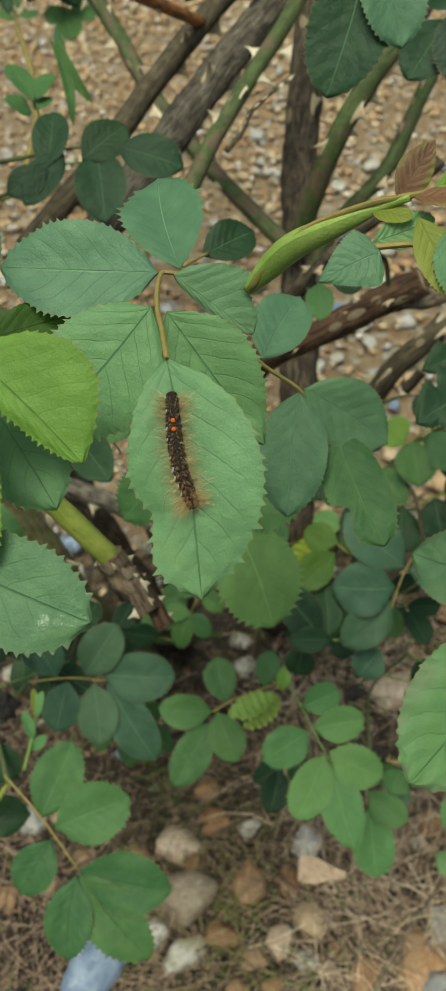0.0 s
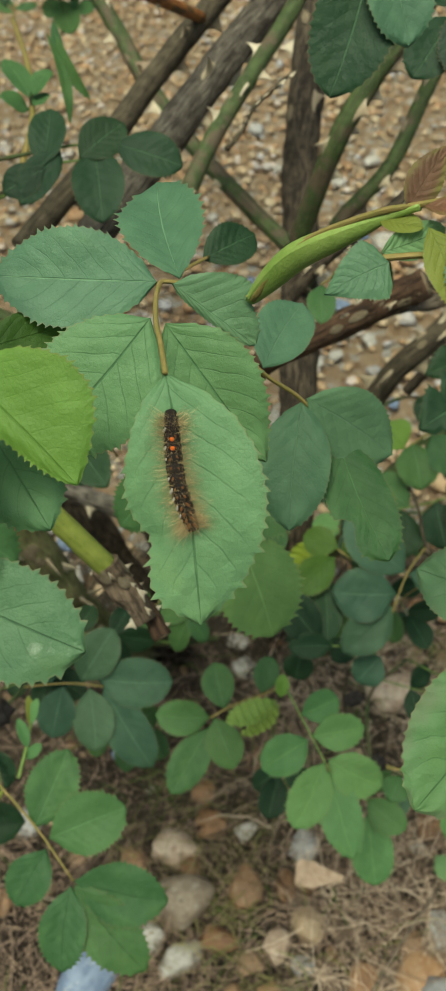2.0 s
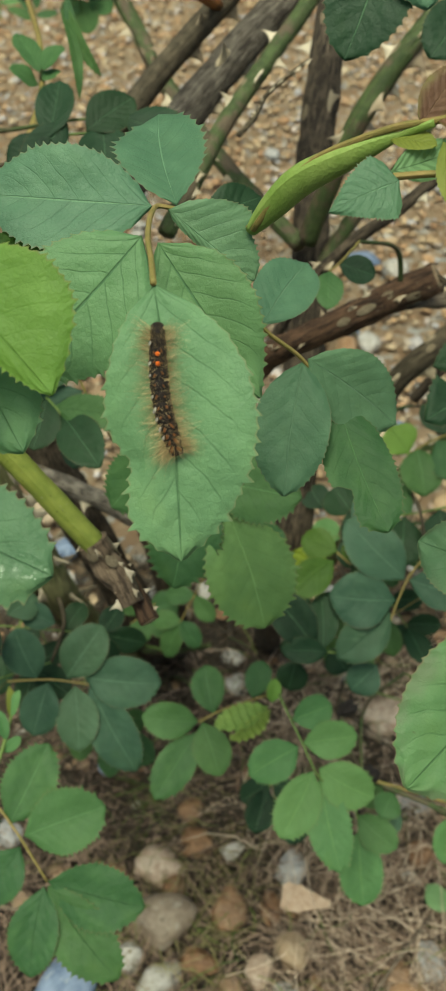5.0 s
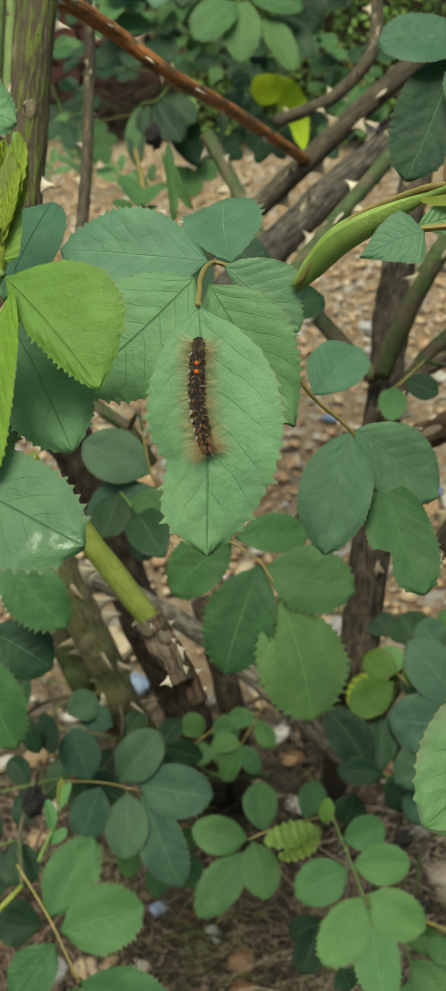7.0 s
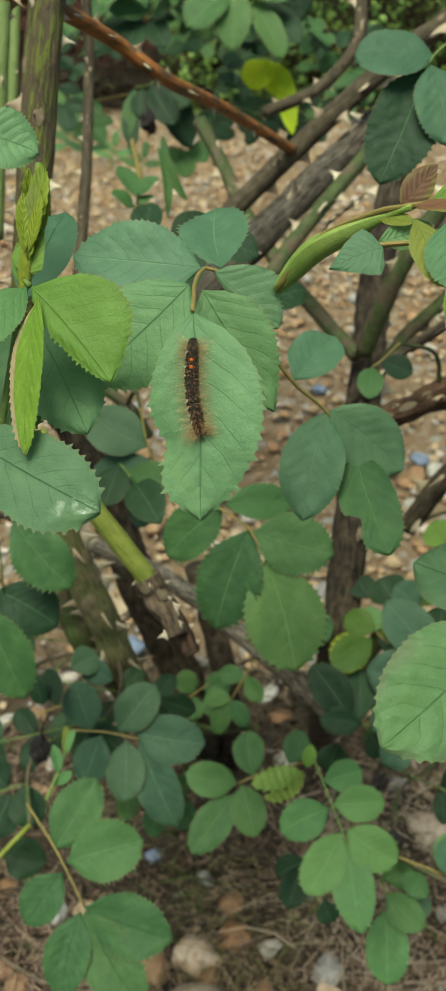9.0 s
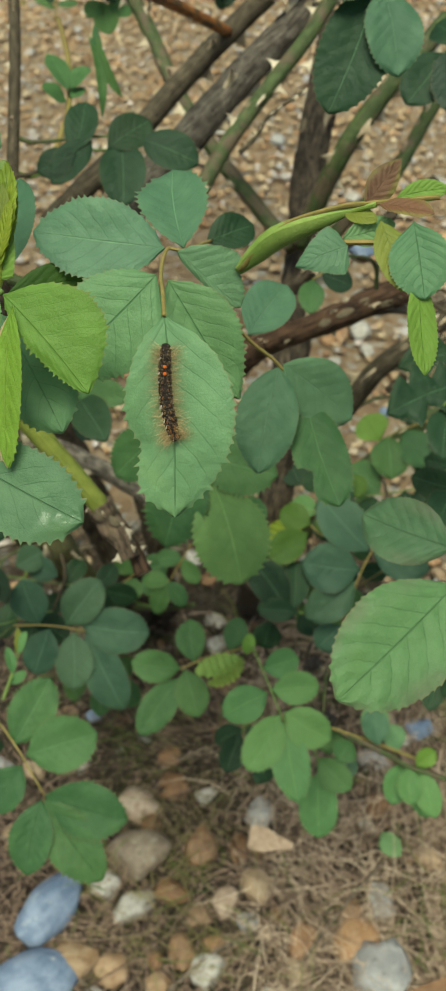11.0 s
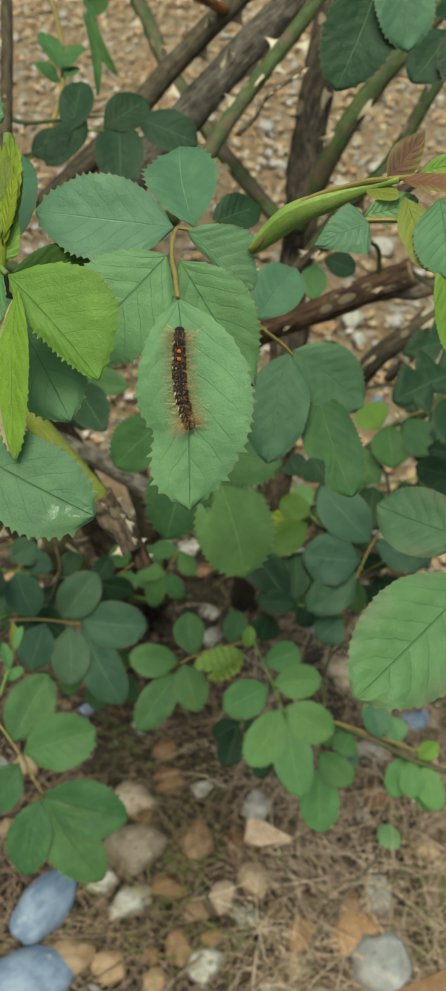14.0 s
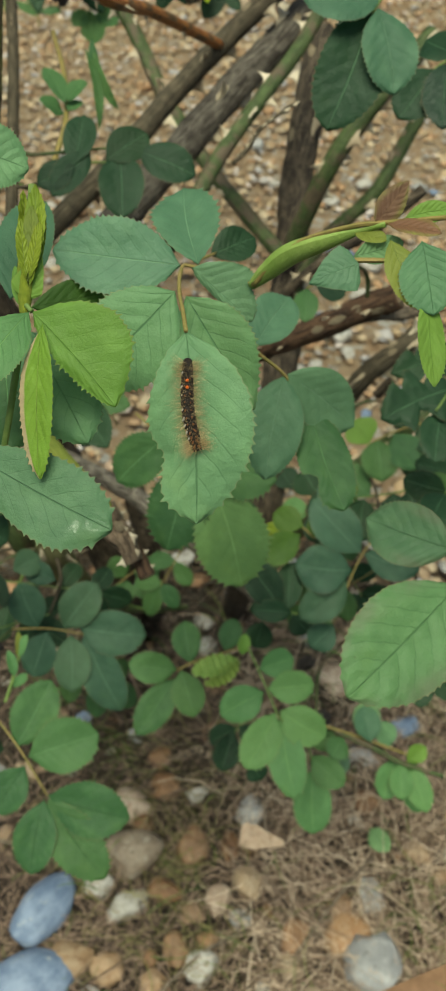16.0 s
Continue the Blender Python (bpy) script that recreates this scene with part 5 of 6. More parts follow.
compound_leaf("bright green leaf at the end of a low shoot", "leaf_light", [(0.1583, 0.3838, 0.3409), (0.1729, 0.3774, 0.3340), (0.1892, 0.3746, 0.3308)], 0.0008, [
        ((0.1729, 0.3774, 0.3340), (0.1743, 0.3504, 0.3202), 0.0200, 0, 0.06),
        ((0.1841, 0.3754, 0.3317), (0.1947, 0.3436, 0.3128), 0.0200, 0, 0.06),
        ((0.1789, 0.3777, 0.3341), (0.1944, 0.3870, 0.3437), 0.0151, 0, 0.05, "leaf_lime"),
        ((0.1478, 0.3886, 0.3460), (0.1430, 0.4152, 0.3594), 0.0223, 0, 0.05, "leaf_grey"),
    ])
cane("olive green low rose shoot", "bark_green", [(0.1040, 0.4105, 0.3405), (0.1237, 0.3985, 0.3422), (0.1480, 0.3859, 0.3431), (0.1739, 0.3771, 0.3336), (0.2097, 0.3702, 0.3259)], 0.0023, 0.0020, 0)
cane("thick green-brown rose cane with large thorns", "bark_stripe", [(-0.1071, 0.4576, 0.9568), (-0.1115, 0.4408, 0.9203), (-0.1153, 0.4156, 0.8699), (-0.1177, 0.3915, 0.8212), (-0.1302, 0.3881, 0.7504)], 0.0090, 0.0090, 15)
cane("pale green smooth rose cane", "bark_pale", [(-0.1789, 0.6176, 0.9442), (-0.1788, 0.5888, 0.8968), (-0.1793, 0.5578, 0.8460), (-0.1791, 0.5187, 0.7817)], 0.0053, 0.0059, 6)
cane("pale green smooth rose cane", "bark_pale", [(-0.1952, 0.7071, 0.9398), (-0.1951, 0.6745, 0.8863), (-0.1951, 0.6327, 0.8175)], 0.0036, 0.0040, 3)
cane("reddish brown smooth rose cane", "bark_red", [(-0.1381, 0.4403, 0.9347), (-0.1233, 0.4612, 0.9272), (-0.1070, 0.4697, 0.9185), (-0.0898, 0.5068, 0.8986), (-0.0655, 0.5244, 0.8762), (-0.0421, 0.6081, 0.8425), (0.0025, 0.7150, 0.7865)], 0.0044, 0.0040, 15)
cane("thin grey-brown rose cane", "bark_brown", [(-0.1425, 0.6674, 0.9412), (-0.1378, 0.6501, 0.8732), (-0.1375, 0.6355, 0.8490), (-0.1325, 0.5853, 0.8041), (-0.1309, 0.5226, 0.7395)], 0.0032, 0.0040, 8)
cane("brown thorny rose cane", "bark_brown", [(0.1277, 0.7601, 0.8836), (0.1037, 0.7530, 0.8671), (0.0738, 0.7426, 0.8464), (0.0374, 0.7315, 0.8162), (0.0024, 0.7190, 0.7855), (-0.0345, 0.6832, 0.7575), (-0.0670, 0.6336, 0.7351), (-0.1185, 0.5728, 0.7012)], 0.0080, 0.0080, 15)
cane("thick grey fissured rose stem", "bark_grey", [(0.1021, 0.7923, 0.8263), (0.0514, 0.7345, 0.7882), (0.0112, 0.6882, 0.7621), (-0.0311, 0.6319, 0.7328), (-0.0792, 0.5713, 0.6991)], 0.0119, 0.0119, 10)
cane("green rose cane with dark spots", "bark_green", [(0.0804, 0.7277, 0.8169), (0.0588, 0.6912, 0.7935), (0.0292, 0.6520, 0.7674), (0.0046, 0.6167, 0.7454), (-0.0130, 0.5840, 0.7259), (-0.0301, 0.5519, 0.7071)], 0.0057, 0.0057, 8)
cane("thin dead twig", "bark_brown", [(0.0136, 0.6175, 0.7388), (0.0240, 0.6254, 0.7470), (0.0319, 0.6304, 0.7593), (0.0463, 0.6343, 0.7704), (0.0584, 0.6357, 0.7789)], 0.0020, 0.0011, 8)
cane("green rose cane", "bark_green", [(-0.0915, 0.8853, 0.7669), (-0.0675, 0.8558, 0.7358), (-0.0426, 0.8124, 0.7046), (-0.0044, 0.7647, 0.6687), (0.0320, 0.7159, 0.6461), (0.0612, 0.6753, 0.6323)], 0.0067, 0.0067, 6)
cane("dark fissured rose trunk", "bark_dark", [(0.0975, 0.8807, 0.7451), (0.0862, 0.8201, 0.6964), (0.0771, 0.7721, 0.6608), (0.0735, 0.7251, 0.6263), (0.0690, 0.6730, 0.5719), (0.0633, 0.6102, 0.4629), (0.0572, 0.6077, 0.3448), (0.0558, 0.8341, -0.0300)], 0.0133, 0.0161, 4)
cane("green rose cane", "bark_green", [(0.1630, 0.7153, 0.8028), (0.1373, 0.6924, 0.7792), (0.1131, 0.6795, 0.7517), (0.0896, 0.6694, 0.7125), (0.0662, 0.6773, 0.6343)], 0.0070, 0.0075, 8)
cane("green rose cane", "bark_green", [(0.1849, 0.7464, 0.7627), (0.1628, 0.7253, 0.7265), (0.1346, 0.6963, 0.6821), (0.0987, 0.6874, 0.6444), (0.0693, 0.6703, 0.5979)], 0.0055, 0.0060, 8)
cane("dark brown rose cane", "bark_dark", [(0.1595, 0.6336, 0.7175), (0.1233, 0.6288, 0.6840), (0.0940, 0.6312, 0.6581), (0.0638, 0.6366, 0.6207), (0.0422, 0.6438, 0.5707)], 0.0044, 0.0044, 8)
cane("cut-off red-brown rose stub", "bark_rust", [(0.1333, 0.5389, 0.6840), (0.1054, 0.5426, 0.6666), (0.0688, 0.5462, 0.6419), (0.0308, 0.5740, 0.5992), (0.0036, 0.5829, 0.5365)], 0.0096, 0.0083, 10, 0)
cane("pale dead side stem", "bark_dead", [(0.1659, 0.5655, 0.6607), (0.1484, 0.5602, 0.6554), (0.1245, 0.5496, 0.6592), (0.1070, 0.5477, 0.6574)], 0.0049, 0.0035, 5)
cane("grey-brown rose cane", "bark_brown", [(0.1938, 0.6435, 0.5972), (0.1644, 0.6246, 0.5779), (0.1380, 0.6241, 0.5487), (0.1132, 0.6274, 0.4947)], 0.0089, 0.0089, 8)
cane("grey-brown rose cane", "bark_dark", [(0.2030, 0.6803, 0.5488), (0.1821, 0.6643, 0.5323), (0.1594, 0.6605, 0.4997)], 0.0044, 0.0044, 5)
cane("speckled brown rose cane", "bark_green", [(0.1972, 0.5941, 0.5456), (0.1775, 0.5827, 0.5339), (0.1548, 0.5747, 0.5114), (0.1264, 0.5638, 0.4860), (0.0996, 0.5626, 0.4417), (0.0647, 0.5870, 0.3231)], 0.0070, 0.0075, 10)
cane("brown rose cane", "bark_brown", [(0.0481, 0.9005, 0.9178), (0.0516, 0.8727, 0.8713), (0.0488, 0.8418, 0.8405), (0.0190, 0.8097, 0.8131), (-0.0229, 0.7634, 0.8036)], 0.0059, 0.0048, 8)
cane("lime-green pruned rose cane", "bark_lime", [(-0.1136, 0.3493, 0.7414), (-0.0997, 0.3484, 0.7177), (-0.0875, 0.3457, 0.7011), (-0.0567, 0.3347, 0.6612)], 0.0058, 0.0058, 0)
cane("knobbly dead stub of a pruned cane", "bark_knot", [(-0.0584, 0.3362, 0.6640), (-0.0531, 0.3333, 0.6543), (-0.0465, 0.3289, 0.6457), (-0.0406, 0.3205, 0.6364)], 0.0070, 0.0066, 12)
cane("short red-brown pruned side stub", "bark_rust", [(-0.0492, 0.3391, 0.6436), (-0.0405, 0.3308, 0.6340), (-0.0327, 0.3187, 0.6261)], 0.0050, 0.0045, 3, 1)
cane("grey speckled rose branch", "bark_speckle", [(-0.2453, 0.5570, 0.5485), (-0.2185, 0.5653, 0.5373), (-0.1805, 0.5705, 0.5189), (-0.1380, 0.5810, 0.4887), (-0.0834, 0.5947, 0.4420), (-0.0396, 0.5905, 0.4068), (0.0110, 0.5884, 0.3542), (0.0648, 0.5984, 0.2823)], 0.0075, 0.0091, 8)
cane("dark fissured rose trunk", "bark_dark", [(-0.1915, 0.6279, 0.6541), (-0.1804, 0.6290, 0.6149), (-0.1610, 0.6423, 0.5361), (-0.1406, 0.6509, 0.4299), (-0.1119, 0.6653, 0.3123), (-0.0842, 0.6835, 0.2011), (-0.0893, 0.8227, -0.0300)], 0.0171, 0.0211, 5)
cane("thorny olive-brown rose stem", "bark_olive", [(-0.1597, 0.5054, 0.5749), (-0.1462, 0.5093, 0.5253), (-0.1328, 0.5176, 0.4643), (-0.1198, 0.5499, 0.3675), (-0.1027, 0.7926, -0.0300)], 0.0137, 0.0132, 26)
cane("smooth green rose stem", "bark_green", [(-0.1889, 0.5454, 0.5133), (-0.1681, 0.5414, 0.4511), (-0.1505, 0.5672, 0.3619), (-0.1130, 0.8077, -0.0300)], 0.0108, 0.0108, 5)
cane("dark fissured rose trunk", "bark_dark", [(-0.0772, 0.6682, 0.4066), (-0.0630, 0.6652, 0.3408), (-0.0487, 0.6686, 0.2467), (-0.0575, 0.8185, -0.0300)], 0.0111, 0.0136, 3)
cane("thin olive side stem", "bark_green", [(-0.0722, 0.5990, 0.2532), (-0.0383, 0.5678, 0.2917), (-0.0091, 0.5592, 0.3103)], 0.0029, 0.0023, 0)
cane("green rose cane", "bark_green", [(-0.1458, 0.5500, 0.6715), (-0.1299, 0.5483, 0.6655), (-0.1071, 0.5428, 0.6517), (-0.0940, 0.5502, 0.6225)], 0.0045, 0.0045, 5)
cane("thin green stem near the ground", "bark_lime", [(-0.1874, 0.3291, 0.3943), (-0.1754, 0.3371, 0.4049), (-0.1634, 0.3454, 0.4162), (-0.1582, 0.3571, 0.4149)], 0.0021, 0.0017, 0)
# -- end bush --


# ---- the caterpillar on its leaf ----
def caterpillar():
    leaf = HOST[0]
    me = leaf.data
    n = 11
    ridge = [me.vertices[i + 5].co for i in range(0, len(me.vertices), n)]
    length = ridge[-1].y

    def on_leaf(u):
        i = min(range(len(ridge)), key=lambda k: abs(ridge[k].y - u * length))
        return ridge[i].z

    thing = new("caterpillar")
    tagged(thing, "dark hairy caterpillar with two orange spots on a leaf", "caterpillar")
    thing.matrix_basis = leaf.matrix_basis
    rng = random.Random(5)
    spine = spline([(0.0000, 0.165, 0), (0.0005, 0.25, 0), (0.0008, 0.35, 0), (0.0005, 0.45, 0), (-0.0006, 0.54, 0), (-0.0015, 0.598, 0)], 8)
    rest = 0.0016

    def at(s):
        f = s * (len(spine) - 1)
        i = min(int(f), len(spine) - 2)
        p = spine[i].lerp(spine[i + 1], f - i)
        return Vector((p.x, p.y * length, on_leaf(p.y) + rest))

    count, hairs, faces = 13, [], []
    for k in range(count):
        s = (k + 0.5) / count
        c, way = at(s), (at(min(1, s + 0.03)) - at(max(0, s - 0.03))).normalized()
        r = 0.0022 * (1 - 0.28 * abs(2 * s - 1) ** 3)
        half = 0.0288 / count * 0.74
        side = way.cross(Vector((0, 0, 1))).normalized()
        up = side.cross(way)
        verts, fs = [], []
        rings, sides = 9, 16
        for i in range(rings):
            a = -1 + 2 * i / (rings - 1)
            rr = r * (1 - 0.22 * abs(a) ** 2.6)
            for j in range(sides):
                t = math.tau * j / sides
                lump = 1 + 0.07 * noise.noise((7 * math.cos(t) + k, 7 * math.sin(t), 5 * a))
                verts.append(c + way * a * half + (side * math.cos(t) * 1.04 + up * math.sin(t) * 0.92) * rr * lump)
        for i in range(rings - 1):
            for j in range(sides):
                fs.append((i * sides + j, i * sides + (j + 1) % sides, (i + 1) * sides + (j + 1) % sides, (i + 1) * sides + j))
        fs += [tuple(range(sides - 1, -1, -1)), tuple(range((rings - 1) * sides, rings * sides))]
        part("body_segment", mesh_of("segment", verts, fs), "body_dark", thing)
        # rust-brown warts either side of the back, white tufts along the flanks
        for sgn in (-1, 1):
            spots = []
            if k >= 2:
                spots.append((0.42, 0.00028 + 0.00034 * s * s, "brown_wart", "wart"))
            if k in (1, 3, 4, 6, 7, 8, 9, 10):
                spots.append((0.86, 0.00036 + 0.00016 * rng.random(), "white_tuft", "white_tuft"))
            for ang, size, mat, name in spots:
                if name == "white_tuft" and sgn > 0:
                    continue
                off = -side * sgn * math.sin(ang) + up * math.cos(ang)
                spot = part(name, blob(name, 1.0, 8, 0.35, rng.random() * 50), mat, thing)
                m = Matrix((side, way, up)).transposed().to_4x4()
                m.translation = c + off * r * (1.15 if name == "white_tuft" else 1.05) + way * rng.uniform(-0.0003, 0.0003)
                spot.matrix_basis = m @ Matrix.Rotation(0.5 * sgn, 4, "Z") @ Matrix.Diagonal((size * 0.7, size * rng.uniform(0.9, 1.9), size * 0.5, 1))
        if k in (2, 3):
            spot = part("orange_spot", blob("orange_spot", 1.0, 10, 0.08, k), "orange_wart", thing, "bright orange wart")
            spot.matrix_basis = Matrix.Translation(c + up * r * 0.93 + way * (0.0004 if k == 2 else 0.0002)) @ Matrix.Diagonal((0.00062, 0.00062, 0.00055, 1))
        # bristles stand out in whorls
        ends = 1.0 if 1 < k < count - 2 else 1.5 if k < 3 else 2.0
        for q in range(int(250 * ends)):
            t = rng.uniform(-0.55, math.pi + 0.55)
            if math.sin(t) > 0.55 and rng.random() < 0.45:
                continue
            lean = rng.uniform(-0.45, 0.45) + (0.9 * (s - 0.5) * abs(2 * s - 1))
            d = (side * math.cos(t) + up * math.sin(t) * 0.8 + way * lean).normalized()
            root = c + way * rng.uniform(-half, half) + (side * math.cos(t) * 1.02 + up * math.sin(t) * 0.9) * r * 0.95
            long = rng.uniform(0.0018, 0.0060) * (0.62 if math.sin(t) > 0.8 else 1)
            bend = Vector((rng.uniform(-1, 1), rng.uniform(-1, 1), rng.uniform(-0.6, 0.5))) * 0.24 * long
            mid, tip = root + d * long * 0.55 + bend * 0.5, root + d * long + bend * 1.6
            wide = d.cross(Vector((rng.uniform(-1, 1), rng.uniform(-1, 1), rng.uniform(-1, 1)))).normalized() * 0.000019
            b = len(hairs)
            hairs += [root - wide, root + wide, mid + wide * 0.8, mid - wide * 0.8, tip]
            faces += [(b, b + 1, b + 2, b + 3), (b + 3, b + 2, b + 4)]
    part("hairs", mesh_of("hairs", hairs, faces), "bristle", thing, "long tan and brown bristles")
    # short dark fur hides the joints of the back
    hairs, faces = [], []
    for q in range(1900):
        s, t = rng.uniform(0.03, 0.99), rng.uniform(0.15, math.pi - 0.15)
        c, way = at(s), (at(min(1, s + 0.03)) - at(max(0, s - 0.03))).normalized()
        side = way.cross(Vector((0, 0, 1))).normalized()
        up = side.cross(way)
        d = (side * math.cos(t) + up * math.sin(t) + way * rng.uniform(-0.7, 0.9)).normalized()
        root = c + (side * math.cos(t) + up * math.sin(t) * 0.9) * 0.0019
        wide = d.cross(way).normalized() * 0.000026
        b = len(hairs)
        hairs += [root - wide, root + wide, root + d * rng.uniform(0.0005, 0.0014)]
        faces.append((b, b + 1, b + 2))
    part("back_fur", mesh_of("back_fur", hairs, faces), "fur_dark", thing, "short blackish brown fur along the back")
    head = part("head", blob("head", 1.0, 12, 0.05, 3), "body_dark", thing, "glossy black head")
    head.matrix_basis = Matrix.Translation(at(0) + Vector((0, -0.0006, -0.0002))) @ Matrix.Diagonal((0.0016, 0.0012, 0.0013, 1))
    for sgn in (-1, 1):
        for s in (0.12, 0.17, 0.22, 0.45, 0.53, 0.61, 0.69, 0.95):
            foot = part("foot", blob("foot", 1.0, 8, 0.1, s * 9), "brown_wart", thing)
            foot.matrix_basis = Matrix.Translation(at(s) + Vector((sgn * 0.0012, 0, -0.0013))) @ Matrix.Diagonal((0.0005, 0.0005, 0.0007, 1))


caterpillar()


# ---- dried hips ----
def dried_hip(place, size, lean):
    hip = part("rose_hip", blob("hip", 1.0, 26, 0.75, place[0] * 40), "hip", bush, "shrivelled black dried hip")
    hip.matrix_basis = Matrix.Translation(place) @ pose(0, 0, 0, 0, lean, 0) @ Matrix.Diagonal((size * 0.62, size * 0.62, size, 1))
    crown = [(0, 0, 0.95), (0.1, 0.1, 1.25), (0.05, 0.25, 1.5)]
    part("calyx", tube("calyx", crown, 0.16, 0.05, 6), "hip", hip)
    part("hip_stalk", tube("hip_stalk", [(0, 0, -0.9), (0.15, 0, -1.5), (0.1, 0.3, -2.4)], 0.12, 0.09, 6), "bark_brown", hip)


# -- hips --
dried_hip((-0.1586, 0.4013, 0.4413), 0.0116, 192)
dried_hip((0.0952, 0.3563, 0.4280), 0.0082, 172)
dried_hip((-0.1416, 0.8914, 0.7634), 0.0105, 180)
dried_hip((0.0886, 0.4205, 0.4107), 0.0074, 210)
# -- end hips --


# ---- stones, gravel, straw and grass on the ground ----
PEBBLES = {"pebble_blue": "smooth blue-grey pebble with pale veins on dry soil", "pebble_white": "off-white flint pebble lying in dry straw",
           "pebble_tan": "tan rounded flint pebble lying in dry straw", "pebble_brown": "rusty brown flint pebble half sunk in soil",
           "pebble_taupe": "large grey-brown flint pebble sunk in dry soil", "pebble_pink": "pinkish beige flint pebble lying in dry straw",
           "pebble_grey": "mottled grey pebble lying among dry stems"}


def stone_mesh(seed):
    """A worn flint: a lumpy ball with a few broken flats and softened edges."""
    rng = random.Random(seed * 7 + 1)
    me = blob("pebble", 1.0, 20, 0.34 if seed > 2 else 0.16, seed * 3.7)
    flats = [(Vector((rng.gauss(0, 1), rng.gauss(0, 1), rng.gauss(0, 0.8))).normalized(), rng.uniform(0.62, 0.9)) for _ in range(rng.choice((3, 5, 6)) if seed > 2 else 0)]
    for v in me.vertices:
        p = v.co.copy()
        for way, cut in flats:
            over = p.dot(way) - cut
            if over > 0:
                p -= way * over * 0.86
        v.co = p * (1 + 0.035 * noise.noise(p * 6.0 + Vector((seed, 0, 0))))
    me.update()
    return me


def pebble(x, y, wide, deep, turn, material, seed, sink=0.30):
    me = stone_mesh(seed)
    ob = part("pebble", me, material)
    high = 0.36 * min(wide, deep) + 0.10 * max(wide, deep)
    ob.matrix_basis = pose(x, y, high * (1 - 2 * sink) * 0.5 + 0.002, (seed * 37) % 14 - 7, (seed * 53) % 14 - 7, turn) @ Matrix.Diagonal((wide / 2, deep / 2, high * 0.62, 1))
    tagged(ob, PEBBLES[material], "pebble", "pebbles")


# -- pebbles --
pebble(-0.150, 0.389, 0.0860, 0.0530, 58, "pebble_blue", 1, 0.22)
pebble(-0.157, 0.315, 0.0860, 0.0620, 18, "pebble_blue", 2, 0.22)
pebble(-0.070, 0.513, 0.0399, 0.0513, 80, "pebble_pink", 3)
pebble(-0.063, 0.453, 0.0753, 0.0611, 10, "pebble_taupe", 4)
pebble(-0.064, 0.396, 0.0513, 0.0342, 22, "pebble_white", 5)
pebble(-0.096, 0.418, 0.0334, 0.0331, 0, "pebble_white", 6)
pebble(-0.081, 0.330, 0.0414, 0.0349, 0, "pebble_tan", 7)
pebble(-0.128, 0.335, 0.0693, 0.0405, 20, "pebble_tan", 8)
pebble(0.015, 0.331, 0.0439, 0.0389, 40, "pebble_white", 9)
pebble(-0.031, 0.316, 0.0323, 0.0264, 0, "pebble_tan", 10)
pebble(0.007, 0.464, 0.0386, 0.0495, 0, "pebble_brown", 11)
pebble(-0.051, 0.487, 0.0238, 0.0333, 0, "pebble_brown", 12)
pebble(-0.029, 0.537, 0.0448, 0.0367, -20, "pebble_brown", 13)
pebble(0.072, 0.509, 0.0355, 0.0454, 0, "pebble_grey", 14)
pebble(0.069, 0.422, 0.0388, 0.0384, 0, "pebble_tan", 16)
pebble(0.033, 0.403, 0.0317, 0.0405, 0, "pebble_pink", 17)
pebble(0.171, 0.368, 0.0463, 0.0579, -35, "pebble_tan", 18)
pebble(0.168, 0.400, 0.0342, 0.0274, 10, "pebble_brown", 19)
pebble(0.197, 0.333, 0.0678, 0.0751, 0, "pebble_grey", 20, 0.25)
pebble(0.199, 0.411, 0.0319, 0.0452, 10, "pebble_grey", 21)
pebble(0.115, 0.365, 0.0347, 0.0403, 0, "pebble_brown", 22)
pebble(0.108, 0.336, 0.0290, 0.0256, 0, "pebble_tan", 23)
pebble(0.058, 0.384, 0.0248, 0.0241, 0, "pebble_grey", 24)
pebble(-0.010, 0.352, 0.0293, 0.0412, 10, "pebble_brown", 25)
pebble(-0.024, 0.413, 0.0400, 0.0293, 0, "pebble_brown", 26)
pebble(0.007, 0.388, 0.0262, 0.0257, 0, "pebble_brown", 27)
pebble(0.022, 0.360, 0.0256, 0.0235, 0, "pebble_tan", 28)
pebble(0.346, 1.742, 0.0587, 0.0574, 20, "pebble_white", 29)
pebble(0.287, 1.775, 0.0646, 0.0504, -15, "pebble_blue", 30)
pebble(0.263, 1.483, 0.0417, 0.0521, 0, "pebble_white", 31)
pebble(0.224, 1.470, 0.0392, 0.0587, 0, "pebble_tan", 32)
pebble(0.236, 1.529, 0.0401, 0.0354, 0, "pebble_blue", 33)
pebble(0.317, 1.605, 0.0485, 0.0473, 0, "pebble_white", 34)
pebble(-0.219, 0.901, 0.0535, 0.0610, 0, "pebble_white", 35)
pebble(-0.217, 0.978, 0.0464, 0.0395, 0, "pebble_blue", 36)
pebble(-0.269, 0.929, 0.0453, 0.0552, 0, "pebble_tan", 37)
pebble(-0.253, 1.055, 0.0578, 0.0512, 0, "pebble_tan", 38)
pebble(-0.344, 1.206, 0.0620, 0.0620, 0, "pebble_white", 39)
pebble(-0.197, 1.321, 0.0478, 0.0651, 0, "pebble_tan", 40)
pebble(-0.230, 1.283, 0.0427, 0.0577, 0, "pebble_tan", 41)
pebble(-0.163, 0.634, 0.0261, 0.0222, 0, "pebble_tan", 42)
pebble(-0.132, 0.631, 0.0230, 0.0240, 0, "pebble_blue", 43)
pebble(0.270, 0.628, 0.0382, 0.0367, 0, "pebble_blue", 44)
pebble(0.242, 0.609, 0.0302, 0.0270, 0, "pebble_white", 45)
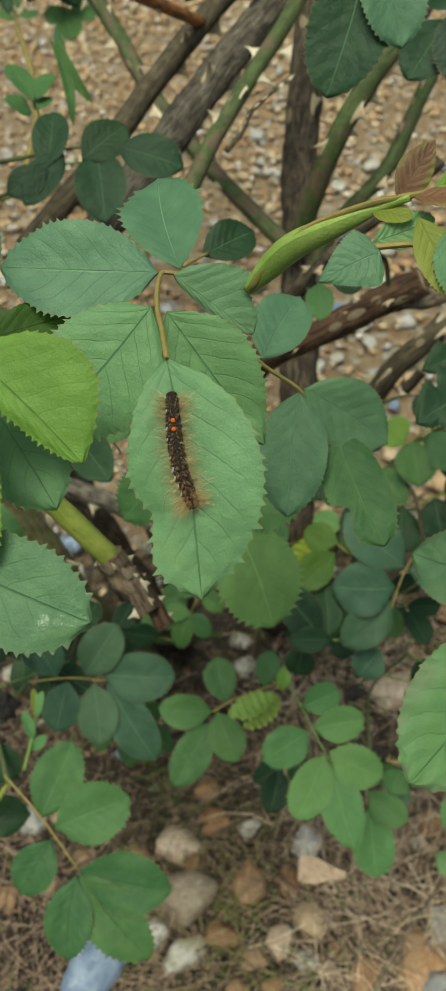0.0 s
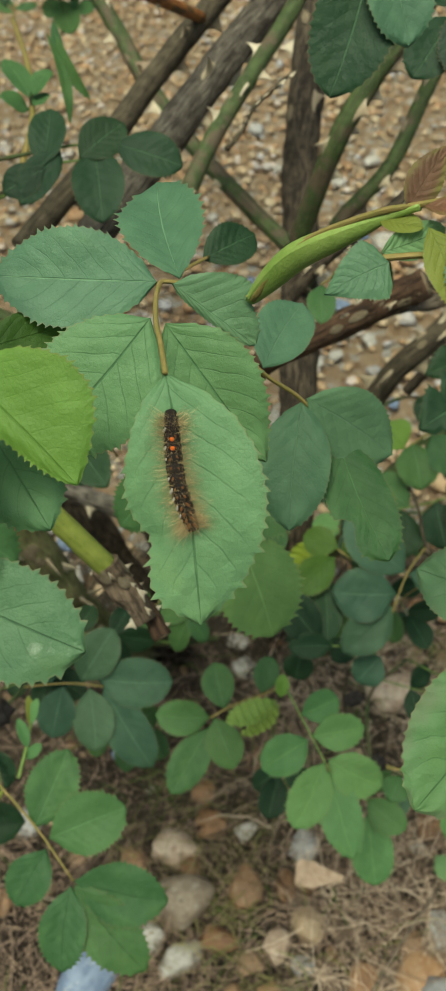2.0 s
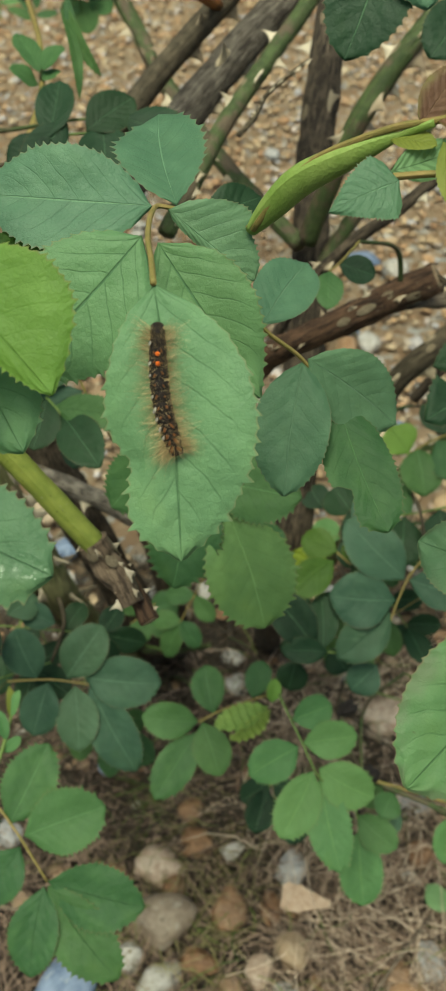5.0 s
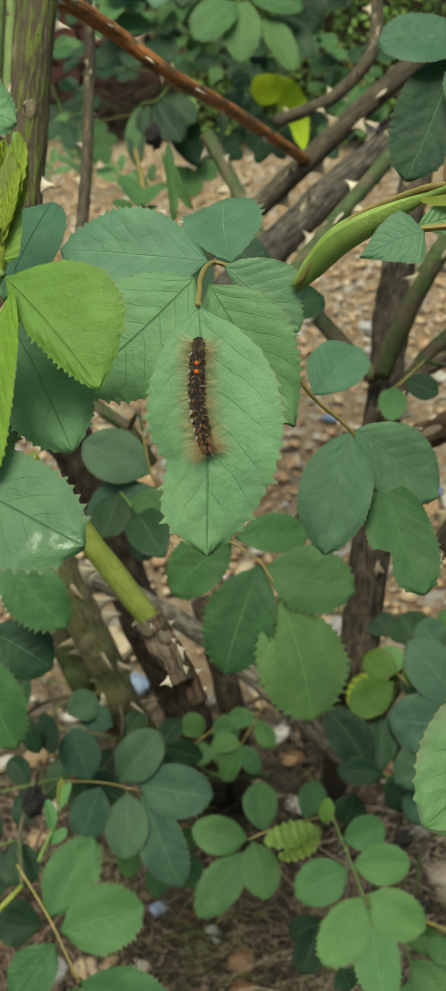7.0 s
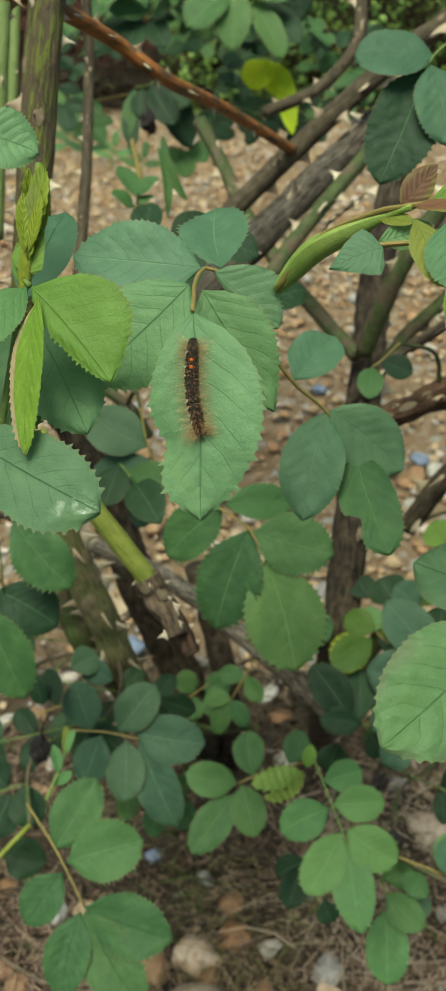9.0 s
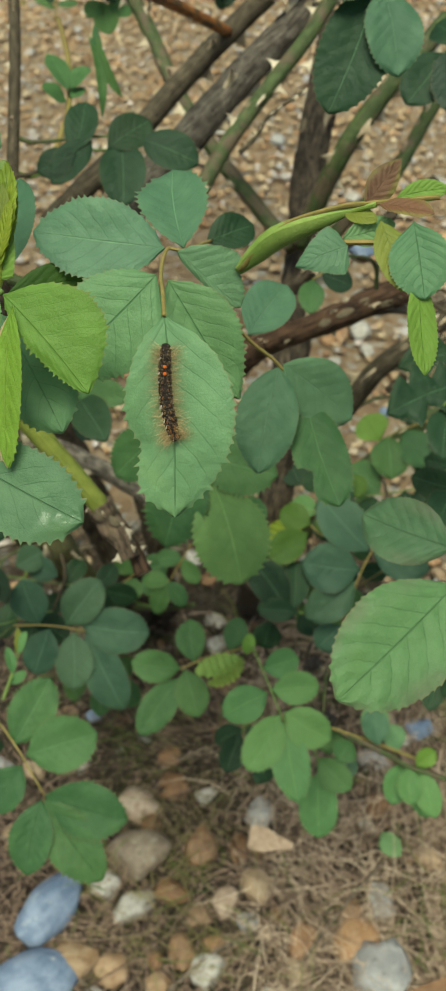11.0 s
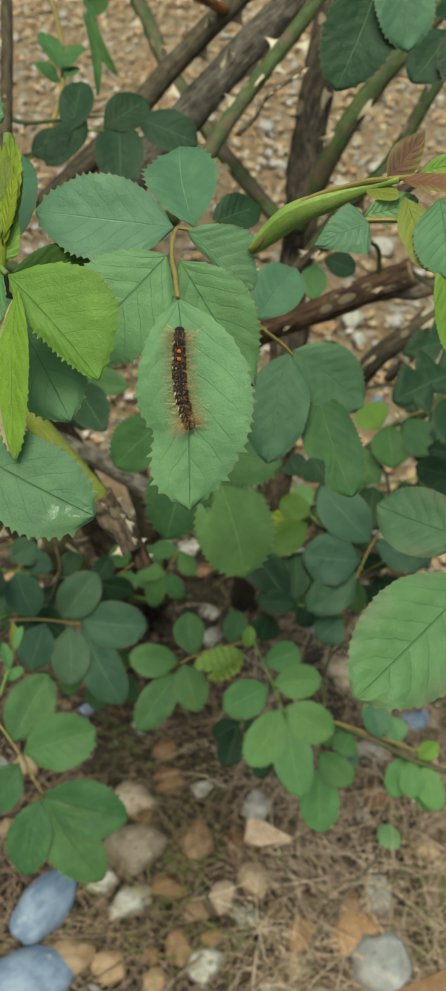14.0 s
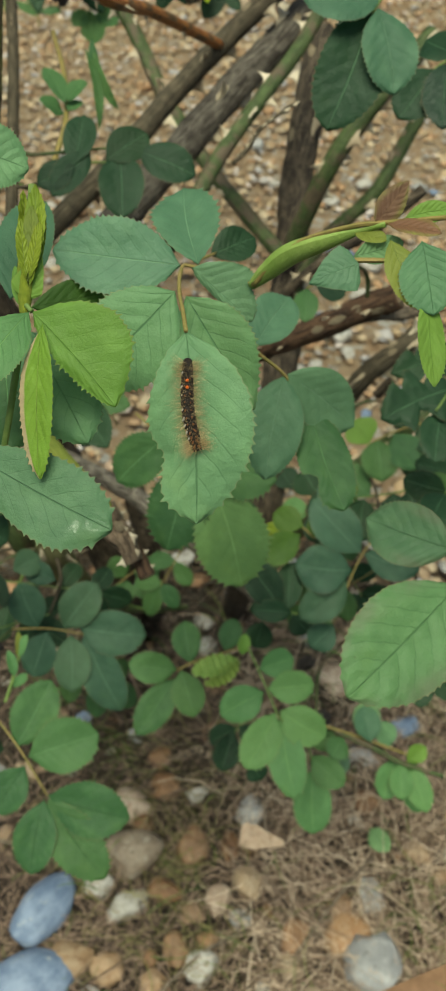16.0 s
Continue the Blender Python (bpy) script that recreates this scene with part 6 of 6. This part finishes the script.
pebble(0.194, 0.690, 0.0560, 0.0640, 25, "pebble_pink", 46)
# -- end pebbles --
PLACED = [(o.location.x, o.location.y, max(o.scale)) for o in scene.objects if o.name.startswith("pebble")]
stones = random.Random(11)
made = 0
while made < 250:
    # small stones in the straw, larger ones strewn over the gravel behind
    far = made >= 180
    x, y = (stones.uniform(-0.7, 0.75), stones.uniform(1.0, 2.4)) if far else (stones.uniform(-0.46, 0.48), stones.uniform(0.16, 0.9))
    r = stones.uniform(0.011, 0.022) if far else stones.uniform(0.006, 0.017)
    if any((x - a) ** 2 + (y - b) ** 2 < (0.9 * (c + r)) ** 2 for a, b, c in PLACED):
        continue
    PLACED.append((x, y, r))
    kind = stones.choice(["pebble_tan"] * 2 + ["pebble_brown"] * 6 + ["pebble_white"] * 2 + ["pebble_grey"] * 3)
    if far:
        kind = stones.choice(["pebble_white"] * 4 + ["pebble_blue"] * 2 + ["pebble_grey"] * 2 + ["pebble_tan"] * 3)
    pebble(x, y, 2 * r, 2 * r * stones.uniform(0.7, 1.3), stones.uniform(0, 180), kind, 40 + made, 0.36)
    made += 1


def gravel():
    rng = np.random.default_rng(4)
    g = (1 + 5 ** 0.5) / 2
    ico = np.array([(-1, g, 0), (1, g, 0), (-1, -g, 0), (1, -g, 0), (0, -1, g), (0, 1, g), (0, -1, -g), (0, 1, -g), (g, 0, -1), (g, 0, 1), (-g, 0, -1), (-g, 0, 1)]) / 1.9
    tri = np.array([(0, 11, 5), (0, 5, 1), (0, 1, 7), (0, 7, 10), (0, 10, 11), (1, 5, 9), (5, 11, 4), (11, 10, 2), (10, 7, 6), (7, 1, 8),
                    (3, 9, 4), (3, 4, 2), (3, 2, 6), (3, 6, 8), (3, 8, 9), (4, 9, 5), (2, 4, 11), (6, 2, 10), (8, 6, 7), (9, 8, 1)])
    n = 42000
    y = 0.55 + 3.6 * rng.random(n) ** 0.8
    x = rng.uniform(-1.9, 1.9, n)
    keep = rng.random(n) < np.clip((y - 0.5 + 1.1 * np.clip(x - 0.10, 0.0, 0.35)) / 0.7, 0.10, 1.0)
    x, y = x[keep], y[keep]
    n = len(x)
    r = rng.gamma(4.0, 0.00135, n).clip(0.0022, 0.017)
    v = ico[None] * (1 + 0.25 * rng.standard_normal((n, 12, 1)))
    v = v * np.stack([r * rng.uniform(0.8, 1.4, n), r * rng.uniform(0.8, 1.4, n), r * rng.uniform(0.45, 0.8, n)], 1)[:, None]
    a = rng.uniform(0, math.tau, n)[:, None]
    v = np.stack([v[..., 0] * np.cos(a) - v[..., 1] * np.sin(a), v[..., 0] * np.sin(a) + v[..., 1] * np.cos(a), v[..., 2]], 2)
    v += np.stack([x, y, 0.2 * r - 0.003], 1)[:, None]
    f = tri[None] + 12 * np.arange(n)[:, None, None]
    ob = part("gravel", mesh_of("gravel", v.reshape(-1, 3).tolist(), f.reshape(-1, 3).tolist()), "gravel_stone")
    tagged(ob, "loose tan, white and grey gravel covering the ground", "gravel", kind="stuff")


gravel()


def strands(name, material, label, category, count, area, lengths, radius, rise, seed):
    """Thin bent three-sided stems lying over each other."""
    rng = np.random.default_rng(seed)
    verts, faces = [], []
    x0, x1, y0, y1 = area
    tufts = [(rng.uniform(x0, x1), rng.uniform(y0, y1), rng.uniform(0, math.tau), rng.uniform(0.012, 0.045)) for _ in range(count // 28)]
    for k in range(count):
        x, y, a = rng.uniform(x0, x1), rng.uniform(y0, y1), rng.uniform(0, math.tau)
        if k % 5 < 3:
            cx, cy, ca, wide = tufts[k % len(tufts)]
            x, y, a = cx + rng.normal(0, wide), cy + rng.normal(0, wide), ca + rng.normal(0, 0.5)
        long, r = rng.uniform(*lengths), radius * rng.uniform(0.6, 1.4)
        lift, turn, z = rng.uniform(*rise), rng.normal(0, 0.35), rng.uniform(-0.004, 0.010)
        p = np.array([x, y, z])
        b = len(verts)
        for k in range(4):
            d = np.array([math.cos(a), math.sin(a)])
            for s in range(3):
                t = math.tau * s / 3
                w = r * (1 - 0.2 * k)
                verts.append((p[0] - d[1] * w * math.cos(t), p[1] + d[0] * w * math.cos(t), p[2] + w * math.sin(t)))
            p = p + np.array([d[0], d[1], lift * (1 - 0.55 * k)]) * long / 3
            a += turn
        for k in range(3):
            for s in range(3):
                faces.append((b + 3 * k + s, b + 3 * k + (s + 1) % 3, b + 3 * k + 3 + (s + 1) % 3, b + 3 * k + 3 + s))
    ob = part(name, mesh_of(name, verts, faces), material)
    tagged(ob, label, category, kind="stuff")


strands("straw", "straw", "dry tan straw and dead grass stems on soil", "straw", 7600, (-0.50, 0.52, 0.18, 0.78), (0.03, 0.13), 0.00062, (-0.05, 0.18), 7)
strands("pale_straw", "pale_straw", "bleached dry grass stems in loose tufts", "straw", 3300, (0.06, 0.50, 0.20, 0.76), (0.03, 0.11), 0.00062, (0.0, 0.50), 12)
strands("chaff", "straw", "short broken bits of straw and bark on soil", "litter", 6000, (-0.46, 0.50, 0.18, 0.80), (0.006, 0.03), 0.0007, (-0.05, 0.35), 23)
# real litter, laid thick and dark to double as shade round the trunks
strands("litter", "hedge_wood", "dark brown rotting stems and leaf litter under the bush", "litter", 2600, (-0.32, 0.30, 0.52, 0.95), (0.02, 0.08), 0.0016, (-0.02, 0.3), 17)
strands("grass", "grass", "sparse thin green grass blades between stones", "grass", 420, (-0.35, 0.35, 0.25, 0.80), (0.02, 0.07), 0.0007, (0.2, 1.2), 9)

for spot in ([(0.115, 0.345, 0.012), (0.16, 0.40, 0.018), (0.205, 0.45, 0.02)], [(-0.03, 0.30, 0.014), (0.02, 0.345, 0.016), (0.065, 0.37, 0.012)],
             [(0.02, 0.26, 0.01), (-0.06, 0.275, 0.012), (-0.12, 0.33, 0.012)], [(-0.3, 0.5, 0.01), (-0.2, 0.46, 0.014), (-0.12, 0.47, 0.012)]):
    tagged(part("twig", tube("twig", spot, 0.0022, 0.0014, 8, 0.1), "bark_dead"), "thin dead grey-brown twig lying on straw", "twig")
strands("dry_grass", "dry_grass", "olive half-dry grass in loose tufts between stones", "grass", 520, (-0.14, 0.04, 0.34, 0.64), (0.02, 0.06), 0.0006, (0.05, 0.6), 31)


def wood_chip(x, y, z, long, wide, turn):
    """A thin split flake with a ragged end, curled a little along its length."""
    rng = random.Random(8)
    verts, faces = [], []
    for i in range(9):
        u = i / 8
        half = 0.5 * wide * (0.55 + 0.45 * math.sin(math.pi * min(1.0, 0.25 + u))) * (1 - 0.55 * u ** 3) * rng.uniform(0.9, 1.1)
        for side, top in ((-1, 0), (1, 0), (1, 1), (-1, 1)):
            verts.append((long * (u - 0.5), half * side, 0.10 * wide * math.cos(2.6 * (u - 0.5)) + 0.0035 * top))
    for i in range(8):
        for j in range(4):
            a, b = 4 * i + j, 4 * i + (j + 1) % 4
            faces.append((a, b, b + 4, a + 4))
    faces += [(3, 2, 1, 0), (32, 33, 34, 35)]
    ob = part("wood_chip", mesh_of("wood_chip", verts, faces, smooth=False), "chip_wood")
    ob.matrix_basis = pose(x, y, z, 14, 6, turn)
    tagged(ob, "thin pale pinkish wood chip lying on straw", "wood chip")


wood_chip(0.083, 0.470, 0.012, 0.050, 0.028, -8)
fallen = part("fallen_leaflet", leaflet_mesh(0.034, 0.022, 0.1, 99, 16, 4), "leaf_blue")
fallen.matrix_basis = leaf_pose((0.205, 0.482, 0.022), (0.222, 0.455, 0.026), 0)
tagged(fallen, "small pale green fallen leaflet lying on straw", "leaf")


def box(x0, y0, z0, x1, y1, z1):
    v = [(x0, y0, z0), (x1, y0, z0), (x1, y1, z0), (x0, y1, z0), (x0, y0, z1), (x1, y0, z1), (x1, y1, z1), (x0, y1, z1)]
    return v, [(3, 2, 1, 0), (4, 5, 6, 7), (0, 1, 5, 4), (1, 2, 6, 5), (2, 3, 7, 6), (3, 0, 4, 7)]


# a weathered board lies at the edge of the bed
def board():
    (x0, y0), (x1, y1) = EDGE
    d = (Vector((x1, y1, 0)) - Vector((x0, y0, 0))).normalized()
    thing = part("wooden_board", mesh_of("board", *box(-0.25, -0.12, 0, 0.30, 0, 0.018), smooth=False), "board_wood")
    thing.matrix_basis = Matrix.Translation((x0, y0, 0.006)) @ Matrix.Rotation(math.atan2(d.y, d.x), 4, "Z")
    tagged(thing, "brown weathered wooden board lying on straw", "board")


EDGE = ((0.2075, 0.3098), (0.2604, 0.3308))
board()


# ---- the far side: brick wall and clipped hedge ----
def brick_wall():
    wall = part("wall_north", mesh_of("wall_north", *box(-3.4, 4.62, 0.0, -0.1, 4.82, 1.9), smooth=False), "mortar")
    tagged(wall, "low red brick garden wall behind the hedge", "wall", kind="structure")
    me = mesh_of("brick", *box(-0.1075, -0.03, -0.0325, 0.1075, 0.05, 0.0325), smooth=False)
    me.materials.append(MATS["brick_clay"])
    for row in range(24):
        for k in range(12):
            b = part("brick", me, None, wall)
            b.location = (-2.8 + 0.2275 * k + (0.114 if row % 2 else 0), 4.6 + 0.004 * math.sin(k * 7 + row * 3), 0.045 + 0.0775 * row)


def leaf_cloud(name, count, size, area, seed):
    """Many small folded leaves set through a bumpy slab."""
    rng = np.random.default_rng(seed)
    verts, faces = [], []
    x0, x1, y0, y1, z0, z1 = area
    for _ in range(count):
        c = np.array([rng.uniform(x0, x1), 0.0, rng.uniform(z0, z1)])
        lump = 0.5 + 0.5 * noise.noise((c[0] * 3.1, c[2] * 3.1, seed))
        c[1] = y0 + (y1 - y0) * min(1.0, 0.6 * lump + 0.6 * rng.random() ** 2)
        y = rng.standard_normal(3) * 0.6 + np.array([0, -0.5, 0.35])
        y /= np.linalg.norm(y)
        x = np.cross(y, rng.standard_normal(3))
        x /= np.linalg.norm(x)
        z = np.cross(x, y)
        s = size * rng.uniform(0.6, 1.3)
        b = len(verts)
        for px, py, pz in ((0, 0, 0), (-0.26, 0.35, 0.08), (0, 0.4, 0), (0.26, 0.35, 0.08), (-0.20, 0.75, 0.05), (0, 0.78, -0.03), (0.20, 0.75, 0.05), (0, 1.05, -0.1)):
            verts.append(tuple(c + s * (px * x + py * y + pz * z)))
        faces += [(b, b + 2, b + 1), (b, b + 3, b + 2), (b + 1, b + 2, b + 5, b + 4), (b + 2, b + 3, b + 6, b + 5), (b + 4, b + 5, b + 7), (b + 5, b + 6, b + 7)]
    return mesh_of(name, verts, faces)


def hedge():
    rng = random.Random(8)
    thing = new("hedge")
    thing.location = (0, 0, 0)
    tagged(thing, "dense small-leaved green garden hedge along gravel", "hedge")
    part("foliage", leaf_cloud("foliage", 16000, 0.032, (-0.62, 1.5, 3.85, 4.35, 0.03, 1.6), 3), "hedge_leaf", thing)
    part("upper_foliage", leaf_cloud("upper_foliage", 4500, 0.032, (-2.2, -0.55, 3.95, 4.35, 0.78, 1.6), 6), "hedge_leaf", thing)
    core = [(-0.5, 4.5, 0.4), (0.3, 4.5, 0.42), (1.0, 4.5, 0.4), (2.0, 4.5, 0.4)]
    part("twiggy_core", tube("twiggy_core", core, 0.36, 0.38, 14, 0.3), "hedge_wood", thing)
    for k in range(9):
        x = -0.3 + 0.3 * k
        part("stem", tube("stem", [(x, 4.2, -0.02), (x + 0.04, 4.18, 0.3), (x - 0.03, 4.22, 0.8)], 0.012, 0.006, 8, 0.1), "hedge_wood", thing)


brick_wall()
hedge()
strands("dry_brush", "hedge_wood", "dead brown brushwood heaped along the wall", "brushwood", 900, (-1.9, -0.3, 4.2, 4.55), (0.15, 0.45), 0.004, (0.1, 1.3), 15)


# ---- arching upper canes and their leaves, behind ----
def back_canes():
    rng = random.Random(21)
    for k in range(78):
        c = Vector((rng.uniform(-0.30, 0.04), rng.uniform(1.08, 1.7), rng.uniform(0.66, 0.98)))
        d = Vector((rng.uniform(-1, 1), rng.uniform(-1, 0.2), rng.uniform(-0.5, 0.4))).normalized()
        spray(rng, c, d, rng.uniform(0.028, 0.040), rng.choice(["leaf_dark", "leaf_dark", "leaf_dark", "leaf_green", "leaf_green"]), "dark green rose leaf of the bush behind")


def spray(rng, c, d, size, material, label):
    """A five-leaflet leaf reaching from c along d."""
    side = d.cross(Vector((0, -0.5, 0.86))).normalized()
    tip = c + d * size * 1.7
    rows = [(tuple(tip), tuple(tip + d * size + Vector((0, 0, -0.2 * size))), size * 0.66, rng.uniform(-20, 20), 0.06)]
    for f in (0.45, 0.95):
        for s in (-1, 1):
            b = c + d * size * 1.7 * f
            rows.append((tuple(b), tuple(b + (side * s + d * 0.45).normalized() * size * 0.88 + Vector((0, 0, -0.12 * size))), size * 0.56, rng.uniform(-20, 20), 0.06))
    compound_leaf(label, material, [tuple(c - d * size), tuple(c), tuple(c + d * size), tuple(tip)], 0.0007, rows)


back_canes()


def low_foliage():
    """Dark leaves round the foot of the bush; its shade is put into their colour."""
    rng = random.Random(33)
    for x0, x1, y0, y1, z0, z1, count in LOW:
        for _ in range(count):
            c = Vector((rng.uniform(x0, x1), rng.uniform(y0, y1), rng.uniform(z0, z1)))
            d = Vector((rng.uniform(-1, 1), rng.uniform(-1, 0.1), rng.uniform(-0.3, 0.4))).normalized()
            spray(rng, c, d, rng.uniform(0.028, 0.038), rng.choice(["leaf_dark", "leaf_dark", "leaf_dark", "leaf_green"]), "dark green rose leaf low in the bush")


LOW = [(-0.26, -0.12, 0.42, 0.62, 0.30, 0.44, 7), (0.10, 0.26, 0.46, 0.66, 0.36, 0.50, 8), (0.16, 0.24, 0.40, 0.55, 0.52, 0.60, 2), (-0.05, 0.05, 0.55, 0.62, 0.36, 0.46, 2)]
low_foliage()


def side_shoots():
    """Thin shoots that carry the leaves on the nearest wood."""
    rng = random.Random(77)
    for root, back in ROOTS:
        if root.y < 0.42 or root.y > 1.0:
            continue
        spot = min((p for p, r in WOOD if p.z < root.z + 0.02), key=lambda p: (p - root).length, default=None)
        if spot is None or not 0.012 < (spot - root).length < 0.12:
            continue
        gap = (spot - root).length
        mid = root.lerp(spot, 0.45) + back.normalized() * 0.18 * gap + Vector((rng.uniform(-1, 1), rng.uniform(0, 1), rng.uniform(-1, 0))) * 0.08 * gap
        part("side_shoot", tube("side_shoot", [tuple(root), tuple(mid), tuple(spot)], 0.0010, 0.0019, 8, 0.06, 8), rng.choice(["bark_green", "bark_brown", "rachis_green"]), bush)


side_shoots()


def motions():
    """Nothing but the camera moves."""


motions()
